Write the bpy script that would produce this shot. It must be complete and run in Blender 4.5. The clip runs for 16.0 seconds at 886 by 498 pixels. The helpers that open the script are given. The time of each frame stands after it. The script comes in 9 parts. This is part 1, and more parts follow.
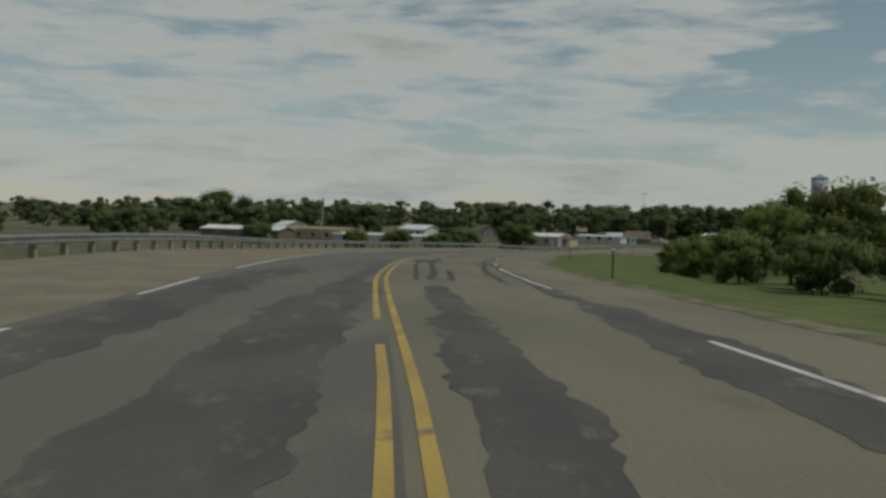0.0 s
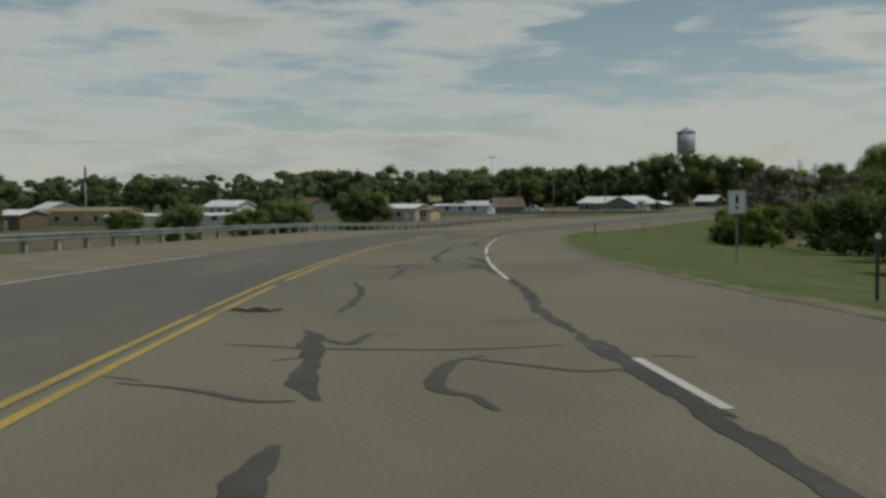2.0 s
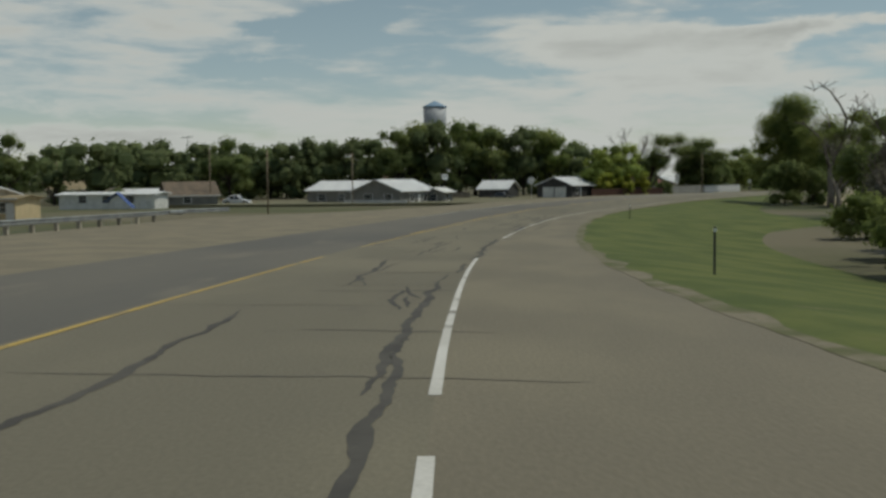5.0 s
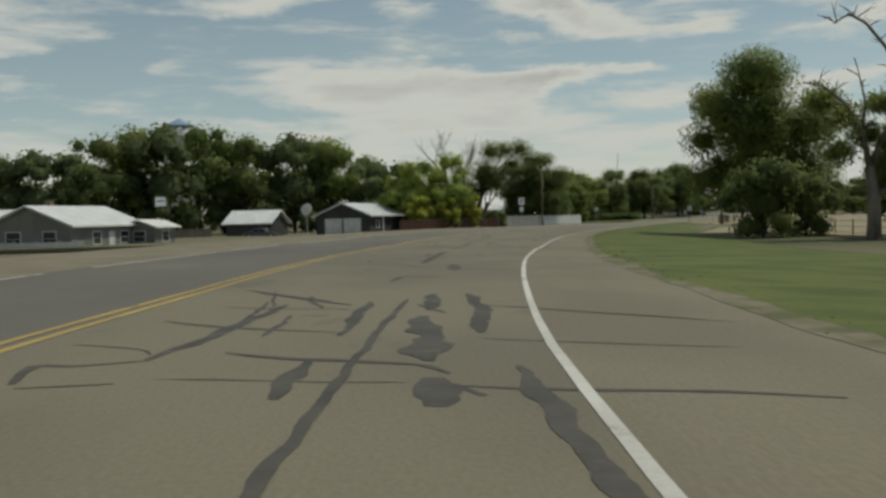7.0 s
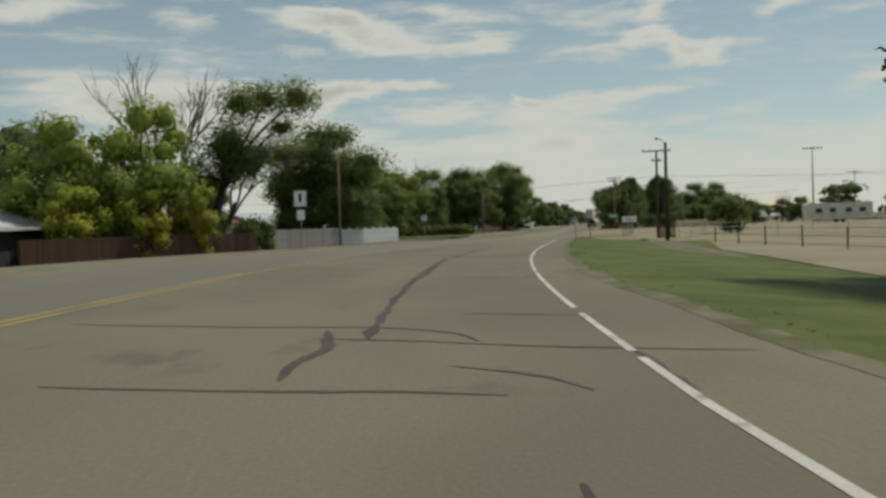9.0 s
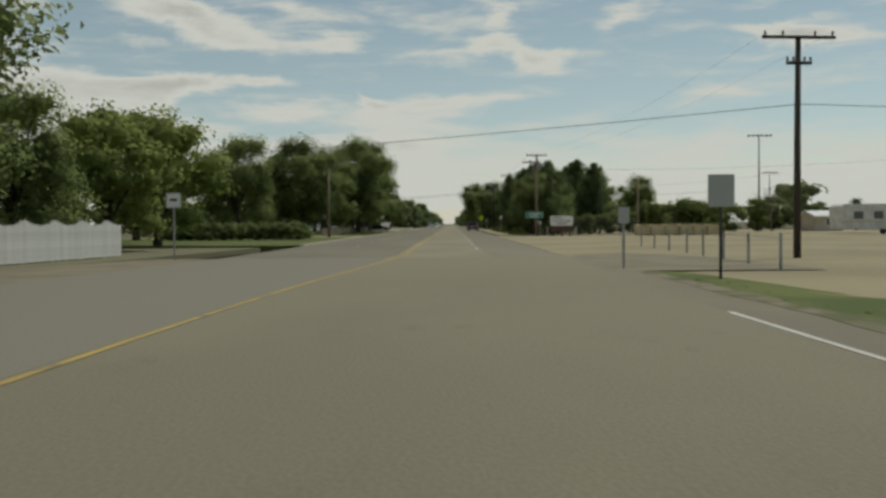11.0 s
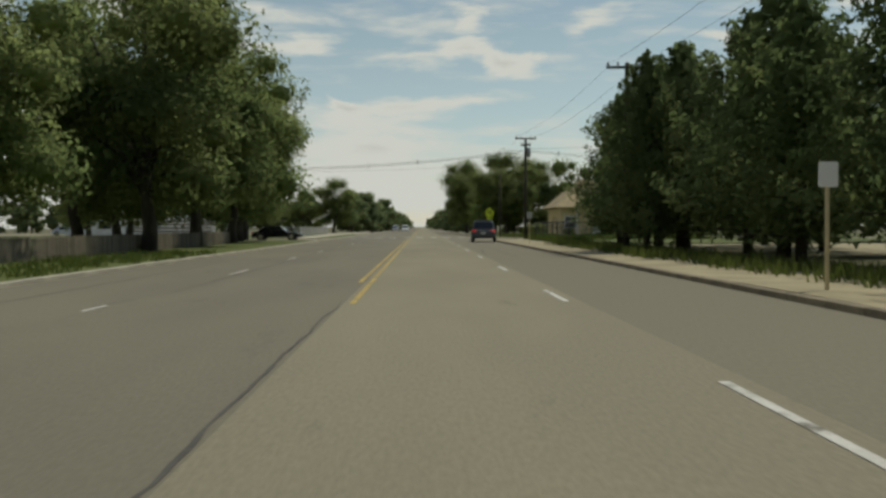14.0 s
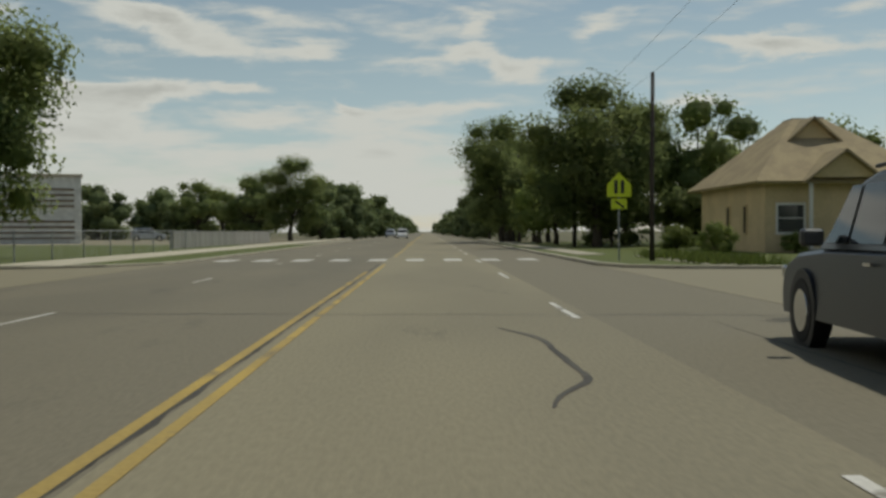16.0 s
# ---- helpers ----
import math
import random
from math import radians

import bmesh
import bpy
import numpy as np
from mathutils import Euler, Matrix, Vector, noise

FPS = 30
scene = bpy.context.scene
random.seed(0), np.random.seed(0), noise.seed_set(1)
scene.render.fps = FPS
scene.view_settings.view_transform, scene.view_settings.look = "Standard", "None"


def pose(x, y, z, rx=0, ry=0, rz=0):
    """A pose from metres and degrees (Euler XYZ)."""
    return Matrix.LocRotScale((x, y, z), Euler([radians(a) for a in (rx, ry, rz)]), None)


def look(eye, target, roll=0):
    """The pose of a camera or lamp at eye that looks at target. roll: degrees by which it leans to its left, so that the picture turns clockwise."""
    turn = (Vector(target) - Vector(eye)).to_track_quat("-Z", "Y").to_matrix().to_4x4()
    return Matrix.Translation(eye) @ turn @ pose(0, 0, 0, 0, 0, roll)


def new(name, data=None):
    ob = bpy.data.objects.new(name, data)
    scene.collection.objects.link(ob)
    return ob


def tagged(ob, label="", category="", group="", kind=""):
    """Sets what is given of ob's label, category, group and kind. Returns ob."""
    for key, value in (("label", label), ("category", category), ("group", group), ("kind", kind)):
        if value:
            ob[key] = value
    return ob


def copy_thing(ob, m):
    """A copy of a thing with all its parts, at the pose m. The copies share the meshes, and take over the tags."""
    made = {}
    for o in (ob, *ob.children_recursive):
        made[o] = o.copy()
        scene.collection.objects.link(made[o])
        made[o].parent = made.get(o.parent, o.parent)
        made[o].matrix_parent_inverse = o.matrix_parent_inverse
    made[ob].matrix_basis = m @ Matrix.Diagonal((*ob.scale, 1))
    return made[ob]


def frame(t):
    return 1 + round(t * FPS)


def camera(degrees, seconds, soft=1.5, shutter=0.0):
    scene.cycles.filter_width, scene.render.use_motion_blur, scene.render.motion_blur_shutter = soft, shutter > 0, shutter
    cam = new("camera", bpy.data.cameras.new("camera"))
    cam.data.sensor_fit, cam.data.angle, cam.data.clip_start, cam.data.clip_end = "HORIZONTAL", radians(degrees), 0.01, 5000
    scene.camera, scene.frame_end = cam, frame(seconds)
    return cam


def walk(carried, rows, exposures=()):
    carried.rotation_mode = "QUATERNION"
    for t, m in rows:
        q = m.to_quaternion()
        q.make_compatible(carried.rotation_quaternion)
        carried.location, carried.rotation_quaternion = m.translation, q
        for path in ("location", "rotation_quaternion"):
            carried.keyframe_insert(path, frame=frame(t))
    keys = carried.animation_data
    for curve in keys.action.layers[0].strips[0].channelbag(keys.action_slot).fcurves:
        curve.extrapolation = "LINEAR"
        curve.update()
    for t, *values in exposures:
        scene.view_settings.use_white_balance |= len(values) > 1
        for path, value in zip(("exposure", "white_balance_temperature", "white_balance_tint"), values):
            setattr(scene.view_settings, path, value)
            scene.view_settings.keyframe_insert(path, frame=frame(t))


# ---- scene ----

def aim(x, y, z, yaw, pitch, roll):
    """Place in metres; yaw to the left of +y, pitch up and lean, in degrees."""
    return pose(x, y, z, 90 + pitch, 0, yaw) @ pose(0, 0, 0, 0, 0, roll)


cam = camera(47.07, 16.0, soft=3.0)
PATH = [
    (0, 203.176, -440.701, 9.709, 59.692, -2.215, 1.305),
    (0.5, 186.467, -431.428, 9.346, 59.422, -2.632, -0.399),
    (1, 169.918, -421.736, 8.817, 57.525, -3.340, -1.607),
    (1.5, 153.657, -411.352, 8.156, 54.598, -3.409, -2.354),
    (2, 137.881, -400.304, 7.459, 49.985, -3.592, -0.843),
    (2.5, 123.219, -388.525, 6.790, 46.336, -3.091, -0.386),
    (3, 109.792, -375.999, 6.265, 44.225, -3.080, -0.768),
    (3.5, 97.103, -363.216, 5.711, 41.548, -3.129, -0.140),
    (4, 85.241, -350.104, 5.150, 38.418, -3.298, -0.805),
    (4.2, 80.806, -344.679, 4.955, 37.678, -3.419, -1.209),
    (4.5, 74.281, -336.526, 4.541, 36.466, -3.646, -1.101),
    (5, 63.891, -322.684, 3.746, 34.102, -3.941, -0.649),
    (5.5, 54.177, -308.450, 2.956, 31.301, -3.770, -0.599),
    (6, 45.243, -293.769, 2.308, 28.137, -2.842, -1.072),
    (6.3, 40.296, -284.738, 2.061, 26.114, -1.906, -1.472),
    (6.5, 37.120, -278.657, 1.986, 24.718, -1.838, -1.506),
    (7, 29.903, -263.247, 1.821, 21.204, -1.803, -1.454),
    (7.5, 23.656, -247.342, 1.788, 17.694, -1.477, -1.068),
    (8, 18.402, -230.769, 1.785, 14.177, -1.501, -0.905),
    (8.5, 14.055, -214.088, 1.641, 11.794, -1.169, -1.457),
    (9, 10.667, -197.635, 1.538, 9.259, -1.287, -1.953),
    (9.5, 7.815, -181.208, 1.523, 7.998, -1.133, -2.034),
    (10, 5.255, -164.814, 1.513, 6.087, -0.981, -1.709),
    (10.2, 4.301, -158.198, 1.505, 4.705, -1.070, -1.654),
    (10.5, 3.359, -148.015, 1.492, 2.714, -1.301, -1.136),
    (11, 2.399, -130.716, 1.440, 0.474, -1.427, -0.465),
    (11.5, 1.910, -113.082, 1.370, -0.476, -1.407, -0.144),
    (12, 1.566, -95.091, 1.303, -0.519, -1.401, 0.040),
    (12.3, 1.366, -84.063, 1.276, -0.610, -1.443, 0.255),
    (12.5, 1.195, -76.548, 1.292, -1.086, -1.206, 0.520),
    (13, 1.291, -57.397, 1.278, -1.630, -1.068, 0.118),
    (13.5, 1.356, -38.034, 1.184, -1.363, -0.760, 0.401),
    (14, 1.410, -19.098, 1.278, -1.226, -1.263, -0.252),
    (14.5, 1.449, -0.110, 1.220, -1.494, -0.796, 0.162),
    (15, 1.677, 18.705, 1.290, -1.323, -1.149, -0.068),
    (15.5, 1.763, 37.387, 1.227, -1.073, -1.473, -0.797),
    (16, 1.812, 56.346, 1.201, -0.881, -0.989, -0.230),
]
walk(cam, [(row[0], aim(*row[1:])) for row in PATH], [(0, -0.40, 6480, 2), (1.2, -0.28, 6480, 2), (3, -0.28, 6480, 2), (4, -0.22, 6480, 2), (7, 0.0, 6750, 2), (10, 0.08, 6780, 2), (12.5, 0.0, 6820, 2), (13.3, 0.02, 6820, 2), (14, 0.13, 6800, 2), (15.2, 0.14, 6780, 2), (16, 0.04, 6760, 3)])

# ---- sky and sun ----
SUN_ELEVATION, SUN_HEADING = radians(62), radians(48)
world = bpy.data.worlds.new("sky")
scene.world = world
world.use_nodes = True
WN, WL = world.node_tree.nodes, world.node_tree.links
WN.clear()


def wnode(kind, **values):
    n = WN.new(kind)
    for key, value in values.items():
        n.inputs[key].default_value = value
    return n


w_out, w_bg = WN.new("ShaderNodeOutputWorld"), WN.new("ShaderNodeBackground")
w_sky = WN.new("ShaderNodeTexSky")
w_sky.sky_type, w_sky.sun_disc = "NISHITA", False
w_sky.sun_elevation, w_sky.sun_rotation = SUN_ELEVATION, SUN_HEADING
w_sky.air_density, w_sky.dust_density, w_sky.ozone_density = 1.0, 0.15, 1.5
w_tc, w_sep = WN.new("ShaderNodeTexCoord"), WN.new("ShaderNodeSeparateXYZ")
WL.new(w_tc.outputs["Generated"], w_sep.inputs[0])


def wmath(op, a, b, clamp=False):
    n = WN.new("ShaderNodeMath")
    n.operation, n.use_clamp = op, clamp
    for k, v in enumerate((a, b)):
        if isinstance(v, (int, float)):
            n.inputs[k].default_value = v
        else:
            WL.new(v, n.inputs[k])
    return n.outputs[0]


# Clouds lie on a flat layer overhead: the sky's direction divided by its height.
w_up = wmath("ADD", wmath("MAXIMUM", w_sep.outputs["Z"], 0.0), 0.17)
w_cx, w_cy = wmath("DIVIDE", w_sep.outputs["X"], w_up), wmath("DIVIDE", w_sep.outputs["Y"], w_up)
w_vec = WN.new("ShaderNodeCombineXYZ")
WL.new(w_cx, w_vec.inputs["X"])
WL.new(w_cy, w_vec.inputs["Y"])
w_map = WN.new("ShaderNodeMapping")
w_map.inputs["Location"].default_value = (3.4, 1.7, 0.0)
w_map.inputs["Rotation"].default_value = (0, 0, radians(-35))
w_map.inputs["Scale"].default_value = (0.8, 1.5, 1.0)
WL.new(w_vec.outputs[0], w_map.inputs["Vector"])
w_n1 = wnode("ShaderNodeTexNoise", Scale=1.9, Detail=9.0, Roughness=0.58, Distortion=0.45)
w_n2 = wnode("ShaderNodeTexNoise", Scale=0.55, Detail=3.0, Roughness=0.5)
WL.new(w_map.outputs[0], w_n1.inputs["Vector"])
WL.new(w_map.outputs[0], w_n2.inputs["Vector"])
w_west = wmath("MULTIPLY", w_sep.outputs["X"], -0.20)
w_low = wmath("MULTIPLY", wmath("SUBTRACT", 0.22, w_sep.outputs["Z"]), 0.50)
w_sum = wmath("ADD", wmath("ADD", wmath("MULTIPLY", w_n1.outputs["Fac"], 0.75), wmath("MULTIPLY", w_n2.outputs["Fac"], 0.35)), wmath("ADD", wmath("ADD", w_west, 0.13), w_low))
# Nearer the horizon the cloud lies in streaks: azimuth to the left of +y and height, in degrees, bent by a noise.
w_az = wmath("MULTIPLY", wmath("ARCTAN2", wmath("MULTIPLY", w_sep.outputs["X"], -1.0), w_sep.outputs["Y"]), 57.2958)
w_el = wmath("MULTIPLY", wmath("ARCSINE", w_sep.outputs["Z"], 0.0), 57.2958)
w_ae = WN.new("ShaderNodeCombineXYZ")
WL.new(w_az, w_ae.inputs["X"])
WL.new(w_el, w_ae.inputs["Y"])


def streaky(scale, detail, rough, stretch, shift):
    """Cloud noise drawn out along the horizon."""
    mp, n = WN.new("ShaderNodeMapping"), wnode("ShaderNodeTexNoise", Scale=scale, Detail=detail, Roughness=rough, Distortion=0.35)
    mp.inputs["Scale"].default_value, mp.inputs["Location"].default_value = (*stretch, 1.0), (*shift, 0.0)
    mp.inputs["Rotation"].default_value = (0, 0, radians(-4))
    WL.new(w_ae.outputs[0], mp.inputs["Vector"])
    WL.new(mp.outputs[0], n.inputs["Vector"])
    return n


w_bend = streaky(1.0, 8.0, 0.62, (0.16, 0.42), (3.0, 9.0))
w_fine = streaky(1.0, 7.0, 0.58, (0.13, 0.75), (11.0, 2.0))
w_wisp = streaky(1.0, 6.0, 0.6, (0.4, 1.9), (1.0, 7.0))
w_soft = streaky(1.0, 3.0, 0.5, (0.07, 0.32), (5.0, 5.0))
w_off, w_push, w_bent = WN.new("ShaderNodeVectorMath"), WN.new("ShaderNodeVectorMath"), WN.new("ShaderNodeVectorMath")
w_off.operation, w_push.operation, w_bent.operation = "SUBTRACT", "MULTIPLY", "ADD"
w_off.inputs[1].default_value, w_push.inputs[1].default_value = (0.5, 0.5, 0.5), (7.0, 2.6, 0.0)
WL.new(w_bend.outputs["Color"], w_off.inputs[0])
WL.new(w_off.outputs[0], w_push.inputs[0])
WL.new(w_ae.outputs[0], w_bent.inputs[0])
WL.new(w_push.outputs[0], w_bent.inputs[1])
# Streaks of cloud, and gaps (below zero): azimuth, height, half length, half depth, tilt, weight.
BANK = [(25.9, 7.1, 8.4, 2.18, 3.5, 0.90), (20.2, 6.9, 9.0, 1.69, 7.5, 0.60), (21.4, 5.0, 16.7, 1.21, 1.0, 0.45), (14.8, 7.6, 3.0, 0.85, 0.3, 0.60)]
WISPS_WEST = [
    (23.4, 11.3, 2.8, 0.97, 9.3, 0.60), (15.3, 11.4, 4.6, 0.97, 7.9, 0.60), (12.1, 10.4, 4.6, 1.21, 11.4, 0.90), (6.5, 9.9, 2.9, 0.85, -7.8, 0.80), (31.7, 11.9, 6.2, 0.85, -4.6, 0.60), (15.5, 7.5, 3.5, 0.73, -2.4, 0.50), (10.5, 7.9, 3.1, 0.36, 0.6, 0.60),
    (8.3, 6.4, 4.3, 0.60, -4.6, 0.60), (3.9, 6.5, 1.4, 0.42, 16.1, 0.40), (1.2, 6.2, 4.6, 0.73, -1.8, 0.50), (17.5, 9.7, 3.3, 0.42, -0.9, 0.40), (2.0, 9.4, 2.2, 0.60, -7.5, 0.35), (3.5, 4.6, 7.8, 1.21, -2.1, 0.50)]
WISPS_NORTH = [
    (15.8, 11.7, 2.5, 0.73, 11.0, 0.60), (8.9, 11.9, 5.5, 0.48, 7.4, 0.40), (-2.4, 9.8, 4.4, 0.73, -8.1, 0.90), (-5.2, 9.0, 2.6, 0.85, 3.7, 0.90), (-9.6, 11.2, 2.8, 0.97, -24.3, 0.60), (-2.5, 11.6, 1.6, 0.73, 21.4, 0.50), (-19.0, 9.8, 7.5, 0.60, 4.2, 0.50), (-18.9, 9.8, 4.0, 0.97, -1.5, 0.80),
    (-18.8, 9.3, 1.9, 0.60, -1.0, 0.40), (4.1, 6.8, 1.6, 0.36, 21.3, 0.60), (-0.5, 6.9, 6.1, 0.60, -2.6, 0.60), (-15.7, 7.0, 3.7, 0.48, 2.1, 0.30), (-23.2, 11.2, 2.1, 0.60, -2.0, 0.40), (17.0, 7.5, 4.4, 0.85, -9.4, 0.50), (10.9, 8.1, 2.8, 0.36, 1.2, 0.50), (17.7, 6.1, 3.0, 1.21, -6.3, 0.50)]
GAPS = [
    (42.6, 6.4, 7.7, 1.09, 1.5, -0.50), (29.0, 5.7, 4.9, 0.85, 7.4, -0.45), (57.9, 3.6, 3.9, 0.60, 6.7, -0.40), (42.4, 8.4, 3.3, 0.48, -5.9, -0.30), (45.8, 3.6, 3.9, 0.97, 7.9, -0.40), (80.3, 5.8, 4.0, 0.85, 17.6, -0.30), (59.6, 4.1, 4.4, 1.09, 3.4, -0.50),
    (53.8, 3.5, 5.8, 0.60, 2.9, -0.45), (45.5, 6.2, 6.1, 0.60, 0.2, -0.35), (43.5, 8.2, 2.9, 0.42, -3.8, -0.40), (39.2, 8.6, 3.9, 1.69, -13.1, -0.70), (61.7, 11.0, 1.8, 0.60, -15.0, -0.30), (52.5, 10.5, 9.9, 0.85, -1.2, -0.25), (64.2, 9.2, 6.9, 1.21, -2.9, 0.40)]


def wrange(value, lo, hi, to_lo=0.0, to_hi=1.0):
    n = WN.new("ShaderNodeMapRange")
    n.interpolation_type = "SMOOTHSTEP"
    for key, v in (("From Min", lo), ("From Max", hi), ("To Min", to_lo), ("To Max", to_hi)):
        n.inputs[key].default_value = v
    WL.new(value, n.inputs["Value"])
    return n.outputs[0]


# a closed deck in the west, thin veils elsewhere, white haze along the horizon
w_deck = wrange(wmath("ADD", w_az, wmath("MULTIPLY", w_el, -0.5)), 30.0, 42.0, 0.0, 0.44)
w_veil = wrange(w_el, 1.8, 7.0, 0.66, 0.0)
w_dens = wmath("MAXIMUM", w_deck, w_veil)
for az, el, long_, deep, tilt, weight in BANK + WISPS_WEST + WISPS_NORTH + GAPS:
    mp, gr = WN.new("ShaderNodeMapping"), WN.new("ShaderNodeTexGradient")
    mp.vector_type, gr.gradient_type = "TEXTURE", "SPHERICAL"
    mp.inputs["Location"].default_value, mp.inputs["Rotation"].default_value, mp.inputs["Scale"].default_value = (az, el, 0), (0, 0, radians(tilt)), (long_, deep, 1)
    WL.new(w_bent.outputs[0], mp.inputs["Vector"])
    WL.new(mp.outputs[0], gr.inputs["Vector"])
    w_dens = wmath("ADD", w_dens, wmath("MULTIPLY", gr.outputs["Fac"], weight * (1.45 if weight > 0 else 1.5)))
w_dens = wmath("ADD", w_dens, wmath("MULTIPLY", wmath("SUBTRACT", w_fine.outputs["Fac"], 0.47), 2.2))
w_dens = wmath("ADD", w_dens, wmath("MULTIPLY", wmath("SUBTRACT", w_wisp.outputs["Fac"], 0.5), 0.7))
w_dens = wmath("ADD", w_dens, wmath("MULTIPLY", wmath("SUBTRACT", w_soft.outputs["Fac"], 0.5), 0.5))
w_streak = wmath("ADD", wmath("MULTIPLY", w_dens, 0.18), 0.575)
w_high = wrange(w_sep.outputs["Z"], 0.21, 0.30)
w_sum = wmath("ADD", wmath("MULTIPLY", w_sum, w_high), wmath("MULTIPLY", w_streak, wmath("SUBTRACT", 1.0, w_high)))
w_thin = w_sum
w_ramp = WN.new("ShaderNodeMapRange")
w_ramp.interpolation_type = "SMOOTHSTEP"
for key, value in (("From Min", 0.57), ("From Max", 0.725)):
    w_ramp.inputs[key].default_value = value
WL.new(w_sum, w_ramp.inputs["Value"])
# Thick clouds turn grey underneath.
w_thick = WN.new("ShaderNodeMapRange")
for key, value in (("From Min", 0.76), ("From Max", 1.0), ("To Min", 1.0), ("To Max", 0.70)):
    w_thick.inputs[key].default_value = value
WL.new(w_thin, w_thick.inputs["Value"])
w_cloud = WN.new("ShaderNodeMix")
w_cloud.data_type = "RGBA"
w_cloud.blend_type = "MULTIPLY"
w_cloud.inputs["Factor"].default_value = 1.0
w_cloud.inputs[6].default_value = (7.6, 7.6, 7.45, 1)
# the western deck is thick enough to look grey from below
w_west_deck = wrange(w_az, 34.0, 56.0)
w_under = wmath("SUBTRACT", 1.0, wmath("MULTIPLY", w_west_deck, wmath("SUBTRACT", 1.0, wrange(w_thin, 0.62, 0.84, 1.06, 0.74))))
w_shade = wmath("MULTIPLY", wmath("MINIMUM", w_thick.outputs[0], 1.0), w_under)
WL.new(w_shade, w_cloud.inputs[7])
w_mix = WN.new("ShaderNodeMix")
w_mix.data_type = "RGBA"
WL.new(w_ramp.outputs[0], w_mix.inputs["Factor"])
w_skyg = WN.new("ShaderNodeMix")
w_skyg.data_type, w_skyg.blend_type = "RGBA", "MULTIPLY"
w_skyg.inputs["Factor"].default_value = 1.0
w_tint = WN.new("ShaderNodeMix")
w_tint.data_type = "RGBA"
w_tint.inputs[6].default_value, w_tint.inputs[7].default_value = (1.04, 0.99, 1.02, 1), (1.26, 1.10, 0.935, 1)
WL.new(wrange(w_el, 1.5, 11.0), w_tint.inputs["Factor"])
WL.new(w_tint.outputs[2], w_skyg.inputs[7])
WL.new(w_sky.outputs[0], w_skyg.inputs[6])
WL.new(w_skyg.outputs[2], w_mix.inputs[6])
WL.new(w_cloud.outputs[2], w_mix.inputs[7])
WL.new(w_mix.outputs[2], w_bg.inputs["Color"])
w_bg.inputs["Strength"].default_value = 0.072
WL.new(w_bg.outputs[0], w_out.inputs["Surface"])

sun = new("sun", bpy.data.lights.new("sun", "SUN"))
sun.data.energy, sun.data.angle, sun.data.color = 2.3, radians(1.5), (1.0, 0.95, 0.86)
to_sun = Vector((math.sin(SUN_HEADING) * math.cos(SUN_ELEVATION), math.cos(SUN_HEADING) * math.cos(SUN_ELEVATION), math.sin(SUN_ELEVATION)))
sun.matrix_world = look((0, 0, 60), Vector((0, 0, 60)) - to_sun)


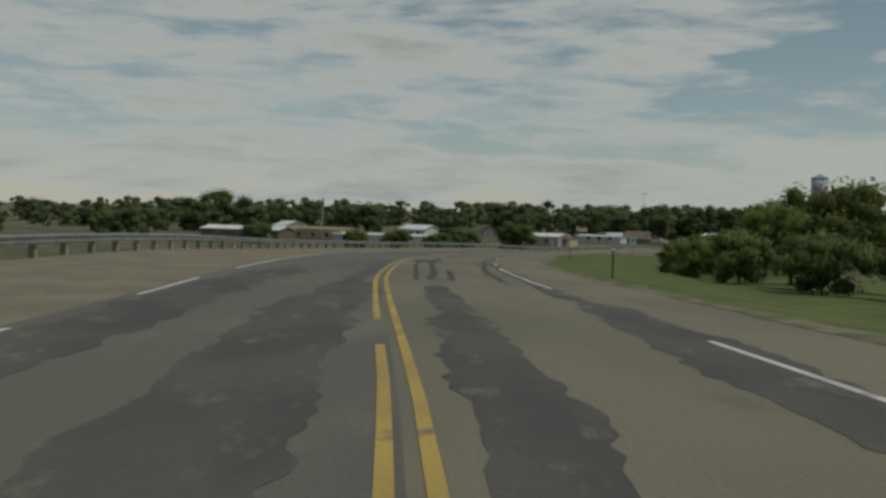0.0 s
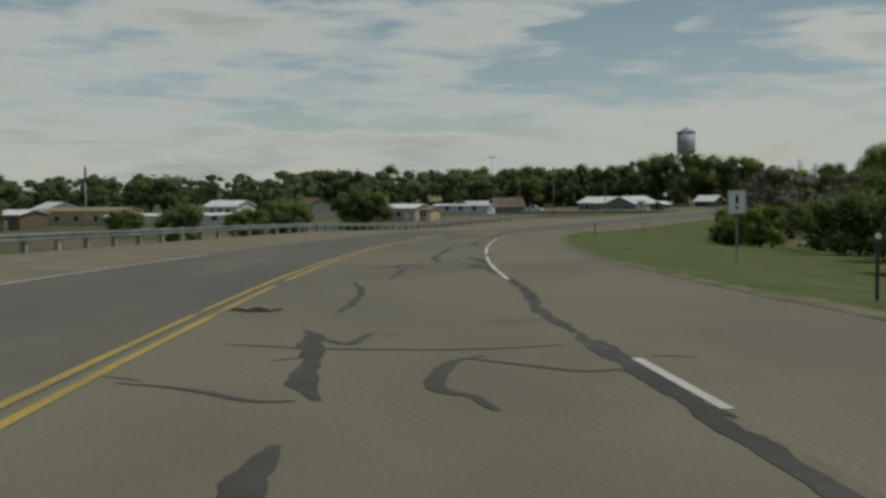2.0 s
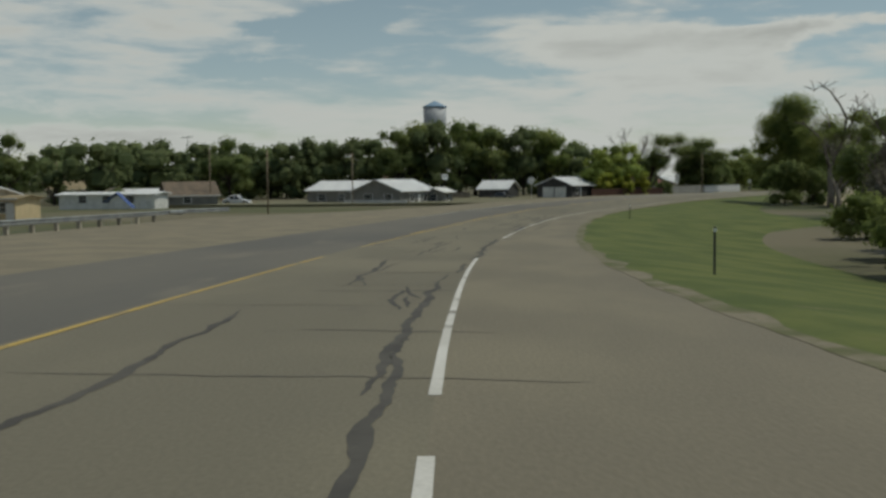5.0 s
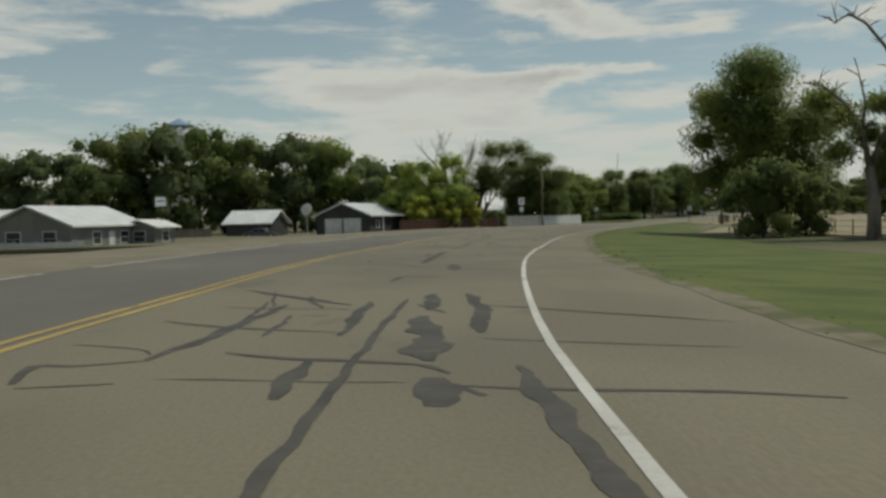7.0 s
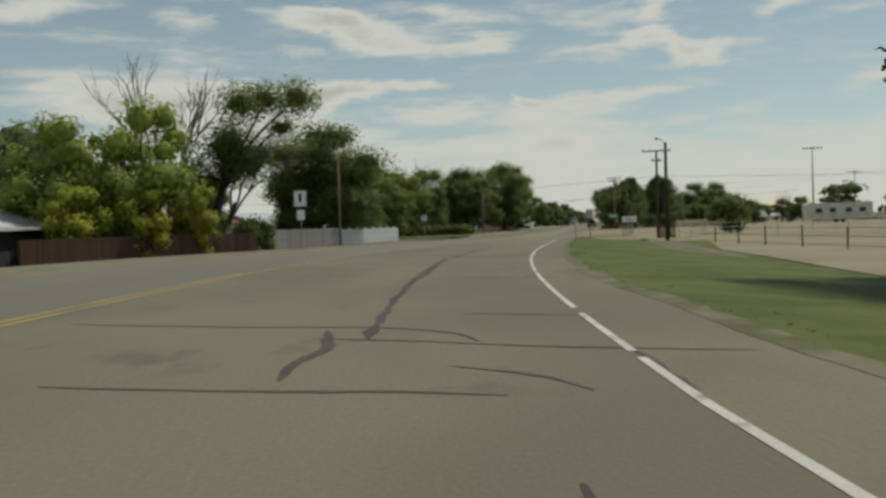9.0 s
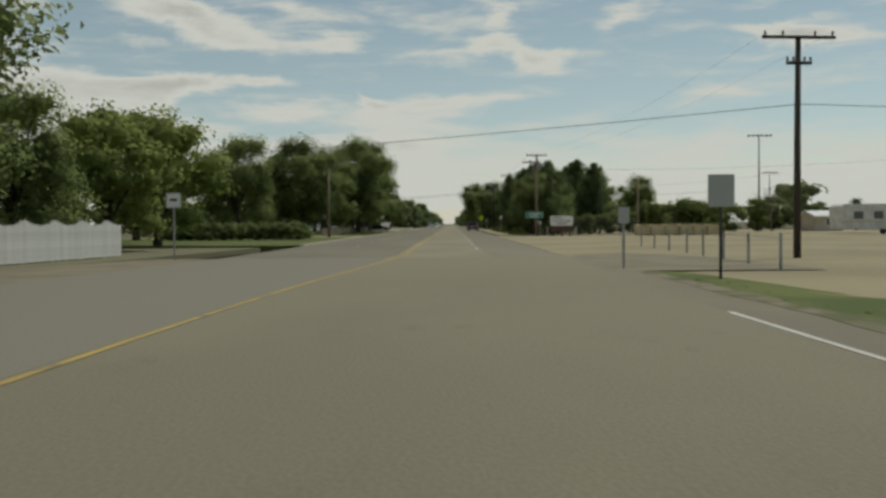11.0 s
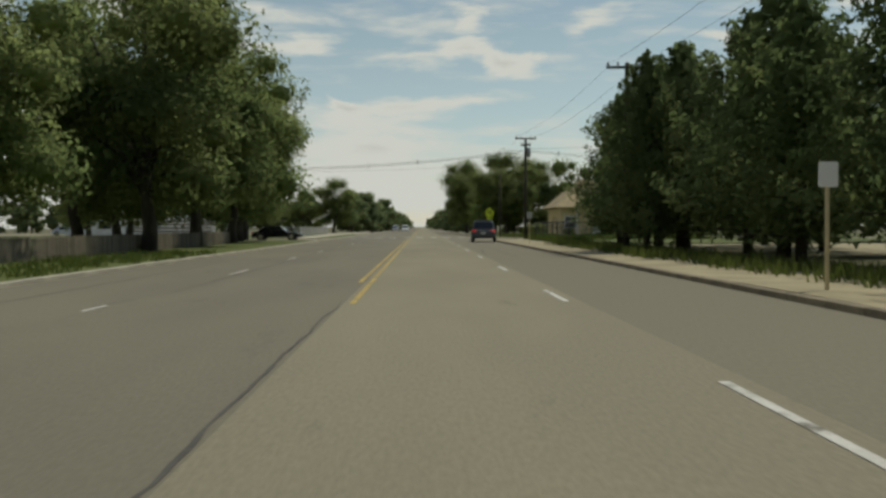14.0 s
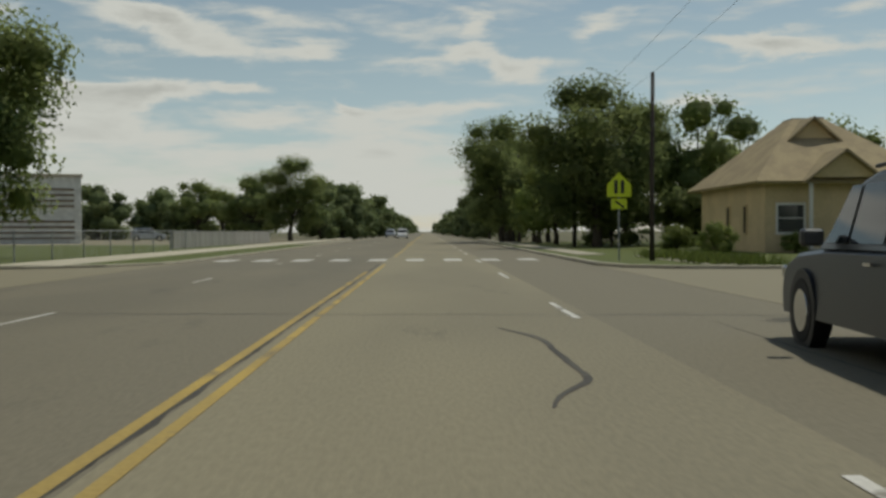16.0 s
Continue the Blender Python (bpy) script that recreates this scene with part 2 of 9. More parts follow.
# ---- materials ----
def material(name, c1, c2, scale=3.0, rough=0.85, metal=0.0, bump=0.3, fine=None, coords="Object", stretch=(1, 1, 1), rand=0.0, island=0.0, spots=None, spec=0.4, sheer=0.0, low=0.38, high=0.62, fade=None):
    """Two colours mixed by a coarse noise, fine grain over it, relief; rand: change from object to object, island: from piece to piece."""
    m = bpy.data.materials.new(name)
    m.use_nodes = True
    n, l = m.node_tree.nodes, m.node_tree.links
    b = n["Principled BSDF"]
    tc, mp = n.new("ShaderNodeTexCoord"), n.new("ShaderNodeMapping")
    mp.inputs["Scale"].default_value = stretch
    l.new(tc.outputs[coords], mp.inputs["Vector"])
    a, f = n.new("ShaderNodeTexNoise"), n.new("ShaderNodeTexNoise")
    a.inputs["Scale"].default_value, a.inputs["Detail"].default_value = scale, 5.0
    f.inputs["Scale"].default_value, f.inputs["Detail"].default_value = fine or scale * 12, 3.0
    l.new(mp.outputs[0], a.inputs["Vector"])
    l.new(mp.outputs[0], f.inputs["Vector"])
    r = n.new("ShaderNodeMapRange")
    r.interpolation_type = "SMOOTHSTEP"
    r.inputs["From Min"].default_value, r.inputs["From Max"].default_value = low, high
    l.new(a.outputs["Fac"], r.inputs["Value"])
    mix = n.new("ShaderNodeMix")
    mix.data_type = "RGBA"
    mix.inputs[6].default_value, mix.inputs[7].default_value = (*c1, 1), (*c2, 1)
    l.new(r.outputs[0], mix.inputs["Factor"])
    colour = mix.outputs[2]
    if spots:
        v = n.new("ShaderNodeTexNoise")
        v.inputs["Scale"].default_value, v.inputs["Detail"].default_value, v.inputs["Roughness"].default_value = spots[1], 6.0, 0.65
        l.new(mp.outputs[0], v.inputs["Vector"])
        vr = n.new("ShaderNodeMapRange")
        vr.inputs["From Min"].default_value, vr.inputs["From Max"].default_value = spots[2], spots[2] + 0.10
        l.new(v.outputs["Fac"], vr.inputs["Value"])
        vm = n.new("ShaderNodeMix")
        vm.data_type = "RGBA"
        vm.inputs[7].default_value = (*spots[0], 1)
        l.new(vr.outputs[0], vm.inputs["Factor"])
        l.new(colour, vm.inputs[6])
        colour = vm.outputs[2]
    if fade:
        # one surface wears into the next along the road: (colour, from, to) in metres along it
        sep, wob, near = n.new("ShaderNodeSeparateXYZ"), n.new("ShaderNodeMath"), n.new("ShaderNodeMapRange")
        l.new(tc.outputs[coords], sep.inputs[0])
        wob.operation = "MULTIPLY_ADD"
        wob.inputs[1].default_value = 30.0
        l.new(a.outputs["Fac"], wob.inputs[0])
        l.new(sep.outputs["X"], wob.inputs[2])
        near.inputs["From Min"].default_value, near.inputs["From Max"].default_value = fade[1] + 15, fade[2] + 15
        l.new(wob.outputs[0], near.inputs["Value"])
        fm = n.new("ShaderNodeMix")
        fm.data_type = "RGBA"
        fm.inputs[7].default_value = (*fade[0], 1)
        l.new(near.outputs[0], fm.inputs["Factor"])
        l.new(colour, fm.inputs[6])
        colour = fm.outputs[2]
    hsv = n.new("ShaderNodeHueSaturation")
    l.new(colour, hsv.inputs["Color"])
    grain = n.new("ShaderNodeMapRange")
    grain.inputs["To Min"].default_value, grain.inputs["To Max"].default_value = 0.78, 1.22
    l.new(f.outputs["Fac"], grain.inputs["Value"])
    value = grain.outputs[0]
    for source, amount in (("rand", rand), ("island", island)):
        if amount:
            src = n.new("ShaderNodeObjectInfo").outputs["Random"] if source == "rand" else n.new("ShaderNodeNewGeometry").outputs["Random Per Island"]
            mr, mu = n.new("ShaderNodeMapRange"), n.new("ShaderNodeMath")
            mr.inputs["To Min"].default_value, mr.inputs["To Max"].default_value = 1 - amount, 1 + amount
            mu.operation = "MULTIPLY"
            l.new(src, mr.inputs["Value"])
            l.new(mr.outputs[0], mu.inputs[0])
            l.new(value, mu.inputs[1])
            value = mu.outputs[0]
    l.new(value, hsv.inputs["Value"])
    l.new(hsv.outputs[0], b.inputs["Base Color"])
    b.inputs["Roughness"].default_value, b.inputs["Metallic"].default_value = rough, metal
    b.inputs["Specular IOR Level"].default_value = spec
    if bump:
        bp = n.new("ShaderNodeBump")
        bp.inputs["Strength"].default_value, bp.inputs["Distance"].default_value = bump, 0.02
        l.new(f.outputs["Fac"], bp.inputs["Height"])
        l.new(bp.outputs[0], b.inputs["Normal"])
    if sheer:
        out = n["Material Output"]
        tr, ms = n.new("ShaderNodeBsdfTranslucent"), n.new("ShaderNodeMixShader")
        ms.inputs["Fac"].default_value = sheer
        l.new(hsv.outputs[0], tr.inputs["Color"])
        l.new(b.outputs[0], ms.inputs[1])
        l.new(tr.outputs[0], ms.inputs[2])
        l.new(ms.outputs[0], out.inputs["Surface"])
    return m


def plain(name, c, rough=0.5, metal=0.0, glow=0.0, spec=0.5):
    m = bpy.data.materials.new(name)
    m.use_nodes = True
    b = m.node_tree.nodes["Principled BSDF"]
    b.inputs["Base Color"].default_value = (*c, 1)
    b.inputs["Roughness"].default_value, b.inputs["Metallic"].default_value = rough, metal
    b.inputs["Specular IOR Level"].default_value = spec
    if glow:
        b.inputs["Emission Color"].default_value, b.inputs["Emission Strength"].default_value = (*c, 1), glow
    return m


M = {
    "asphalt": material("old_tan_asphalt", (0.190, 0.169, 0.117), (0.154, 0.138, 0.098), 0.22, 0.9, 0, 0.35, fine=26, coords="UV", fade=((0.224, 0.196, 0.127), 380, 440), stretch=(0.5, 1, 1), spots=((0.130, 0.114, 0.085), 0.6, 0.60)),
    "dark_asphalt": material("dark_resurfaced_asphalt", (0.108, 0.102, 0.088), (0.136, 0.125, 0.102), 0.14, 0.85, 0, 0.3, fine=26, coords="UV", fade=((0.195, 0.178, 0.138), 300, 385), stretch=(0.35, 1.3, 1), spots=((0.165, 0.149, 0.117), 0.3, 0.56)),
    "street": material("street_asphalt", (0.252, 0.223, 0.150), (0.216, 0.192, 0.132), 0.25, 0.9, 0, 0.3, fine=26, coords="UV", stretch=(0.25, 1, 1), spots=((0.172, 0.153, 0.108), 0.9, 0.62)),
    "far_street": material("darker_street_asphalt", (0.186, 0.165, 0.118), (0.160, 0.143, 0.104), 0.25, 0.9, 0, 0.3, fine=26, coords="UV", stretch=(0.25, 1, 1), spots=((0.140, 0.125, 0.093), 0.9, 0.60)),
    "kerb": material("dirty_brown_kerb", (0.235, 0.195, 0.135), (0.17, 0.142, 0.10), 1.1, 0.9, 0, 0.4, fine=16, rand=0.15),
    "shoulder": material("gravel_shoulder", (0.222, 0.190, 0.128), (0.176, 0.152, 0.106), 0.5, 0.95, 0, 0.5, fine=14, coords="UV", spots=((0.286, 0.248, 0.187), 1.1, 0.63)),
    "right_shoulder": material("paved_shoulder", (0.205, 0.179, 0.124), (0.168, 0.147, 0.105), 0.3, 0.92, 0, 0.35, fine=24, coords="UV", fade=((0.20, 0.175, 0.125), 395, 440), stretch=(0.4, 1, 1)),
    "seal": material("crack_sealant", (0.058, 0.053, 0.046), (0.084, 0.077, 0.065), 0.9, 0.85, 0, 0.15, fine=9, coords="UV", spots=((0.140, 0.125, 0.096), 2.2, 0.60)),
    "band": material("worn_sealant_band", (0.070, 0.066, 0.060), (0.096, 0.089, 0.076), 0.5, 0.85, 0, 0.2, fine=14, coords="UV", stretch=(0.6, 1.4, 1), spots=((0.150, 0.135, 0.106), 1.1, 0.56)),
    "yellow": material("worn_yellow_paint", (0.47, 0.325, 0.075), (0.37, 0.26, 0.075), 0.4, 0.7, 0, 0.2, fine=20, coords="UV", spots=((0.15, 0.132, 0.095), 0.9, 0.54)),
    "white": material("worn_white_paint", (0.62, 0.60, 0.55), (0.50, 0.48, 0.43), 0.4, 0.7, 0, 0.2, fine=20, coords="UV", spots=((0.15, 0.134, 0.104), 1.1, 0.57)),
    "verge": material("mown_green_grass", (0.066, 0.090, 0.016), (0.112, 0.128, 0.028), 0.35, 0.95, 0, 0.4, fine=7, coords="UV", spots=((0.138, 0.128, 0.052), 0.45, 0.61)),
    "leaf_grey": material("dusty_grey_green_leaf", (0.150, 0.146, 0.100), (0.195, 0.180, 0.130), 0.3, 0.7, 0, 0, rand=0.1, island=0.25, sheer=0.4, spec=0.2),
    "blade": material("grass_blades", (0.090, 0.125, 0.026), (0.130, 0.155, 0.045), 0.5, 0.9, 0, 0, coords="UV", island=0.3, sheer=0.5, spec=0.2),
    "street_side": material("darker_parking_lane_asphalt", (0.212, 0.189, 0.135), (0.192, 0.171, 0.124), 0.25, 0.9, 0, 0.3, fine=26, coords="UV", stretch=(0.25, 1, 1), fade=((0.185, 0.164, 0.116), 432, 470)),
    "edge_dirt": material("dusty_grass_edge", (0.205, 0.178, 0.122), (0.105, 0.108, 0.045), 0.9, 0.95, 0, 0.7, fine=9, coords="UV"),
    "pale_dirt": material("pale_dusty_dirt", (0.375, 0.32, 0.205), (0.285, 0.243, 0.155), 0.5, 0.95, 0, 0.6, fine=9),
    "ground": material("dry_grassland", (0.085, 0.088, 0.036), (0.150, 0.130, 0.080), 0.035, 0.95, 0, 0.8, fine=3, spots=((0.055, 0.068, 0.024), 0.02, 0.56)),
    "lot": material("sandy_dirt_lot", (0.300, 0.255, 0.155), (0.240, 0.203, 0.125), 0.12, 0.95, 0, 0.5, fine=6, coords="Object", spots=((0.30, 0.262, 0.19), 0.2, 0.6)),
    "concrete": material("weathered_concrete", (0.44, 0.40, 0.31), (0.35, 0.32, 0.25), 0.7, 0.9, 0, 0.3, fine=18),
    "bark": material("grey_brown_bark", (0.085, 0.070, 0.052), (0.05, 0.042, 0.032), 3.0, 0.95, 0, 0.9, fine=14, stretch=(1, 1, 0.25)),
    "dead": material("bleached_dead_wood", (0.20, 0.175, 0.145), (0.12, 0.10, 0.085), 2.0, 0.95, 0, 0.6, fine=12, stretch=(1, 1, 0.3)),
    "pole_wood": material("weathered_pole_wood", (0.29, 0.225, 0.15), (0.20, 0.155, 0.11), 2.0, 0.9, 0, 0.5, fine=22, stretch=(1, 1, 0.12), rand=0.15),
    "dark_wood": material("creosoted_pole_wood", (0.062, 0.05, 0.04), (0.04, 0.034, 0.028), 2.0, 0.9, 0, 0.5, fine=22, stretch=(1, 1, 0.12), rand=0.15),
    "galv": material("galvanised_steel", (0.36, 0.37, 0.36), (0.26, 0.27, 0.27), 1.2, 0.5, 0.6, 0.12, fine=9, rand=0.06),
    "rail_post": material("weathered_rail_timber", (0.42, 0.38, 0.30), (0.29, 0.26, 0.20), 3.0, 0.9, 0, 0.5, fine=20, stretch=(1, 1, 0.2), rand=0.35),
    "white_metal": material("white_painted_metal_roof", (0.74, 0.74, 0.72), (0.66, 0.66, 0.65), 0.6, 0.42, 0.0, 0.1, fine=6),
    "white_paint": material("white_house_paint", (0.70, 0.69, 0.65), (0.58, 0.57, 0.53), 1.5, 0.7, 0, 0.1, rand=0.05),
    "grey_wall": material("grey_lap_siding", (0.215, 0.208, 0.188), (0.175, 0.170, 0.155), 0.8, 0.8, 0, 0.15, fine=12),
    "dark_wall": material("dark_board_wall", (0.062, 0.060, 0.058), (0.045, 0.044, 0.044), 0.9, 0.8, 0, 0.2, fine=12),
    "tan_wall": material("tan_stucco", (0.60, 0.48, 0.285), (0.53, 0.425, 0.25), 0.9, 0.9, 0, 0.2, fine=14),
    "brown_wall": material("brown_stucco", (0.20, 0.145, 0.095), (0.17, 0.125, 0.085), 0.7, 0.9, 0, 0.2, fine=12),
    "tan_shingle": material("tan_shingles", (0.33, 0.265, 0.155), (0.27, 0.215, 0.13), 1.0, 0.9, 0, 0.5, fine=9, rand=0.12),
    "brown_shingle": material("brown_shingles", (0.16, 0.12, 0.085), (0.12, 0.095, 0.07), 1.0, 0.9, 0, 0.5, fine=9, rand=0.12),
    "red_roof": material("faded_red_roof", (0.26, 0.10, 0.07), (0.20, 0.085, 0.06), 1.0, 0.8, 0, 0.3, fine=9),
    "fence_wood": material("weathered_fence_board", (0.24, 0.20, 0.15), (0.16, 0.135, 0.105), 2.2, 0.9, 0, 0.4, fine=20, stretch=(1, 1, 0.15), rand=0.25),
    "red_fence": material("red_brown_fence_board", (0.115, 0.058, 0.038), (0.08, 0.044, 0.032), 2.2, 0.85, 0, 0.3, fine=20, stretch=(1, 1, 0.15), rand=0.2),
    "picket": material("white_picket", (0.72, 0.71, 0.68), (0.60, 0.59, 0.56), 2.0, 0.7, 0, 0.1, fine=18, rand=0.06),
    "grey_board": material("grey_fence_board", (0.33, 0.32, 0.29), (0.24, 0.235, 0.215), 2.0, 0.85, 0, 0.3, fine=18, stretch=(1, 1, 0.2), rand=0.15),
    "trim": plain("white_trim", (0.66, 0.65, 0.62), 0.6),
    "cladding": plain("grey_plastic_cladding", (0.055, 0.055, 0.056), 0.6),
    "dark_trim": plain("dark_trim", (0.05, 0.05, 0.05), 0.6),
    "pane": plain("dark_window_glass", (0.035, 0.042, 0.045), 0.08, 0.0, spec=0.8),
    "leaf": material("cottonwood_leaf", (0.198, 0.249, 0.079), (0.277, 0.310, 0.104), 0.25, 0.6, 0, 0, rand=0.14, island=0.06, sheer=0.68, spec=0.1),
    "leaf_dark": material("elm_leaf", (0.180, 0.226, 0.088), (0.250, 0.288, 0.110), 0.25, 0.6, 0, 0, rand=0.14, island=0.06, sheer=0.68, spec=0.1),
    "street_leaf": material("shaded_street_leaf", (0.180, 0.226, 0.086), (0.248, 0.286, 0.110), 0.25, 0.6, 0, 0, rand=0.14, island=0.05, sheer=0.72, spec=0.1),
    "pale_walk": material("pale_sidewalk_concrete", (0.52, 0.475, 0.37), (0.43, 0.39, 0.30), 0.7, 0.9, 0, 0.3, fine=18),
    "town_leaf": material("dusty_town_leaf", (0.146, 0.185, 0.083), (0.207, 0.242, 0.107), 0.2, 0.7, 0, 0, rand=0.22, island=0.12, sheer=0.5, spec=0.1),
    "leaf_yellow": material("yellow_green_leaf", (0.354, 0.396, 0.063), (0.498, 0.479, 0.083), 0.3, 0.6, 0, 0, rand=0.1, island=0.22, sheer=0.5, spec=0.3),
    "leaf_bright": material("fresh_green_leaf", (0.294, 0.368, 0.085), (0.380, 0.432, 0.105), 0.3, 0.6, 0, 0, rand=0.1, island=0.22, sheer=0.5, spec=0.3),
    "needle": material("juniper_needle", (0.150, 0.200, 0.080), (0.212, 0.256, 0.104), 0.3, 0.7, 0, 0, rand=0.15, island=0.14, sheer=0.68, spec=0.2),
    "sign_white": plain("sign_white", (0.84, 0.84, 0.81), 0.45),
    "sign_back": plain("sign_back_aluminium", (0.42, 0.43, 0.43), 0.45, 0.7),
    "sign_green": plain("sign_green", (0.015, 0.20, 0.115), 0.45),
    "sign_lime": plain("fluorescent_yellow_green", (0.62, 0.72, 0.02), 0.5),
    "black": plain("black", (0.012, 0.012, 0.013), 0.5),
    "rubber": plain("tyre_rubber", (0.018, 0.018, 0.018), 0.8),
    "chrome": plain("bright_metal", (0.62, 0.62, 0.62), 0.2, 1.0),
    "suv_paint": plain("dark_grey_metallic_paint", (0.075, 0.080, 0.088), 0.32, 0.45),
    "black_paint": plain("black_car_paint", (0.014, 0.014, 0.017), 0.2, 0.2),
    "silver_paint": plain("silver_car_paint", (0.42, 0.43, 0.44), 0.3, 0.6),
    "white_car": plain("white_car_paint", (0.70, 0.70, 0.70), 0.3),
    "car_glass": plain("tinted_car_glass", (0.016, 0.019, 0.021), 0.05, 0.0, spec=0.8),
    "tail": plain("red_tail_lamp", (0.55, 0.02, 0.015), 0.25),
    "tail_lit": plain("lit_brake_lamp", (0.9, 0.07, 0.04), 0.25, 0.0, 0.7),
    "wire": plain("overhead_wire", (0.03, 0.03, 0.03), 0.6),
    "ceramic": plain("insulator", (0.20, 0.20, 0.20), 0.4),
    "tank": material("faded_yellow_tank", (0.60, 0.51, 0.31), (0.49, 0.415, 0.25), 0.7, 0.7, 0, 0.15, rand=0.1),
    "tower": material("water_tower_paint", (0.42, 0.43, 0.44), (0.33, 0.34, 0.36), 0.15, 0.6, 0.1, 0.05, fine=2),
    "tower_roof": plain("water_tower_blue_roof", (0.22, 0.32, 0.42), 0.5),
    "blue_tarp": plain("blue_canopy_cloth", (0.045, 0.09, 0.26), 0.7),
    "flag": plain("folded_flag_cloth", (0.26, 0.10, 0.11), 0.8),
    "brown_paint": plain("brown_sign_board", (0.10, 0.058, 0.035), 0.7),
    "cream": material("cream_panel", (0.50, 0.44, 0.34), (0.44, 0.39, 0.30), 0.6, 0.8, 0, 0.1),
}


# ---- building helpers ----
class Shape:
    """Collects corners and faces, under a pose that can be changed on the way."""

    def __init__(self):
        self.v, self.f, self.m = [], [], Matrix()

    def at(self, *p):
        self.m = pose(*p) if p else Matrix()
        return self

    def put(self, points, faces):
        base = len(self.v)
        self.v += [tuple(self.m @ Vector(p)) for p in points]
        self.f += [tuple(base + i for i in f) for f in faces]
        return self

    def box(self, x, y, z, sx, sy, sz, cut=0.0):
        """A box about x, y with its underside at z, with cut corners."""
        a, b = sx / 2, sy / 2
        if not cut:
            p = [(x + i * a, y + j * b, z + k * sz) for k in (0, 1) for i, j in ((-1, -1), (1, -1), (1, 1), (-1, 1))]
            return self.put(p, [(3, 2, 1, 0), (4, 5, 6, 7), (0, 1, 5, 4), (1, 2, 6, 5), (2, 3, 7, 6), (3, 0, 4, 7)])
        c, rings = min(cut, a * 0.45, b * 0.45, sz * 0.45), []
        for inset, h in ((c, 0), (0, c), (0, sz - c), (c, sz)):
            u, w = a - inset, b - inset
            rings.append([(x - u + c, y - w, z + h), (x + u - c, y - w, z + h), (x + u, y - w + c, z + h), (x + u, y + w - c, z + h), (x + u - c, y + w, z + h), (x - u + c, y + w, z + h), (x - u, y + w - c, z + h), (x - u, y - w + c, z + h)])
        p = [q for r in rings for q in r]
        f = [(7, 6, 5, 4, 3, 2, 1, 0), tuple(range(24, 32))]
        f += [(r * 8 + i, r * 8 + (i + 1) % 8, r * 8 + 8 + (i + 1) % 8, r * 8 + 8 + i) for r in range(3) for i in range(8)]
        return self.put(p, f)

    def tube(self, path, radii, n=8, ends=True):
        """A round bar along a path, with a radius for each point."""
        path = [Vector(p) for p in path]
        pts, faces = [], []
        for i, p in enumerate(path):
            d = (path[min(i + 1, len(path) - 1)] - path[max(i - 1, 0)]).normalized()
            s = d.cross(Vector((0.13, 0.95, 0.27)) if abs(d.y) < 0.85 else Vector((1, 0, 0.1))).normalized()
            t = d.cross(s)
            r = radii[i] if isinstance(radii, (list, tuple)) else radii
            pts += [p + (s * math.cos(2 * math.pi * k / n) + t * math.sin(2 * math.pi * k / n)) * r for k in range(n)]
        for i in range(len(path) - 1):
            faces += [(i * n + k, i * n + n + k, i * n + n + (k + 1) % n, i * n + (k + 1) % n) for k in range(n)]
        if ends:
            faces += [tuple(range(n)), tuple(range((len(path) - 1) * n, len(path) * n))[::-1]]
        return self.put(pts, faces)

    def prism(self, outline, y0, y1):
        """An outline of (x, z) drawn out from y0 to y1."""
        n = len(outline)
        p = [(x, y, z) for y in (y0, y1) for x, z in outline]
        return self.put(p, [tuple(range(n)), tuple(range(n, 2 * n))[::-1]] + [(i, i + n, (i + 1) % n + n, (i + 1) % n) for i in range(n)])

    def slab(self, corners, thick):
        """A flat sheet through the corners, thickened downwards."""
        c = [Vector(p) for p in corners]
        d = (c[1] - c[0]).cross(c[2] - c[0]).normalized() * thick
        if d.z > 0:
            d = -d
        n = len(c)
        return self.put(c + [p + d for p in c], [tuple(range(n)), tuple(range(n, 2 * n))[::-1]] + [(i, (i + 1) % n, (i + 1) % n + n, i + n) for i in range(n)])

    def mesh(self, name, smooth=False):
        me = bpy.data.meshes.new(name)
        me.from_pydata(self.v, [], self.f)
        bm = bmesh.new()
        bm.from_mesh(me)
        bmesh.ops.recalc_face_normals(bm, faces=bm.faces)
        bm.to_mesh(me)
        bm.free()
        if smooth:
            me.polygons.foreach_set("use_smooth", [True] * len(me.polygons))
        return me


def thing(name, at_pose, label, category, group="", kind=""):
    ob = new(name)
    ob.matrix_basis = at_pose
    ob.empty_display_size = 0.2
    return tagged(ob, label, category, group, kind)


def part(name, shape, mat, parent, label="", smooth=False):
    me = shape if isinstance(shape, bpy.types.Mesh) else shape.mesh(name, smooth)
    if not me.materials:
        me.materials.append(mat)
    ob = new(name, me)
    ob.parent = parent
    return tagged(ob, label)


def whole(name, shape, mat, at_pose, label, category="", group="", kind="", smooth=False):
    me = shape.mesh(name, smooth)
    me.materials.append(mat)
    ob = new(name, me)
    ob.matrix_basis = at_pose
    return tagged(ob, label, category, group, kind)


def fbm(x, y, seed=0.0):
    return noise.noise(Vector((x, y, seed))) + 0.5 * noise.noise(Vector((2.1 * x, 2.1 * y, seed + 7)))


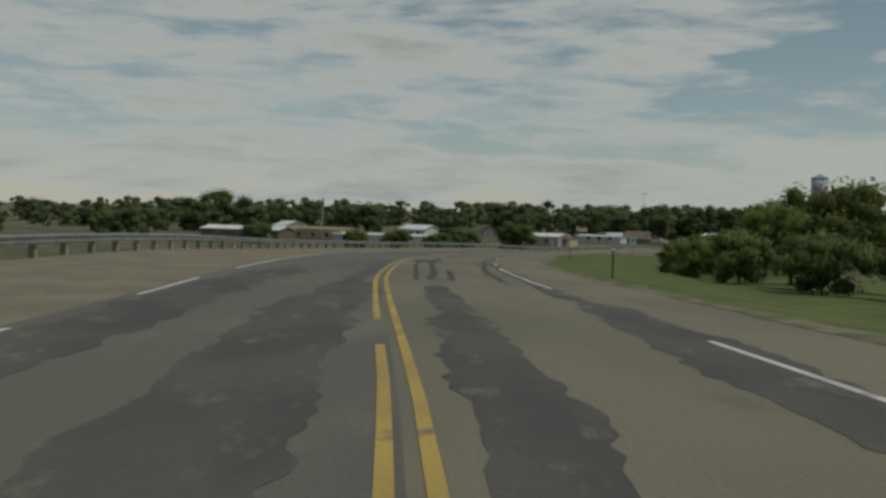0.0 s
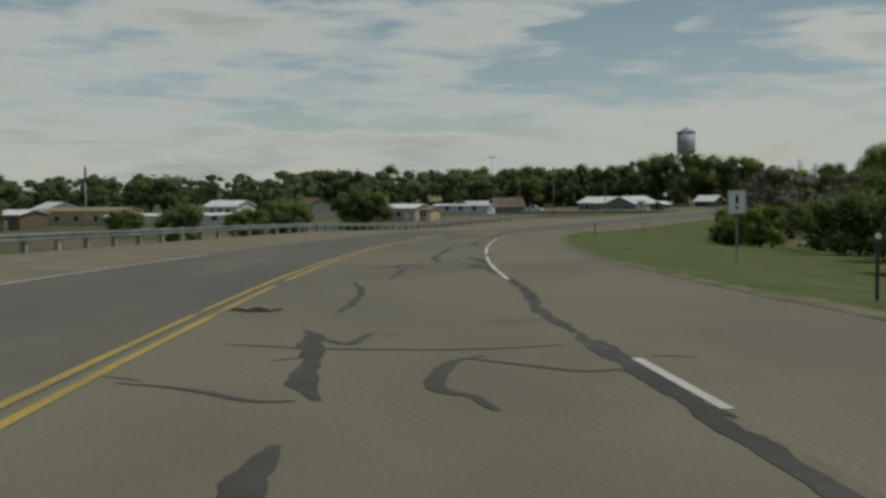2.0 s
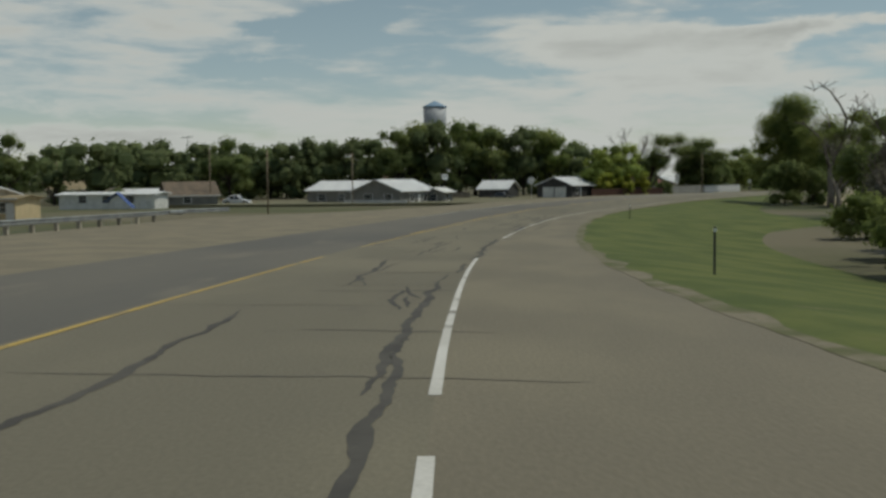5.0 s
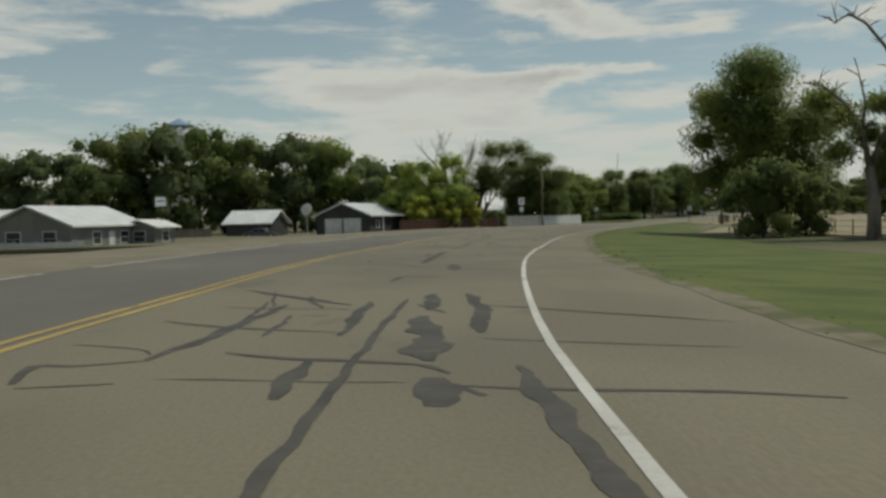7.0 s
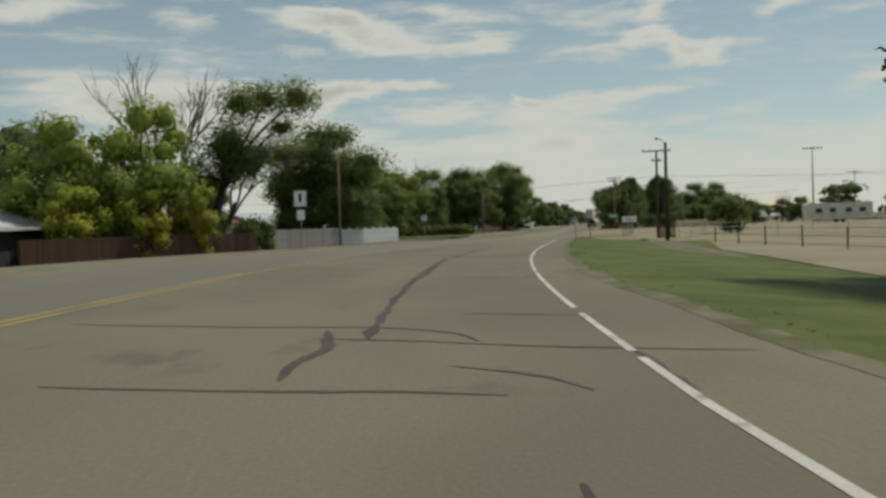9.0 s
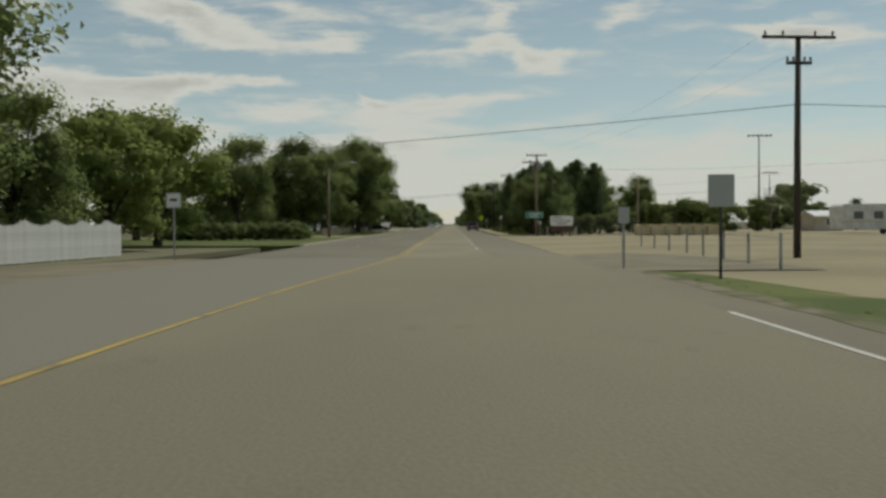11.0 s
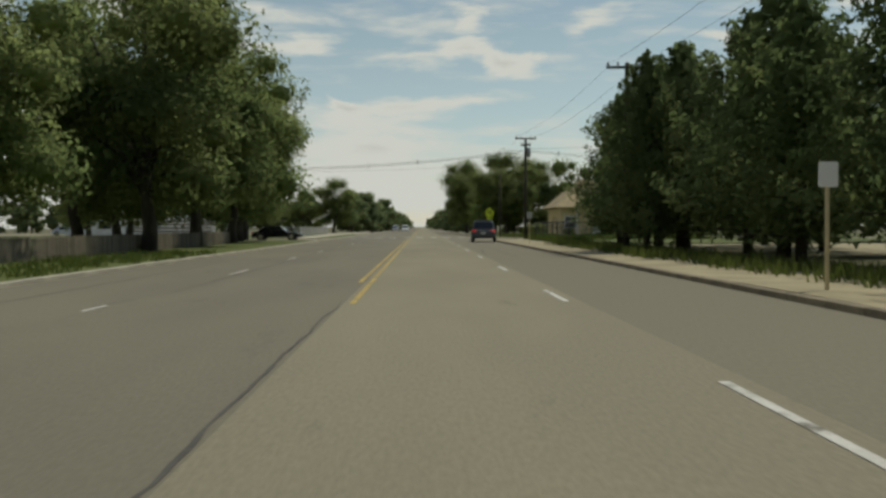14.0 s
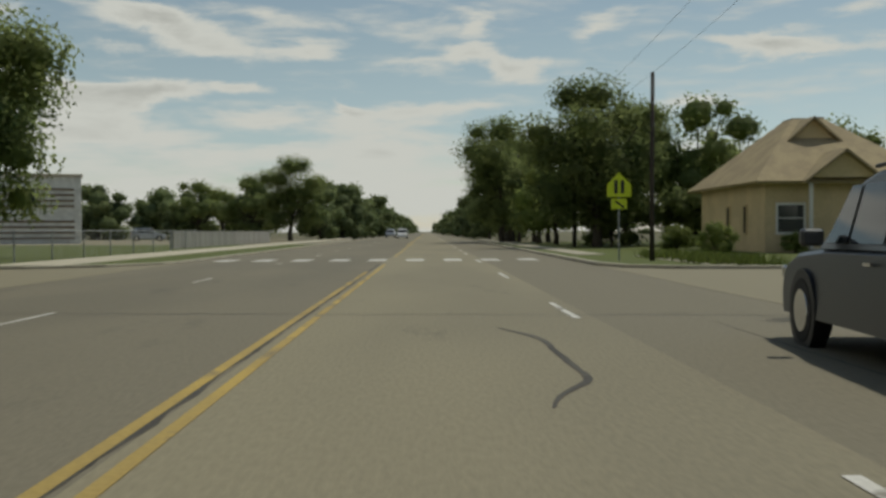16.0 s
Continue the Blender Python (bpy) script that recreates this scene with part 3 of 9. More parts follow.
# ---- the road's line: a point every 40 m along it (x, y, height, cross fall in degrees) ----
STEP, FIRST = 40.0, -120.0
LINE = np.array([
    (308.1, -498.9, 9.14, 0.9), (273.1, -479.5, 8.91, 0.9), (238.2, -460.1, 8.68, 0.9), (203.2, -440.7, 8.43, 0.6), (168.5, -420.7, 7.47, -1.2),
    (135.5, -398.2, 6.08, -0.9), (105.6, -371.7, 4.80, -0.5), (78.8, -342.0, 3.50, -0.75), (55.2, -309.8, 1.82, -0.8), (35.5, -275.0, 0.80, -1.2),
    (20.7, -237.9, 0.54, -1.1), (11.0, -199.1, 0.33, -1.6), (4.7, -159.6, 0.24, -1.3), (2.1, -119.7, 0.12, -0.3), (1.5, -79.7, 0.0, 0.0),
    (1.5, -39.7, 0.0, 0.0), (1.5, 0.3, 0.0, 0.0), (1.5, 40.3, 0.0, 0.0), (1.5, 80.3, 0.0, 0.0), (1.5, 120.3, 0.0, 0.0),
])
LAST = FIRST + STEP * (len(LINE) - 1)


def line(s):
    """Place, heading (unit x, y) and cross fall of the road's line at s metres along it."""
    if s >= LAST:
        return np.array([1.5, LINE[-1, 1] + s - LAST, 0.0, 0.0]), (0.0, 1.0)
    u = max((s - FIRST) / STEP, 0.0)
    i = min(int(u), len(LINE) - 2)
    u -= i
    p0, p1, p2 = LINE[max(i - 1, 0)], LINE[i], LINE[i + 1]
    p3 = LINE[min(i + 2, len(LINE) - 1)]
    a, b = (p2 - p0) / 2 if i else p2 - p1, (p3 - p1) / 2
    q = (2 * u**3 - 3 * u**2 + 1) * p1 + (u**3 - 2 * u**2 + u) * a + (3 * u**2 - 2 * u**3) * p2 + (u**3 - u**2) * b
    d = (6 * u**2 - 6 * u) * p1 + (3 * u**2 - 4 * u + 1) * a + (6 * u - 6 * u**2) * p2 + (3 * u**2 - 2 * u) * b
    n = math.hypot(d[0], d[1])
    return q, (d[0] / n, d[1] / n)


def spot(s, lat, dz=0.0):
    """A place on the road's plane: s along, lat to the right of the line."""
    q, (tx, ty) = line(s)
    return Vector((q[0] + ty * lat, q[1] - tx * lat, q[2] + math.tan(radians(q[3])) * max(lat, -14.0) + dz))


def turn(s):
    """The road's heading at s, as degrees to the left of +y."""
    tx, ty = line(s)[1]
    return math.degrees(math.atan2(-tx, ty))


def table(pairs):
    xs, ys = zip(*pairs)
    return lambda s: float(np.interp(s, xs, ys))


CENTRE = table([(-120, 1.6), (0, 0.1), (8, -0.2), (17, -0.7), (27, -1.25), (50, -2.05), (68, -2.5), (88, -3.0), (108, -3.7), (126, -4.2), (146, -4.9), (200, -4.6), (242, -4.2), (270, -4.35), (287, -4.8), (303, -5.2), (320, -5.8), (370, -5.15), (410, -3.0), (435, -1.39)])
EDGE = table([(-120, 5.4), (0, 3.8), (8, 3.55), (26, 2.9), (41, 2.5), (70, 2.35), (84, 1.9), (105, 1.1), (121, 0.7), (140, 0.2), (155, -0.12), (173, -0.18), (187, -0.15), (200, 0.15), (236, 0.68), (253, 0.72), (263, 0.92), (271, 1.25), (279, 1.52), (300, 2.08), (328, 1.95), (347, 2.6), (366, 3.3), (390, 4.1), (410, 4.8), (430, 5.6), (450, 6.1)])
GRASS = table([(-120, 7.0), (12, 5.6), (40, 5.1), (60, 5.2), (77, 6.2), (92, 5.6), (108, 4.5), (123, 4.15), (165, 4.0), (240, 4.2), (262, 3.9), (300, 4.2), (330, 3.85), (350, 4.1), (373, 5.0), (390, 5.4), (420, 6.2), (440, 6.6)])
LEFT_LINE = table([(-120, -3.4), (0, -4.8), (17, -5.2), (38, -6.3), (59, -7.5), (80, -8.5), (120, -9.2), (160, -9.9), (270, -9.6), (300, -10.6), (350, -11.0), (390, -10.8), (420, -9.6), (445, -8.6)])
LEFT_EDGE = table([(-120, -11), (0, -11.9), (30, -12.6), (60, -14.2), (90, -16.4), (120, -17.2), (150, -17.4), (180, -19.0), (210, -21.2), (235, -24.5), (258, -27.0), (275, -19.5), (290, -16.8), (340, -16.6), (390, -16.0), (420, -14.0), (445, -9.8)])


def ribbon(name, s0, s1, lanes, mat, label, ds=2.5, drop=(), category="road", kind="structure", wobble=None, parent=None):
    """A sheet along the road between offsets (functions of s, left to right), each with its own lift."""
    n = max(int(round((s1 - s0) / ds)), 1)
    v, uv = [], []
    for i in range(n + 1):
        s = s0 + (s1 - s0) * i / n
        for k, lane in enumerate(lanes):
            lat = lane(s) if callable(lane) else lane
            if wobble and k in wobble:
                lat += wobble[k] * fbm(s * 0.35, k * 3.1 + 1.7)
            lift = drop[k](s) if drop and callable(drop[k]) else (drop[k] if drop else 0.0)
            v.append(spot(s, lat, lift))
            uv.append((s, lat))
    w = len(lanes)
    f = [(i * w + k, i * w + k + 1, i * w + w + k + 1, i * w + w + k) for i in range(n) for k in range(w - 1)]
    me = bpy.data.meshes.new(name)
    me.from_pydata(v, [], f)
    layer = me.uv_layers.new(name="UVMap")
    for loop in me.loops:
        layer.data[loop.index].uv = uv[loop.vertex_index]
    me.materials.append(mat)
    ob = new(name, me)
    if parent:
        ob.parent = parent
        return tagged(ob, label)
    return tagged(ob, label, category, "", kind)


def between(a, b, part_):
    fa, fb = (a if callable(a) else (lambda s: a)), (b if callable(b) else (lambda s: b))
    return lambda s: fa(s) + (fb(s) - fa(s)) * part_


# ---- road, shoulders and verges ----
END = 1500.0
ribbon("road_lane", -118, 432, [CENTRE, between(CENTRE, EDGE, 0.33), between(CENTRE, EDGE, 0.66), EDGE], M["asphalt"], "cracked tan asphalt lane with dark sealed cracks")
ribbon("road_oncoming_lane", -118, 432, [LEFT_LINE, between(LEFT_LINE, CENTRE, 0.5), CENTRE], M["dark_asphalt"], "darker patched asphalt of the oncoming lane")
ribbon("pavement_shoulder", -118, 432, [EDGE, between(EDGE, GRASS, 0.5), between(EDGE, GRASS, 1.02)], M["right_shoulder"], "wide tan paved shoulder beside the grass", category="shoulder")
ribbon("pavement_left_shoulder", -118, 432, [LEFT_EDGE, between(LEFT_EDGE, LEFT_LINE, 0.35), between(LEFT_EDGE, LEFT_LINE, 0.7), LEFT_LINE], M["shoulder"], "pale gravel shoulder along the oncoming lane", category="shoulder")
ribbon("road_far_lanes", 432, END, [-9.12, -5.0, -1.39], M["far_street"], "darker grey-tan lanes across the centre line", ds=12)
ribbon("road_main_street", 432, END, [-1.39, 0.6, 2.62], M["street"], "straight grey-tan main street running into the distance", ds=12)


VERGE_OUT = lambda s: GRASS(s) + 26.0


ribbon("road_parking_lane", 432, END, [2.62, 4.4, 6.1], M["street_side"], "darker worn asphalt of the outer lane", ds=12)


def low_right(s):
    """How far the ground right of the road lies under the road's plane."""
    return 1.35 - 0.98 * max(0, min(1, (s - 225) / 55))


ribbon("ground_verge", -118, 418, [between(GRASS, GRASS, 1.0), lambda s: GRASS(s) + 1.2, lambda s: GRASS(s) + 4.5, lambda s: GRASS(s) + 8, lambda s: GRASS(s) + 13, lambda s: GRASS(s) + 20, VERGE_OUT, lambda s: GRASS(s) + 44],
       M["verge"], "mown green roadside grass sloping into a shallow ditch", drop=[0.012, -0.03, lambda s: -0.30 * low_right(s) + 0.02, lambda s: -0.62 * low_right(s), lambda s: -low_right(s), lambda s: -low_right(s) - 0.1, lambda s: -low_right(s) - 0.3, lambda s: -max(line(s)[0][2], 0) - 0.6 + math.tan(radians(-line(s)[0][3])) * (GRASS(s) + 44)], category="grass", wobble={0: 0.16, 1: 0.3}, ds=1.6)
DRY = lambda s: GRASS(s) + 3.0 + 4.6 * max(0, (380 - s) / 14)
ribbon("ground_dry_verge", 366, 414, [DRY, lambda s: DRY(s) + (GRASS(s) + 8.0 - DRY(s)) * 0.3, lambda s: GRASS(s) + 8.0], M["edge_dirt"], "dry trampled strip between grass and lot", drop=[lambda s: -0.036 - 0.0185 * (DRY(s) - GRASS(s) - 1.2) * (1 if DRY(s) < GRASS(s) + 4.5 else 1.5), lambda s: -0.045 - 0.02 * (DRY(s) - GRASS(s)), -0.20], category="dirt", wobble={0: 0.5}, ds=0.8)
ribbon("ground_edge", -118, 418, [lambda s: GRASS(s) - 0.16, lambda s: GRASS(s) + 0.26], M["edge_dirt"], "dusty ragged edge where grass meets shoulder", drop=[0.006, 0.022], category="dirt", wobble={0: 0.16, 1: 0.34}, ds=0.7)
ribbon("ground_bank", -118, 290, [lambda s: LEFT_EDGE(s) - 2.4 * max(spot(s, LEFT_EDGE(s)).z + 0.3, 0.4) - 6, lambda s: LEFT_EDGE(s) - 2.4 * max(spot(s, LEFT_EDGE(s)).z + 0.3, 0.4), lambda s: LEFT_EDGE(s) - 0.8, LEFT_EDGE],
       M["ground"], "weedy embankment falling away behind the guardrail", drop=[lambda s: -spot(s, -14).z - 0.3, lambda s: -spot(s, -14).z - 0.12, -0.12, 0.0], category="bank")

# ---- the ground, one sheet out to the horizon ----
gx = sorted({-4200, -3000, -2000, -1300, -900, *range(-640, 641, 16), 900, 1300, 2000, 3000, 4200})
gy = sorted({-4600, -3200, -2200, -1500, -1000, *range(-704, 705, 16), 1000, 1500, 2200, 3200, 4600})
g = Shape()
g.v = [(x, y, -0.40 + 0.03 * fbm(x * 0.02, y * 0.02)) for y in gy for x in gx]
g.f = [(j * len(gx) + i, j * len(gx) + i + 1, (j + 1) * len(gx) + i + 1, (j + 1) * len(gx) + i) for j in range(len(gy) - 1) for i in range(len(gx) - 1)]
whole("ground", g, M["ground"], Matrix(), "dry green-brown plain with grass and bare earth", "ground", kind="structure")


def patch(name, outline, mat, label, z=0.0, thick=0.35, category="ground"):
    """A flat piece of ground with a ragged outline, standing a hand's breadth proud of the plain."""
    s = Shape()
    pts = []
    for i, (x, y) in enumerate(outline):
        x2, y2 = outline[(i + 1) % len(outline)]
        n = max(int(math.hypot(x2 - x, y2 - y) / 4), 1)
        for k in range(n):
            q, r = x + (x2 - x) * k / n, y + (y2 - y) * k / n
            pts.append((q + 0.25 * fbm(q * 0.3, r * 0.3), r + 0.25 * fbm(q * 0.3, r * 0.3, 4.0), z))
    s.slab(pts, thick)
    return whole(name, s, mat, Matrix(), label, category, kind="structure")


# tufts of grass on the verge, thickest at its edge
blade_rng = random.Random(3)
tv, tf, tu = [], [], []
for k in range(8000):
    s = blade_rng.uniform(-10, 415)
    out = abs(blade_rng.gauss(0, 0.45))
    lat = GRASS(s) + 0.16 * fbm(s * 0.35, 1.7) + out
    f = min(out / 4.5, 1)
    base = spot(s, lat, -0.03 - 0.27 * low_right(s) * f - (0.32 * low_right(s) * max(0, (out - 4.5) / 3.5)) - 0.005)
    h, w, a = blade_rng.uniform(0.02, 0.06), blade_rng.uniform(0.05, 0.15), blade_rng.uniform(0, 6.3)
    dx, dy = math.cos(a) * w / 2, math.sin(a) * w / 2
    lean = blade_rng.uniform(-0.1, 0.1)
    n = len(tv)
    tv += [base + Vector((-dx, -dy, 0)), base + Vector((dx, dy, 0)), base + Vector((dx * 0.7 + lean, dy * 0.7, h)), base + Vector((-dx * 0.4 + lean, -dy * 0.4, h * 0.8))]
    tf.append((n, n + 1, n + 2, n + 3))
    tu += [(s, lat)] * 4
tufts = bpy.data.meshes.new("grass_tufts")
tufts.from_pydata(tv, [], tf)
tuft_uv = tufts.uv_layers.new(name="UVMap")
for loop in tufts.loops:
    tuft_uv.data[loop.index].uv = tu[loop.vertex_index]
tufts.materials.append(M["blade"])
tagged(new("grass_tufts", tufts), "tufts of green grass along the roadside verge", "grass", kind="stuff")


# ---- painted lines ----
def stripe(name, s0, s1, lat, width, mat, parent, lift=0.006, ds=2.5):
    f = lat if callable(lat) else (lambda s: lat)
    return ribbon(name, s0, s1, [lambda s: f(s) - width / 2, lambda s: f(s) + width / 2], mat, "", ds=ds, drop=[lift, lift], parent=parent)


markings = thing("road_markings", Matrix(), "worn yellow and white painted road lines", "road marking", kind="structure")
for s0, s1 in ((-100, -2), (0, 62), (64, 96), (97.5, 160), (162, 215), (222, 330), (333, 503), (517.5, 612), (622, 660), (664, 1200)):
    stripe("yellow_line", s0, s1, lambda s: CENTRE(s) + 0.15, 0.105, M["yellow"], markings)
for s0, s1 in ((-100, -3), (-1, 11), (14, 70), (74, 130), (138, 152), (236, 300), (304, 350), (430, 501), (524, 575), (577, 606), (664, 1200)):
    stripe("yellow_line", s0, s1, lambda s: CENTRE(s) - 0.11, 0.105, M["yellow"], markings)
for s0, s1 in ((-100, 5), (7, 12), (24, 41), (46.5, 50), (68, 73), (83.5, 86), (98, 110), (112, 122), (123, 129), (130, 136), (139, 141.5), (143, 145.5), (148, 150), (153, 155), (156.3, 156.9), (157.4, 159.9), (168, 190), (192, 215), (232, 241), (242.5, 244.5), (246, 248), (250, 300), (300.5, 318), (318.4, 331), (331.5, 336), (337, 349), (350, 352.4), (353, 404)):
    stripe("edge_line", s0, s1, EDGE, 0.10, M["white"], markings)
for s0, s1 in ((-100, 12), (18, 24), (30, 58), (60, 66), (72, 84), (90, 112), (262, 276), (279, 300), (304, 330), (372, 404)):
    stripe("left_edge_line", s0, s1, lambda s: LEFT_LINE(s) + 0.2, 0.11, M["white"], markings)
for k in range(-1, 60):
    s = 457.7 + 12.02 * k
    stripe("lane_dash", s, s + 3.05, lambda s: CENTRE(s) + 3.76, 0.10, M["white"], markings, ds=3.05)
    stripe("lane_dash", s + 10.5, s + (11.7, 13.5, 13.5, 12.6)[k % 4], lambda s: CENTRE(s) - 3.9, 0.08, M["white"], markings, ds=3.05)
for k in range(9):
    stripe("crosswalk_bar", 615.6, 618.2, -8.1 + 1.58 * k, 0.75, M["white"], markings, ds=2.6)

# ---- sealed cracks and tar patches ----
rng = random.Random(11)
cracks = thing("crack_seals", Matrix(), "dark tar sealing cracks across the worn lane", "crack seal", kind="structure")


TARS = []


def tar(width, *points):
    """A sealed crack through places on the road (along, across), with a ragged edge."""
    k = len(TARS)
    seed, lift = 300 + 2.7 * k, 0.0035 + 0.0004 * (k % 7)
    pts = [np.array(q) for q in points]
    pts = [2 * pts[0] - pts[1]] + pts + [2 * pts[-1] - pts[-2]]
    path = []
    for p0, p1, p2, p3 in zip(pts, pts[1:], pts[2:], pts[3:]):
        n = max(int(math.hypot(*(p2 - p1)) / 0.14), 3)
        for i in range(n):
            u = i / n
            path.append(0.5 * (2 * p1 + (p2 - p0) * u + (2 * p0 - 5 * p1 + 4 * p2 - p3) * u * u + (3 * p1 - p0 - 3 * p2 + p3) * u**3))
    path.append(pts[-2])
    v, uv, gone = [], [], 0.0
    for i, c in enumerate(path):
        d = path[min(i + 1, len(path) - 1)] - path[max(i - 1, 0)]
        d = d / (math.hypot(*d) + 1e-9)
        gone += math.hypot(*(c - path[max(i - 1, 0)]))
        ends = min(1.0, 0.3 + 0.12 * i, 0.3 + 0.12 * (len(path) - 1 - i))
        off = 0.25 * width * fbm(gone * 1.3, seed + 3)
        for sgn in (-1, 1):
            half = 0.5 * width * ends * max(0.35, 0.95 + 0.7 * fbm(gone * 1.1, seed + 9 * sgn) + 0.35 * fbm(gone * 4.5, seed + 20 * sgn))
            q = c + np.array([-d[1], d[0]]) * (off + sgn * half)
            v.append(spot(q[0], q[1], lift))
            uv.append(tuple(q))
    me = bpy.data.meshes.new("tar_strip")
    me.from_pydata(v, [], [(2 * i, 2 * i + 1, 2 * i + 3, 2 * i + 2) for i in range(len(path) - 1)])
    layer = me.uv_layers.new(name="UVMap")
    for loop in me.loops:
        layer.data[loop.index].uv = uv[loop.vertex_index]
    me.materials.append(M["seal"])
    ob = new("tar_strip", me)
    ob.parent = cracks
    TARS.append(ob)


def crack(s0, lat0, s1, lat1, width, seed, lift=0.004, wander=0.15, blunt=0.15):
    """A wandering strip of tar from one place on the road to another."""
    n = max(int(math.hypot(s1 - s0, lat1 - lat0) / 0.16), 6)
    v, uv = [], []
    ds, dl = s1 - s0, lat1 - lat0
    nn = math.hypot(ds, dl)
    for i in range(n + 1):
        u = i / n
        off = wander * fbm(u * nn * 0.45, seed) + 0.27 * wander * fbm(u * nn * 2.5, seed + 3)
        for sgn in (-1, 1):
            ragged = 0.45 + 0.9 * abs(fbm(u * nn * 0.7, seed + 9 + sgn)) + 0.9 * max(0, fbm(u * nn * 3.2, seed + 20 * sgn) - 0.15)
            wd = width * ragged * min(1.0, 6 * u + blunt, 6 * (1 - u) + blunt)
            s, lat = s0 + ds * u - dl / nn * (off + sgn * wd / 2), lat0 + dl * u + ds / nn * (off + sgn * wd / 2)
            v.append(spot(s, lat, lift))
            uv.append((s, lat))
    me = bpy.data.meshes.new("tar_strip")
    me.from_pydata(v, [], [(2 * i, 2 * i + 1, 2 * i + 3, 2 * i + 2) for i in range(n)])
    layer = me.uv_layers.new(name="UVMap")
    for loop in me.loops:
        layer.data[loop.index].uv = uv[loop.vertex_index]
    me.materials.append(M["seal"])
    ob = new("tar_strip", me)
    ob.parent = cracks


def band(s0, lat0, s1, lat1, width, seed, lift):
    """A broad mottled band of old sealant along a wheel track."""
    n, v, uv = int((s1 - s0) / 0.3), [], []
    for i in range(n + 1):
        u = i / n
        s = s0 + (s1 - s0) * u
        mid = lat0 + (lat1 - lat0) * u + 0.12 * fbm(s * 0.12, seed)
        for sgn in (-1, 1):
            half = width * 0.5 * min(1.0, 8 * u + 0.1, 8 * (1 - u) + 0.1) * (0.9 + 0.4 * fbm(s * 0.3, seed + 5 * sgn)) + 0.15 * fbm(s * 2.4, seed + 9 * sgn)
            v.append(spot(s, mid + sgn * max(half, 0.02), lift))
            uv.append((s, mid + sgn * half))
    me = bpy.data.meshes.new("sealant_band")
    me.from_pydata(v, [], [(2 * i, 2 * i + 1, 2 * i + 3, 2 * i + 2) for i in range(n)])
    layer = me.uv_layers.new(name="UVMap")
    for loop in me.loops:
        layer.data[loop.index].uv = uv[loop.vertex_index]
    me.materials.append(M["band"])
    new("sealant_band", me).parent = cracks


def web(s0, lat0, length, width, seed):
    """Sealed cracks that wander and branch along a wheel track."""
    for k in range(int(2 + length / 2.2)):
        a, b = s0 + length * rng.uniform(-0.5, 0.5), lat0 + width * rng.uniform(-0.5, 0.5)
        if k % 3:
            crack(a, b, a + rng.uniform(1.5, 4.0), b + rng.uniform(-0.5, 0.5), rng.uniform(0.06, 0.14), seed + k * 1.7)
        else:
            crack(a, b - width * rng.uniform(0.3, 0.8), a + rng.uniform(-0.5, 0.5), b + width * rng.uniform(0.3, 0.8), rng.uniform(0.05, 0.1), seed + k * 1.7)


# across the lane, at the stations where they lie
for k, s in enumerate((174, 180, 187, 193, 200, 208, 214, 222, 229, 380, 392)):
    a, b = CENTRE(s) + rng.uniform(-0.6, 0.9), EDGE(s) + rng.uniform(-1.2, 2.6)
    if k % 4 == 1:
        a = CENTRE(s) + rng.uniform(1.0, 2.2)
    if k % 5 == 2:
        b = EDGE(s) - rng.uniform(0.5, 2.0)
    crack(s + rng.uniform(-0.4, 0.4), a, s + rng.uniform(-0.5, 0.5), b, rng.uniform(0.05, 0.10) if s < 330 else 0.05, k * 1.37)
# along the wheel tracks and the lane's joints
for k, (s0, l0, s1, l1, w) in enumerate(((171, -1.2, 184, -1.4, 0.22), (180, -0.5, 196, -0.4, 0.16), (192, -0.6, 205, -0.2, 0.2), (188, -2.6, 199, -2.9, 0.14), (204, -1.9, 214, -2.2, 0.16), (214, 0.3, 232, 0.5, 0.25), (216, -1.6, 228, -1.3, 0.14), (226, -2.8, 234, -2.6, 0.14))):
    crack(s0, l0, s1, l1, w, 50 + k * 2.11)
# branching webs in the wheel tracks
for k, (s0, l0, ln, w) in enumerate(((49, -0.8, 6, 0.9), (48, 1.7, 8, 0.5), (66, -0.6, 8, 0.8), (143, -3.0, 10, 1.6), (147, -0.9, 8, 0.7), (163, -1.1, 7, 0.9), (178, -1.2, 12, 1.6), (200, -1.0, 20, 2.2), (224, -1.4, 16, 2.4), (263, -1.8, 9, 1.8), (299, -2.0, 8, 1.4))):
    web(s0, l0, ln, w, 200 + 3.3 * k)
# the main street: a long joint by the dashes and a few thin cracks
for k, (s0, l0, s1, l1, w) in enumerate(((452, 2.65, 478, 2.62, 0.05), (478, 2.62, 500, 2.6, 0.04), (500, -1.45, 518, -1.47, 0.05), (556, -1.45, 618, -1.45, 0.10), (457.7, -1.0, 457.5, 2.6, 0.06), (529.0, -1.2, 529.0, 1.6, 0.05), (561.6, -1.2, 561.7, 1.6, 0.08), (556.4, -0.8, 556.2, 2.3, 0.07), (545, 2.7, 560, 3.4, 0.05), (520, -5.0, 560, -5.2, 0.05), (480, -7.4, 540, -7.3, 0.05), (540, 3.9, 590, 4.1, 0.05), (480.8, -1.3, 480.8, -0.5, 0.10), (479.8, -1.25, 479.8, -0.5, 0.11), (480.3, -1.2, 480.3, -0.6, 0.05), (548.2, 2.1, 545.6, 1.5, 0.05))):
    crack(s0, l0, s1, l1, w, 90 + 1.9 * k, wander=0.06)
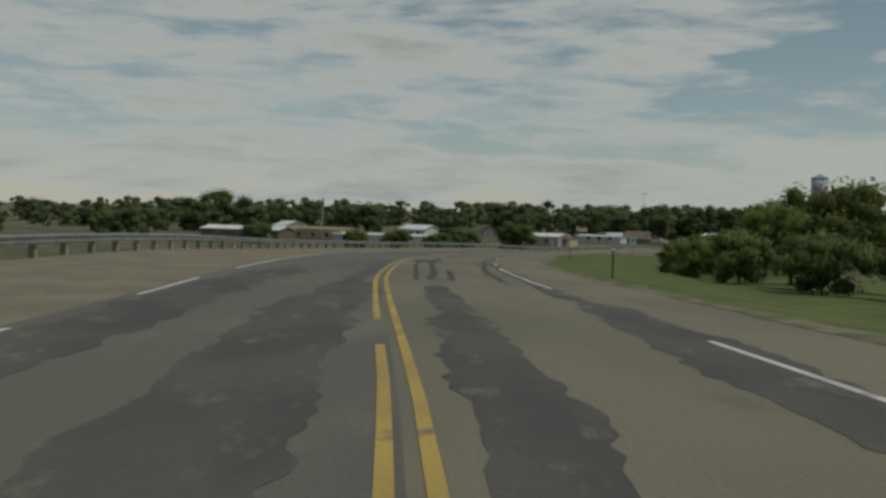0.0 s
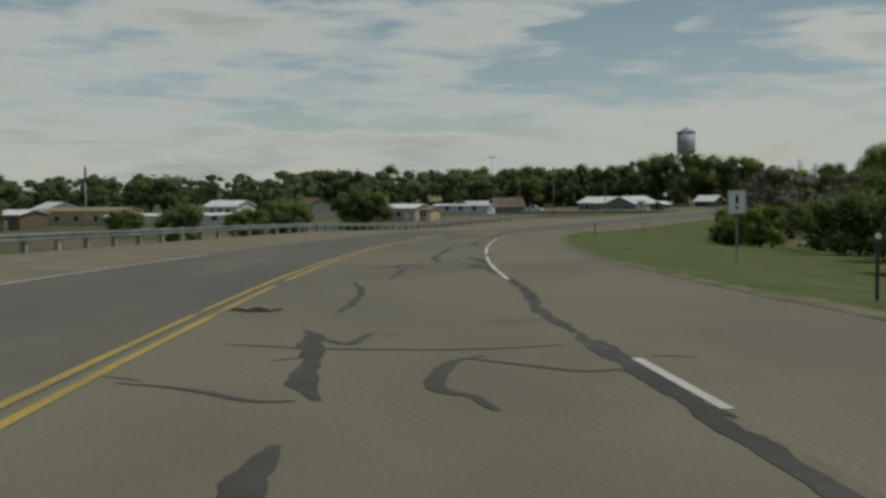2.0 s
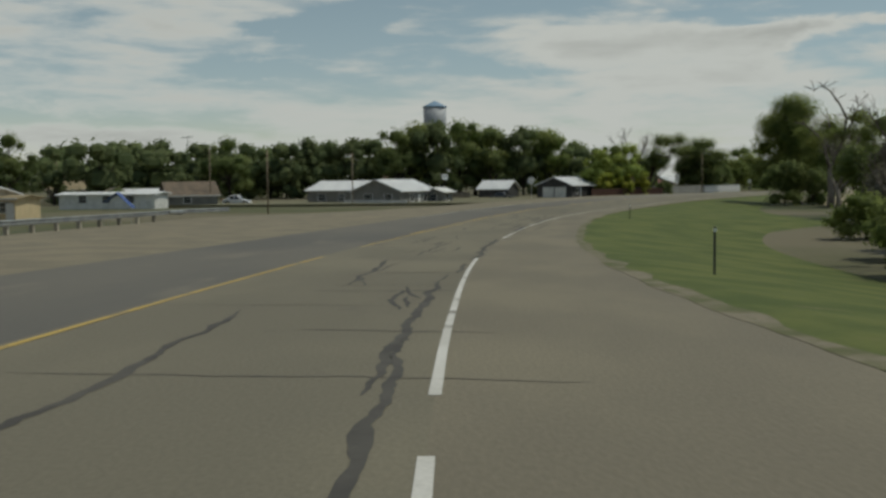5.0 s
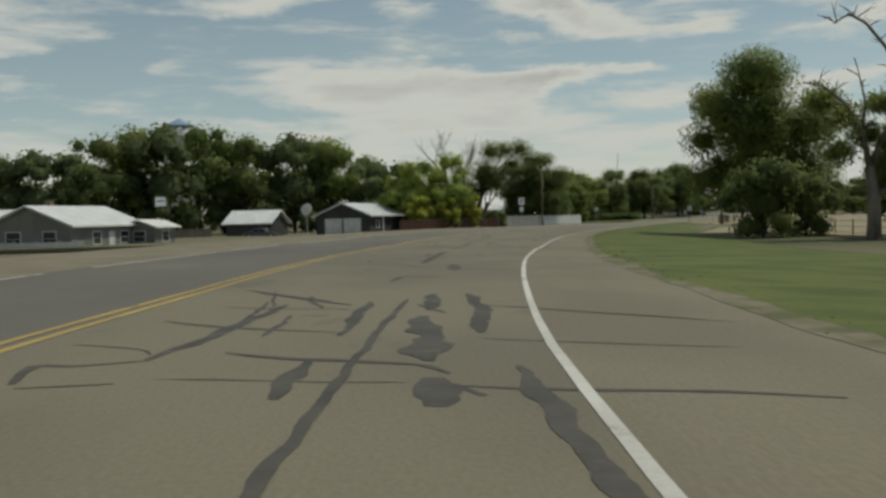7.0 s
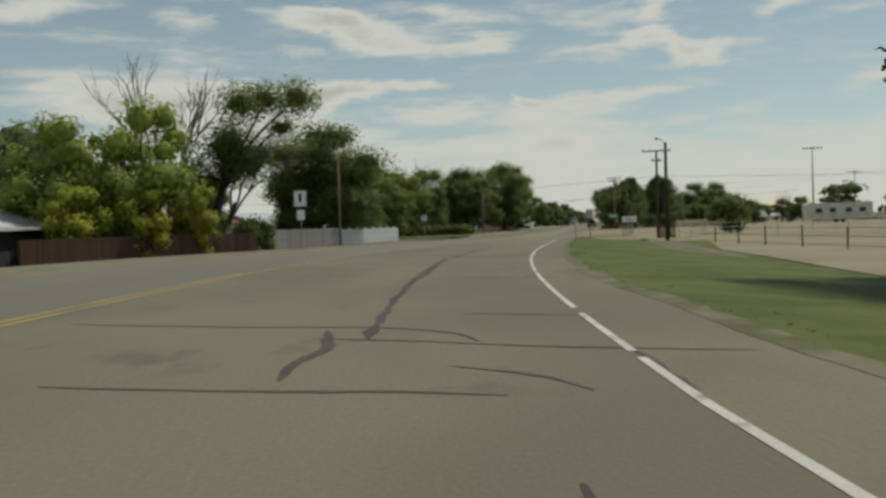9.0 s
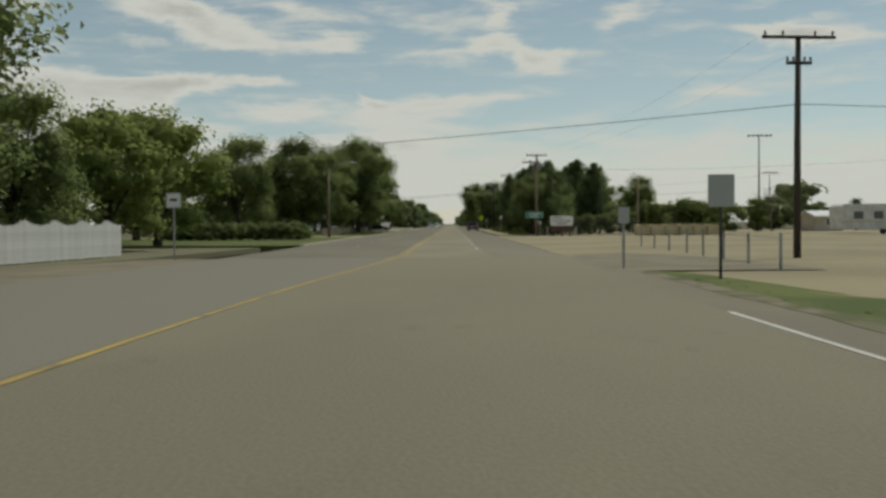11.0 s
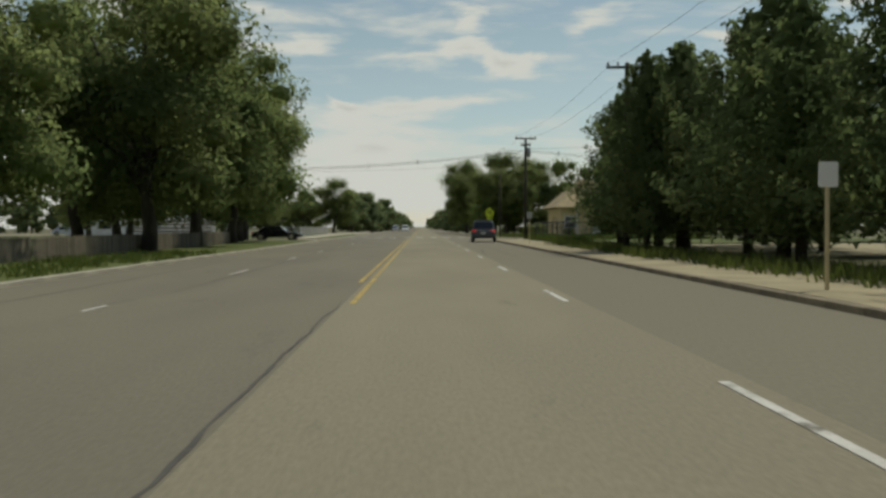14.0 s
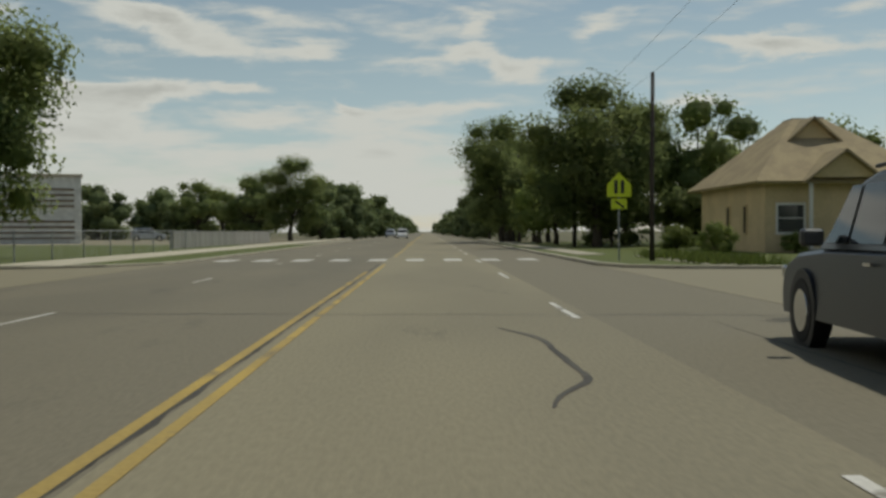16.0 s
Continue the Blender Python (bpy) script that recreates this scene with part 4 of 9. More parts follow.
# the net of sealed cracks, one by one: width, then its places along and across the road
tar(0.30, (59.2, -0.76), (53.4, -0.58), (51.6, -0.92), (49.3, -0.95), (47.8, -1.08), (46.2, -1.07), (45.5, -1.19))
tar(0.25, (53.4, -0.58), (49.7, -0.58), (48.0, -0.58), (47.6, -0.17), (47.2, 0.00), (46.1, -0.07), (45.8, -0.31))
tar(0.11, (51.6, -1.58), (51.3, -0.90), (51.2, -0.06))
tar(0.10, (49.0, -1.37), (49.0, -0.88), (48.8, -0.06), (48.8, 0.58))
tar(0.16, (47.5, -1.12), (47.8, -0.83), (47.9, -0.58))
tar(0.18, (46.2, -0.86), (45.9, -0.49), (45.7, -0.13))
tar(0.14, (45.5, -1.19), (45.4, -0.63), (45.5, -0.08), (45.5, 0.53))
tar(0.14, (49.7, -1.02), (49.9, -0.72), (49.7, -0.41))
tar(0.16, (48.6, -0.81), (46.8, -0.62), (45.8, -0.71))
tar(0.14, (47.9, -0.58), (46.1, -0.41), (45.5, -0.41))
tar(0.14, (47.8, -1.08), (47.2, -0.72), (47.0, -0.44))
tar(0.23, (46.2, -1.07), (46.6, -0.83), (46.8, -0.62))
tar(0.16, (45.8, -0.31), (46.1, -0.41))
tar(0.18, (46.5, 1.68), (46.2, 2.05), (46.0, 2.48))
tar(0.16, (45.5, 1.60), (45.4, 1.95), (45.4, 2.34))
tar(0.16, (46.0, 2.19), (44.6, 1.80))
tar(0.14, (46.0, 2.48), (45.2, 2.53), (44.5, 2.51))
tar(0.2, (141.3, -3.93), (141.5, -3.47), (143.2, -3.46), (145.1, -3.56), (145.7, -2.72))
tar(0.14, (141.5, -3.37), (141.2, -2.81), (141.5, -2.32))
tar(0.2, (141.2, -2.81), (139.8, -2.47), (139.4, -2.57))
tar(0.12, (139.5, -3.18), (139.4, -2.55), (139.4, -1.83), (140.4, -1.67))
tar(0.2, (145.1, -3.56), (143.2, -3.22), (141.5, -2.69), (140.4, -2.14), (139.4, -1.83))
tar(0.1, (145.7, -5.94), (144.3, -4.51), (143.4, -3.47))
tar(0.14, (145.3, -1.45), (143.9, -1.43))
tar(0.17, (52.2, -1.41), (34.2, -0.54), (29.0, -0.35), (26.7, -0.29))
tar(0.23, (52.6, -0.78), (34.3, 0.05), (29.0, 0.10), (27.0, 0.07))
tar(0.2, (35.5, 0.50), (31.1, 0.66), (28.2, 0.66), (26.6, 0.63))
tar(0.1, (31.0, -1.21), (30.7, -0.53), (31.2, 0.80))
tar(0.1, (29.0, -0.45), (28.4, 0.36), (28.6, 0.63))
tar(0.12, (27.2, 0.03), (27.0, 0.38), (27.0, 0.60))
tar(0.14, (27.0, 0.29), (26.5, 0.31), (26.2, 0.46))
tar(0.23, (49.0, 1.88), (34.6, 1.86), (30.6, 1.99), (27.6, 1.99), (26.0, 2.13))
tar(0.25, (45.6, -1.05), (47.6, -1.08), (50.7, -1.41), (51.4, -0.82))
tar(0.17, (48.9, -1.22), (49.4, -0.90), (47.6, -0.45), (47.5, 0.12))
tar(0.2, (47.2, -1.09), (47.6, -0.82), (46.0, -0.66), (45.5, -0.79))
tar(0.17, (50.7, -0.78), (48.9, -0.62), (46.9, -0.62), (45.7, -0.39))
tar(0.25, (45.8, -1.32), (45.6, -0.72), (45.7, -0.05))
tar(0.14, (47.6, -0.45), (46.2, -0.23), (46.8, 0.01), (47.5, 0.12))
tar(0.2, (45.7, -0.05), (45.5, 0.19), (45.6, 0.52))
tar(0.14, (46.0, -0.48), (46.0, -0.22), (46.7, -0.04))
tar(0.14, (60.6, -0.89), (53.1, -0.51), (51.0, -0.73))
tar(0.09, (49.4, -0.52), (49.1, 0.58), (48.8, 1.45))
tar(0.09, (51.4, -1.12), (51.3, 0.71), (51.7, 1.48))
tar(0.09, (46.8, 0.15), (46.8, 0.58))
tar(0.09, (45.6, 0.56), (45.4, 1.74), (45.3, 2.33))
tar(0.09, (46.3, 1.76), (46.4, 3.46))
tar(0.23, (62.8, 2.06), (54.0, 1.83), (51.2, 1.87), (49.3, 2.01), (48.3, 2.22), (45.9, 1.92))
tar(0.28, (50.5, 1.42), (48.8, 1.51), (47.5, 1.77), (46.2, 1.73), (45.2, 1.65))
tar(0.17, (48.3, 2.22), (45.9, 2.09), (45.6, 2.43), (45.0, 2.54))
tar(0.25, (45.6, 1.57), (45.9, 1.96), (45.9, 2.43))
tar(0.25, (82.5, -0.96), (76.7, -1.12), (72.0, -1.19))
tar(0.14, (70.1, -1.23), (70.8, -1.08))
tar(0.28, (65.2, -0.65), (66.3, -0.48), (65.4, -0.36))
tar(0.14, (66.3, -0.48), (68.5, -0.52), (69.0, -0.42))
tar(0.13, (67.1, -0.79), (67.3, -0.47))
tar(0.23, (68.8, 0.22), (66.6, 0.19), (65.4, 0.22))
tar(0.14, (73.1, 0.14), (70.8, 0.33))
tar(0.09, (69.1, -2.36), (68.5, -1.13), (68.3, -0.40), (68.2, 0.38))
tar(0.09, (66.2, -2.55), (65.7, -1.55), (65.4, -0.66))
tar(0.09, (67.8, 0.48), (66.9, 1.39), (66.8, 1.94))
tar(0.09, (72.0, -1.11), (71.5, 0.88), (70.4, 1.90))
tar(0.2, (87.4, 1.69), (76.5, 1.85), (73.2, 1.93), (70.4, 1.97))
tar(0.25, (70.4, 1.97), (68.2, 2.05), (67.0, 2.19), (66.1, 2.21))
tar(0.26, (66.7, 1.90), (66.6, 2.30))
tar(0.25, (66.1, 2.21), (64.8, 2.18), (64.0, 2.26))
tar(0.12, (65.9, 2.03), (64.5, 2.00), (63.9, 2.09))
tar(0.09, (68.2, 2.17), (68.1, 3.65), (68.1, 4.23))
tar(0.09, (65.4, 2.55), (65.1, 3.31))
tar(0.23, (88.4, -1.49), (87.6, -1.26), (85.5, -1.11), (84.6, -1.07), (83.9, -0.87))
tar(0.17, (87.6, -1.26), (87.1, -0.86), (88.1, -0.69))
tar(0.14, (90.5, -1.30), (94.0, -1.30), (97.0, -1.70))
tar(0.14, (97.9, -1.09), (102.6, -1.03))
tar(0.09, (87.1, -2.13), (86.7, -0.84), (86.7, 0.44), (87.0, 1.30))
tar(0.09, (85.9, -1.48), (86.2, -1.11))
tar(0.17, (86.2, 0.46), (85.8, 0.14), (85.0, 0.00), (84.3, 0.05), (84.0, 0.25), (83.5, 0.37))
tar(0.09, (86.0, 0.30), (85.5, 0.86), (85.2, 1.29), (85.5, 1.83))
tar(0.09, (84.7, -2.51), (84.4, -1.89), (83.9, -1.34), (83.9, -1.02))
tar(0.09, (85.1, -2.78), (84.8, -2.33))
tar(0.2, (104.1, 0.83), (97.0, 1.46), (90.8, 1.48), (88.1, 1.57))
tar(0.23, (88.1, 1.57), (86.2, 1.62), (85.1, 1.71), (84.1, 1.76), (83.2, 1.87))
tar(0.09, (86.2, 1.99), (86.1, 2.39))
tar(0.17, (95.4, 0.65), (95.4, 1.06))
tar(0.19, (120.1, -0.82), (112.5, -0.68), (108.9, -0.69), (106.6, -0.41), (105.6, -0.31))
tar(0.13, (105.3, -0.30), (104.7, -0.50), (104.2, -0.82), (104.2, -1.20), (103.7, -1.33), (103.0, -1.32))
tar(0.23, (104.0, -1.37), (103.1, -1.29), (102.8, -1.36))
tar(0.14, (104.9, -3.64), (104.2, -2.81), (103.4, -2.32), (103.0, -1.65), (103.0, -1.24), (102.9, -0.73), (102.8, -0.01), (102.8, 0.39))
tar(0.09, (111.2, -3.88), (110.4, -2.28), (109.5, -0.76))
tar(0.09, (113.9, -0.49), (112.5, 0.21), (112.6, 2.10))
tar(0.14, (110.8, 0.11), (110.2, 0.26))
tar(0.38, (109.3, 0.40), (108.1, 0.70), (107.1, 0.90), (105.3, 0.95))
tar(0.09, (106.3, -0.49), (105.3, 0.35), (104.9, 0.90), (104.7, 2.10), (104.4, 3.50), (104.2, 3.72))
tar(0.17, (105.3, 0.18), (104.9, 0.58))
tar(0.44, (104.4, 0.73), (103.1, 0.72), (102.4, 0.74))
tar(0.26, (104.7, 1.08), (102.9, 1.06), (102.1, 1.06))
tar(0.17, (102.9, -0.65), (102.2, -0.60))
tar(0.31, (133.2, -0.18), (127.5, -0.29), (124.9, -0.23))
tar(0.26, (146.9, -0.45), (138.2, -0.35))
tar(0.14, (125.2, -0.23), (125.0, -0.72), (123.6, -0.95), (122.9, -1.08), (122.9, -1.63), (123.3, -2.47))
tar(0.25, (124.9, 0.02), (123.2, 0.17), (122.2, 0.00), (121.3, -0.33))
tar(0.1, (123.0, 0.01), (123.0, 0.61), (122.9, 1.16))
tar(0.09, (126.1, 0.02), (126.1, 0.83), (125.4, 2.69), (124.2, 4.15))
tar(0.09, (126.8, -1.13), (126.1, -0.25))
tar(0.09, (127.3, -3.70), (126.9, -2.72), (126.2, -2.02))
tar(0.12, (126.2, -2.02), (126.9, -2.00))
tar(0.14, (129.4, -2.33), (131.8, -2.23), (135.9, -2.10))
tar(0.12, (131.8, -4.04), (131.1, -2.71))
tar(0.17, (125.7, -4.42), (127.7, -4.44), (131.9, -4.64), (139.5, -4.57))
tar(0.23, (122.6, -3.75), (123.7, -3.89))
tar(0.14, (122.3, -3.61), (122.0, -3.04), (121.6, -2.20))
tar(0.17, (121.5, -3.18), (121.2, -2.76), (121.2, -2.14))
tar(0.2, (121.5, 1.61), (120.7, 1.45))
tar(0.12, (121.4, 1.62), (121.5, 1.86))
tar(0.09, (128.9, -1.83), (128.0, -0.46))
tar(0.2, (142.2, -3.34), (143.7, -3.65), (145.1, -3.64), (145.9, -3.79))
tar(0.17, (141.4, -2.30), (140.3, -2.28), (139.5, -2.19))
tar(0.14, (141.3, -2.97), (142.2, -2.78), (143.8, -2.88), (145.2, -2.63))
tar(0.2, (140.0, -3.01), (139.5, -2.69), (139.2, -2.53))
tar(0.14, (141.7, -3.73), (141.3, -3.07), (141.4, -2.35))
tar(0.09, (141.4, -2.35), (140.9, -1.43), (140.4, -0.89))
tar(0.14, (143.9, -1.44), (145.3, -1.47))
tar(0.17, (149.3, -2.43), (150.8, -2.34))
tar(0.28, (161.5, -0.84), (149.6, -0.70), (144.7, -0.47))
tar(0.28, (144.0, -0.38), (142.4, -0.15), (141.5, -0.36), (140.1, -0.45))
tar(0.23, (141.1, -0.50), (140.1, -0.63), (139.3, -0.62))
tar(0.13, (143.4, -0.74), (142.9, -0.28))
tar(0.12, (144.6, -0.68), (144.0, 0.09))
tar(0.17, (144.7, 0.10), (144.7, 0.45), (144.5, 1.49), (144.2, 2.49))
tar(0.09, (141.5, 0.34), (141.6, 1.14), (141.4, 1.76))
tar(0.25, (141.5, 0.28), (139.6, 0.25))
tar(0.17, (153.0, -0.07), (149.7, -0.01))
tar(0.09, (139.3, -2.09), (139.3, -1.39), (139.2, -0.78))
tar(0.09, (143.9, -1.90), (144.0, -0.91))
tar(0.25, (178.1, -1.48), (168.1, -1.24), (164.8, -1.19))
tar(0.23, (164.3, -1.15), (161.9, -1.24))
tar(0.2, (162.6, -0.44), (160.1, -0.47), (158.5, -0.49))
tar(0.31, (157.6, -1.21), (158.5, -1.04), (157.6, -0.68), (157.3, -0.24))
tar(0.31, (157.0, -0.98), (157.0, -0.61), (157.1, -0.24))
tar(0.25, (158.8, -0.50), (157.3, -0.37))
tar(0.2, (161.2, -1.31), (159.3, -1.11), (158.5, -1.14))
tar(0.14, (157.9, -1.80), (157.4, -1.37), (157.4, -1.15))
tar(0.09, (159.7, -2.05), (159.3, -1.27), (159.2, -0.57))
tar(0.09, (161.6, -2.54), (161.2, -1.18))
tar(0.09, (164.3, -3.94), (163.8, -1.43))
tar(0.09, (157.4, -0.11), (157.4, 0.89), (157.3, 2.62))
tar(0.09, (165.9, -0.00), (164.8, 1.86))
tar(0.2, (178.2, -0.30), (166.6, -0.15), (161.9, -0.11))
tar(0.2, (162.0, -5.36), (164.4, -5.58), (166.6, -5.50), (171.9, -5.78))
tar(0.4, (249.2, 0.48), (246.5, 0.54), (244.4, 0.49), (242.9, 0.47))
tar(0.38, (246.5, 0.57), (244.7, 0.66), (242.9, 0.59))
tar(0.25, (242.9, 0.40), (242.9, 0.78), (242.4, 1.07))
tar(0.17, (261.2, 0.49), (254.9, 0.68))
tar(0.19, (252.2, -0.08), (248.4, 0.01), (246.0, -0.07), (244.8, -0.04))
tar(0.17, (255.0, -1.11), (252.2, -1.26), (249.2, -1.22))
tar(0.09, (268.2, -0.69), (258.8, -0.94), (255.0, -1.11))
tar(0.2, (247.2, -1.20), (245.4, -1.17))
tar(0.09, (246.6, -1.67), (246.1, -1.08), (245.8, -0.23), (245.5, 0.83), (244.9, 2.01), (244.3, 3.52))
tar(0.09, (245.7, -3.42), (245.5, -2.92), (245.2, -2.02), (244.5, -1.48))
tar(0.17, (245.5, -2.92), (244.2, -2.61), (243.3, -2.50), (242.7, -2.57))
tar(0.09, (243.9, -2.60), (244.0, -2.02), (243.5, -1.45), (243.4, -0.97), (243.2, 0.01), (243.1, 0.41))
tar(0.23, (243.5, -1.49), (243.3, -1.32))
tar(0.09, (244.4, -1.19), (244.2, -0.43), (244.4, -0.07))
tar(0.09, (246.7, 2.25), (245.5, 2.36), (244.6, 2.68), (244.1, 2.74))
tar(0.09, (255.7, 1.57), (246.5, 1.56), (243.7, 1.48))
tar(0.09, (252.3, -3.47), (249.7, -2.41))
tar(0.14, (247.2, -2.64), (248.5, -2.76))
tar(0.09, (242.9, 0.78), (242.8, 1.52), (242.9, 1.66), (242.7, 2.87))
tar(0.09, (246.7, -3.35), (246.9, -2.39), (247.2, -1.20))
tar(0.2, (270.2, -3.51), (268.5, -2.36), (267.2, -1.44))
tar(0.17, (267.7, -1.21), (265.2, -1.17), (263.4, -1.18))
tar(0.13, (265.0, -3.42), (264.3, -2.53), (263.7, -1.21))
tar(0.17, (267.3, -2.33), (265.6, -2.40), (263.7, -2.47), (262.8, -2.52), (261.6, -2.67))
tar(0.14, (261.6, -2.67), (261.3, -3.13), (261.3, -3.45), (260.4, -3.27))
tar(0.12, (262.1, -2.06), (261.7, -1.49), (261.5, -0.89), (261.3, -0.32), (260.8, -0.05))
tar(0.23, (261.5, -1.25), (260.5, -1.26), (259.7, -1.26))
tar(0.38, (265.5, -0.40), (263.1, -0.28), (261.5, -0.23))
tar(0.38, (260.6, -0.18), (259.8, -0.11), (259.4, -0.15))
tar(0.23, (260.3, -0.06), (259.8, 0.16))
tar(0.12, (260.2, 0.02), (260.0, 0.72), (259.9, 1.65), (259.6, 2.51))
tar(0.22, (269.3, 0.24), (266.2, 0.35), (263.6, 0.27))
tar(0.25, (269.3, -0.31), (266.3, -0.31))
tar(0.12, (267.2, -0.49), (265.9, -0.08))
tar(0.09, (267.1, 0.38), (266.2, 1.45), (264.6, 3.21))
tar(0.09, (263.1, 0.26), (262.6, 1.57), (262.3, 2.56))
tar(0.09, (262.8, -3.68), (262.4, -2.94), (262.0, -2.72))
tar(0.09, (260.2, -3.17), (260.4, -2.52))
tar(0.14, (272.4, -1.28), (274.3, -1.09), (274.2, -0.37))
tar(0.09, (265.6, -1.91), (265.6, -1.55))
tar(0.23, (291.3, -1.41), (285.9, -1.30), (282.7, -1.22), (280.8, -1.22))
tar(0.14, (288.6, -1.68), (285.9, -1.57))
tar(0.13, (280.8, -3.89), (280.4, -2.85), (280.0, -1.97), (279.4, -1.44), (278.6, -1.05), (278.3, -0.47))
tar(0.09, (280.5, -2.07), (280.5, -1.02), (280.0, -0.09), (279.8, 1.10))
tar(0.09, (284.3, -3.92), (283.8, -2.27), (283.0, -1.26), (282.7, -0.32), (282.0, 1.36), (281.1, 3.08))
tar(0.09, (282.3, -0.65), (282.7, -0.11))
tar(0.35, (280.0, -0.32), (278.8, -0.24), (277.6, -0.19), (277.0, -0.11))
tar(0.28, (277.6, -0.27), (277.1, -0.03))
tar(0.1, (278.8, -0.39), (278.8, -0.97))
tar(0.12, (277.6, -0.86), (277.3, -0.72))
tar(0.12, (281.0, -2.71), (282.6, -2.90))
tar(0.09, (277.9, -0.11), (277.6, 0.81), (277.6, 1.86), (277.3, 3.04))
tar(0.09, (277.0, 0.08), (277.3, 0.33))
tar(0.12, (288.7, 0.02), (287.2, 0.09))
tar(0.23, (302.0, -3.28), (299.4, -2.54), (299.2, -2.03))
tar(0.17, (298.6, -2.48), (297.6, -1.98), (297.0, -1.65), (297.2, -1.52))
tar(0.25, (297.2, -1.68), (296.1, -1.45), (295.3, -1.52))
tar(0.26, (295.0, -1.60), (295.8, -1.58))
tar(0.14, (297.2, -2.91), (297.8, -2.94), (298.0, -2.83), (298.1, -2.37))
tar(0.17, (295.9, -3.28), (295.2, -2.72), (295.1, -2.46), (295.5, -2.37))
tar(0.12, (295.5, -2.59), (295.8, -2.41), (295.5, -2.02), (295.1, -1.62))
tar(0.09, (298.7, -4.27), (298.4, -3.18), (298.1, -2.25))
tar(0.14, (305.5, -1.93), (301.3, -1.65), (299.2, -1.55))
tar(0.09, (320.8, -2.57), (312.2, -2.25), (305.5, -1.93))
tar(0.09, (297.2, -1.52), (299.2, -1.58))
tar(0.14, (308.0, -1.22), (304.4, -0.66), (303.9, -0.17), (301.0, -0.49), (299.9, -0.64))
tar(0.25, (299.0, -0.30), (298.8, -0.14))
tar(0.09, (298.7, -0.20), (297.8, 0.34), (297.0, 0.89), (296.8, 1.24), (295.7, 1.54), (294.8, 2.06))
tar(0.09, (299.3, -0.54), (299.4, 0.78))
tar(0.09, (296.0, -1.24), (295.9, -0.38), (295.8, 0.55), (295.8, 1.48))
tar(0.14, (298.3, 1.25), (297.2, 1.23), (297.4, 1.54), (297.6, 1.34))
tar(0.09, (298.3, 1.31), (298.3, 2.03), (298.3, 3.43))
tar(0.09, (302.5, 1.36), (301.7, 2.48))
tar(0.09, (310.5, -4.01), (306.7, -4.02), (302.4, -3.80))
tar(0.09, (303.2, -5.09), (302.4, -4.04), (302.0, -3.20))
tar(0.09, (314.0, -0.62), (309.1, -0.46))
tar(0.09, (300.0, 0.12), (300.0, 1.02))
tar(0.2, (311.9, -3.18), (312.7, -3.15), (313.7, -3.06), (314.7, -3.45), (314.9, -3.75))
tar(0.09, (313.9, -3.12), (313.5, -2.47), (313.3, -2.09))
tar(0.2, (313.5, -2.18), (313.3, -1.95), (312.7, -1.95), (312.2, -1.95))
tar(0.09, (314.5, -3.48), (315.4, -3.21), (316.9, -2.69))
tar(0.2, (319.2, -2.96), (317.2, -2.52), (316.5, -2.62))
tar(0.1, (319.2, -2.96), (320.8, -2.64), (323.4, -2.98))
tar(0.14, (326.1, -3.66), (323.4, -2.98))
tar(0.09, (319.1, -5.59), (318.8, -2.94))
tar(0.09, (315.7, -1.58), (316.1, -0.75), (316.3, -0.25), (316.3, 0.66), (315.7, 1.85))
tar(0.14, (317.6, 0.92), (315.0, 0.91), (313.0, 0.95), (311.7, 1.05))
tar(0.12, (326.3, 0.75), (320.9, 0.85))
tar(0.1, (318.0, 0.17), (316.0, 0.32))
tar(0.09, (312.6, -1.70), (312.3, -0.88))
tar(0.14, (312.2, -0.91), (312.1, -0.83))
tar(0.09, (312.7, 1.13), (312.7, 1.97))
tar(0.14, (360.6, -0.15), (347.3, -0.45), (339.1, -0.57), (334.9, -0.61), (332.8, -0.63))
tar(0.14, (333.8, -1.17), (332.0, -0.99), (330.9, -1.15), (329.7, -1.18))
tar(0.09, (334.8, -4.66), (334.3, -2.49), (334.1, -0.64), (333.4, 0.33), (332.5, 0.61))
tar(0.09, (332.9, -1.26), (332.5, 0.00), (331.9, 1.45), (331.5, 3.36))
tar(0.09, (329.5, -3.01), (329.2, -1.50), (329.1, -0.21), (328.9, 0.62))
tar(0.09, (330.5, 0.26), (329.9, 0.94), (329.1, 1.28))
tar(0.14, (331.6, 2.09), (330.0, 2.05), (329.1, 2.08))
tar(0.09, (336.1, 0.54), (335.5, 2.70))
tar(0.2, (362.7, -0.23), (353.0, -0.27), (348.8, -0.30), (346.4, -0.42), (345.6, -0.45))
tar(0.09, (374.2, 0.48), (365.7, 0.09), (362.7, -0.23))
tar(0.09, (348.0, -3.96), (347.6, -2.62), (347.2, -1.73))
tar(0.09, (347.1, -0.52), (346.8, 0.76), (346.4, 2.11), (346.2, 3.66))
tar(0.09, (351.8, -1.20), (352.0, 0.31), (351.4, 2.22))
tar(0.09, (353.8, 1.87), (351.8, 2.28))
tar(0.09, (346.2, -0.81), (346.5, -0.52))
tar(0.14, (388.8, 0.67), (376.1, 0.45), (370.3, 0.26), (367.0, 0.17), (364.0, 0.09), (362.4, 0.04))
tar(0.09, (368.5, -0.06), (366.1, -0.59), (365.9, -1.13))
tar(0.09, (365.1, -0.88), (364.8, 0.04), (364.5, 1.13))
tar(0.12, (364.7, 2.41), (363.9, 2.47))
tar(0.14, (362.3, 2.35), (361.7, 2.36))
tar(0.09, (365.4, -2.34), (365.4, -1.38))
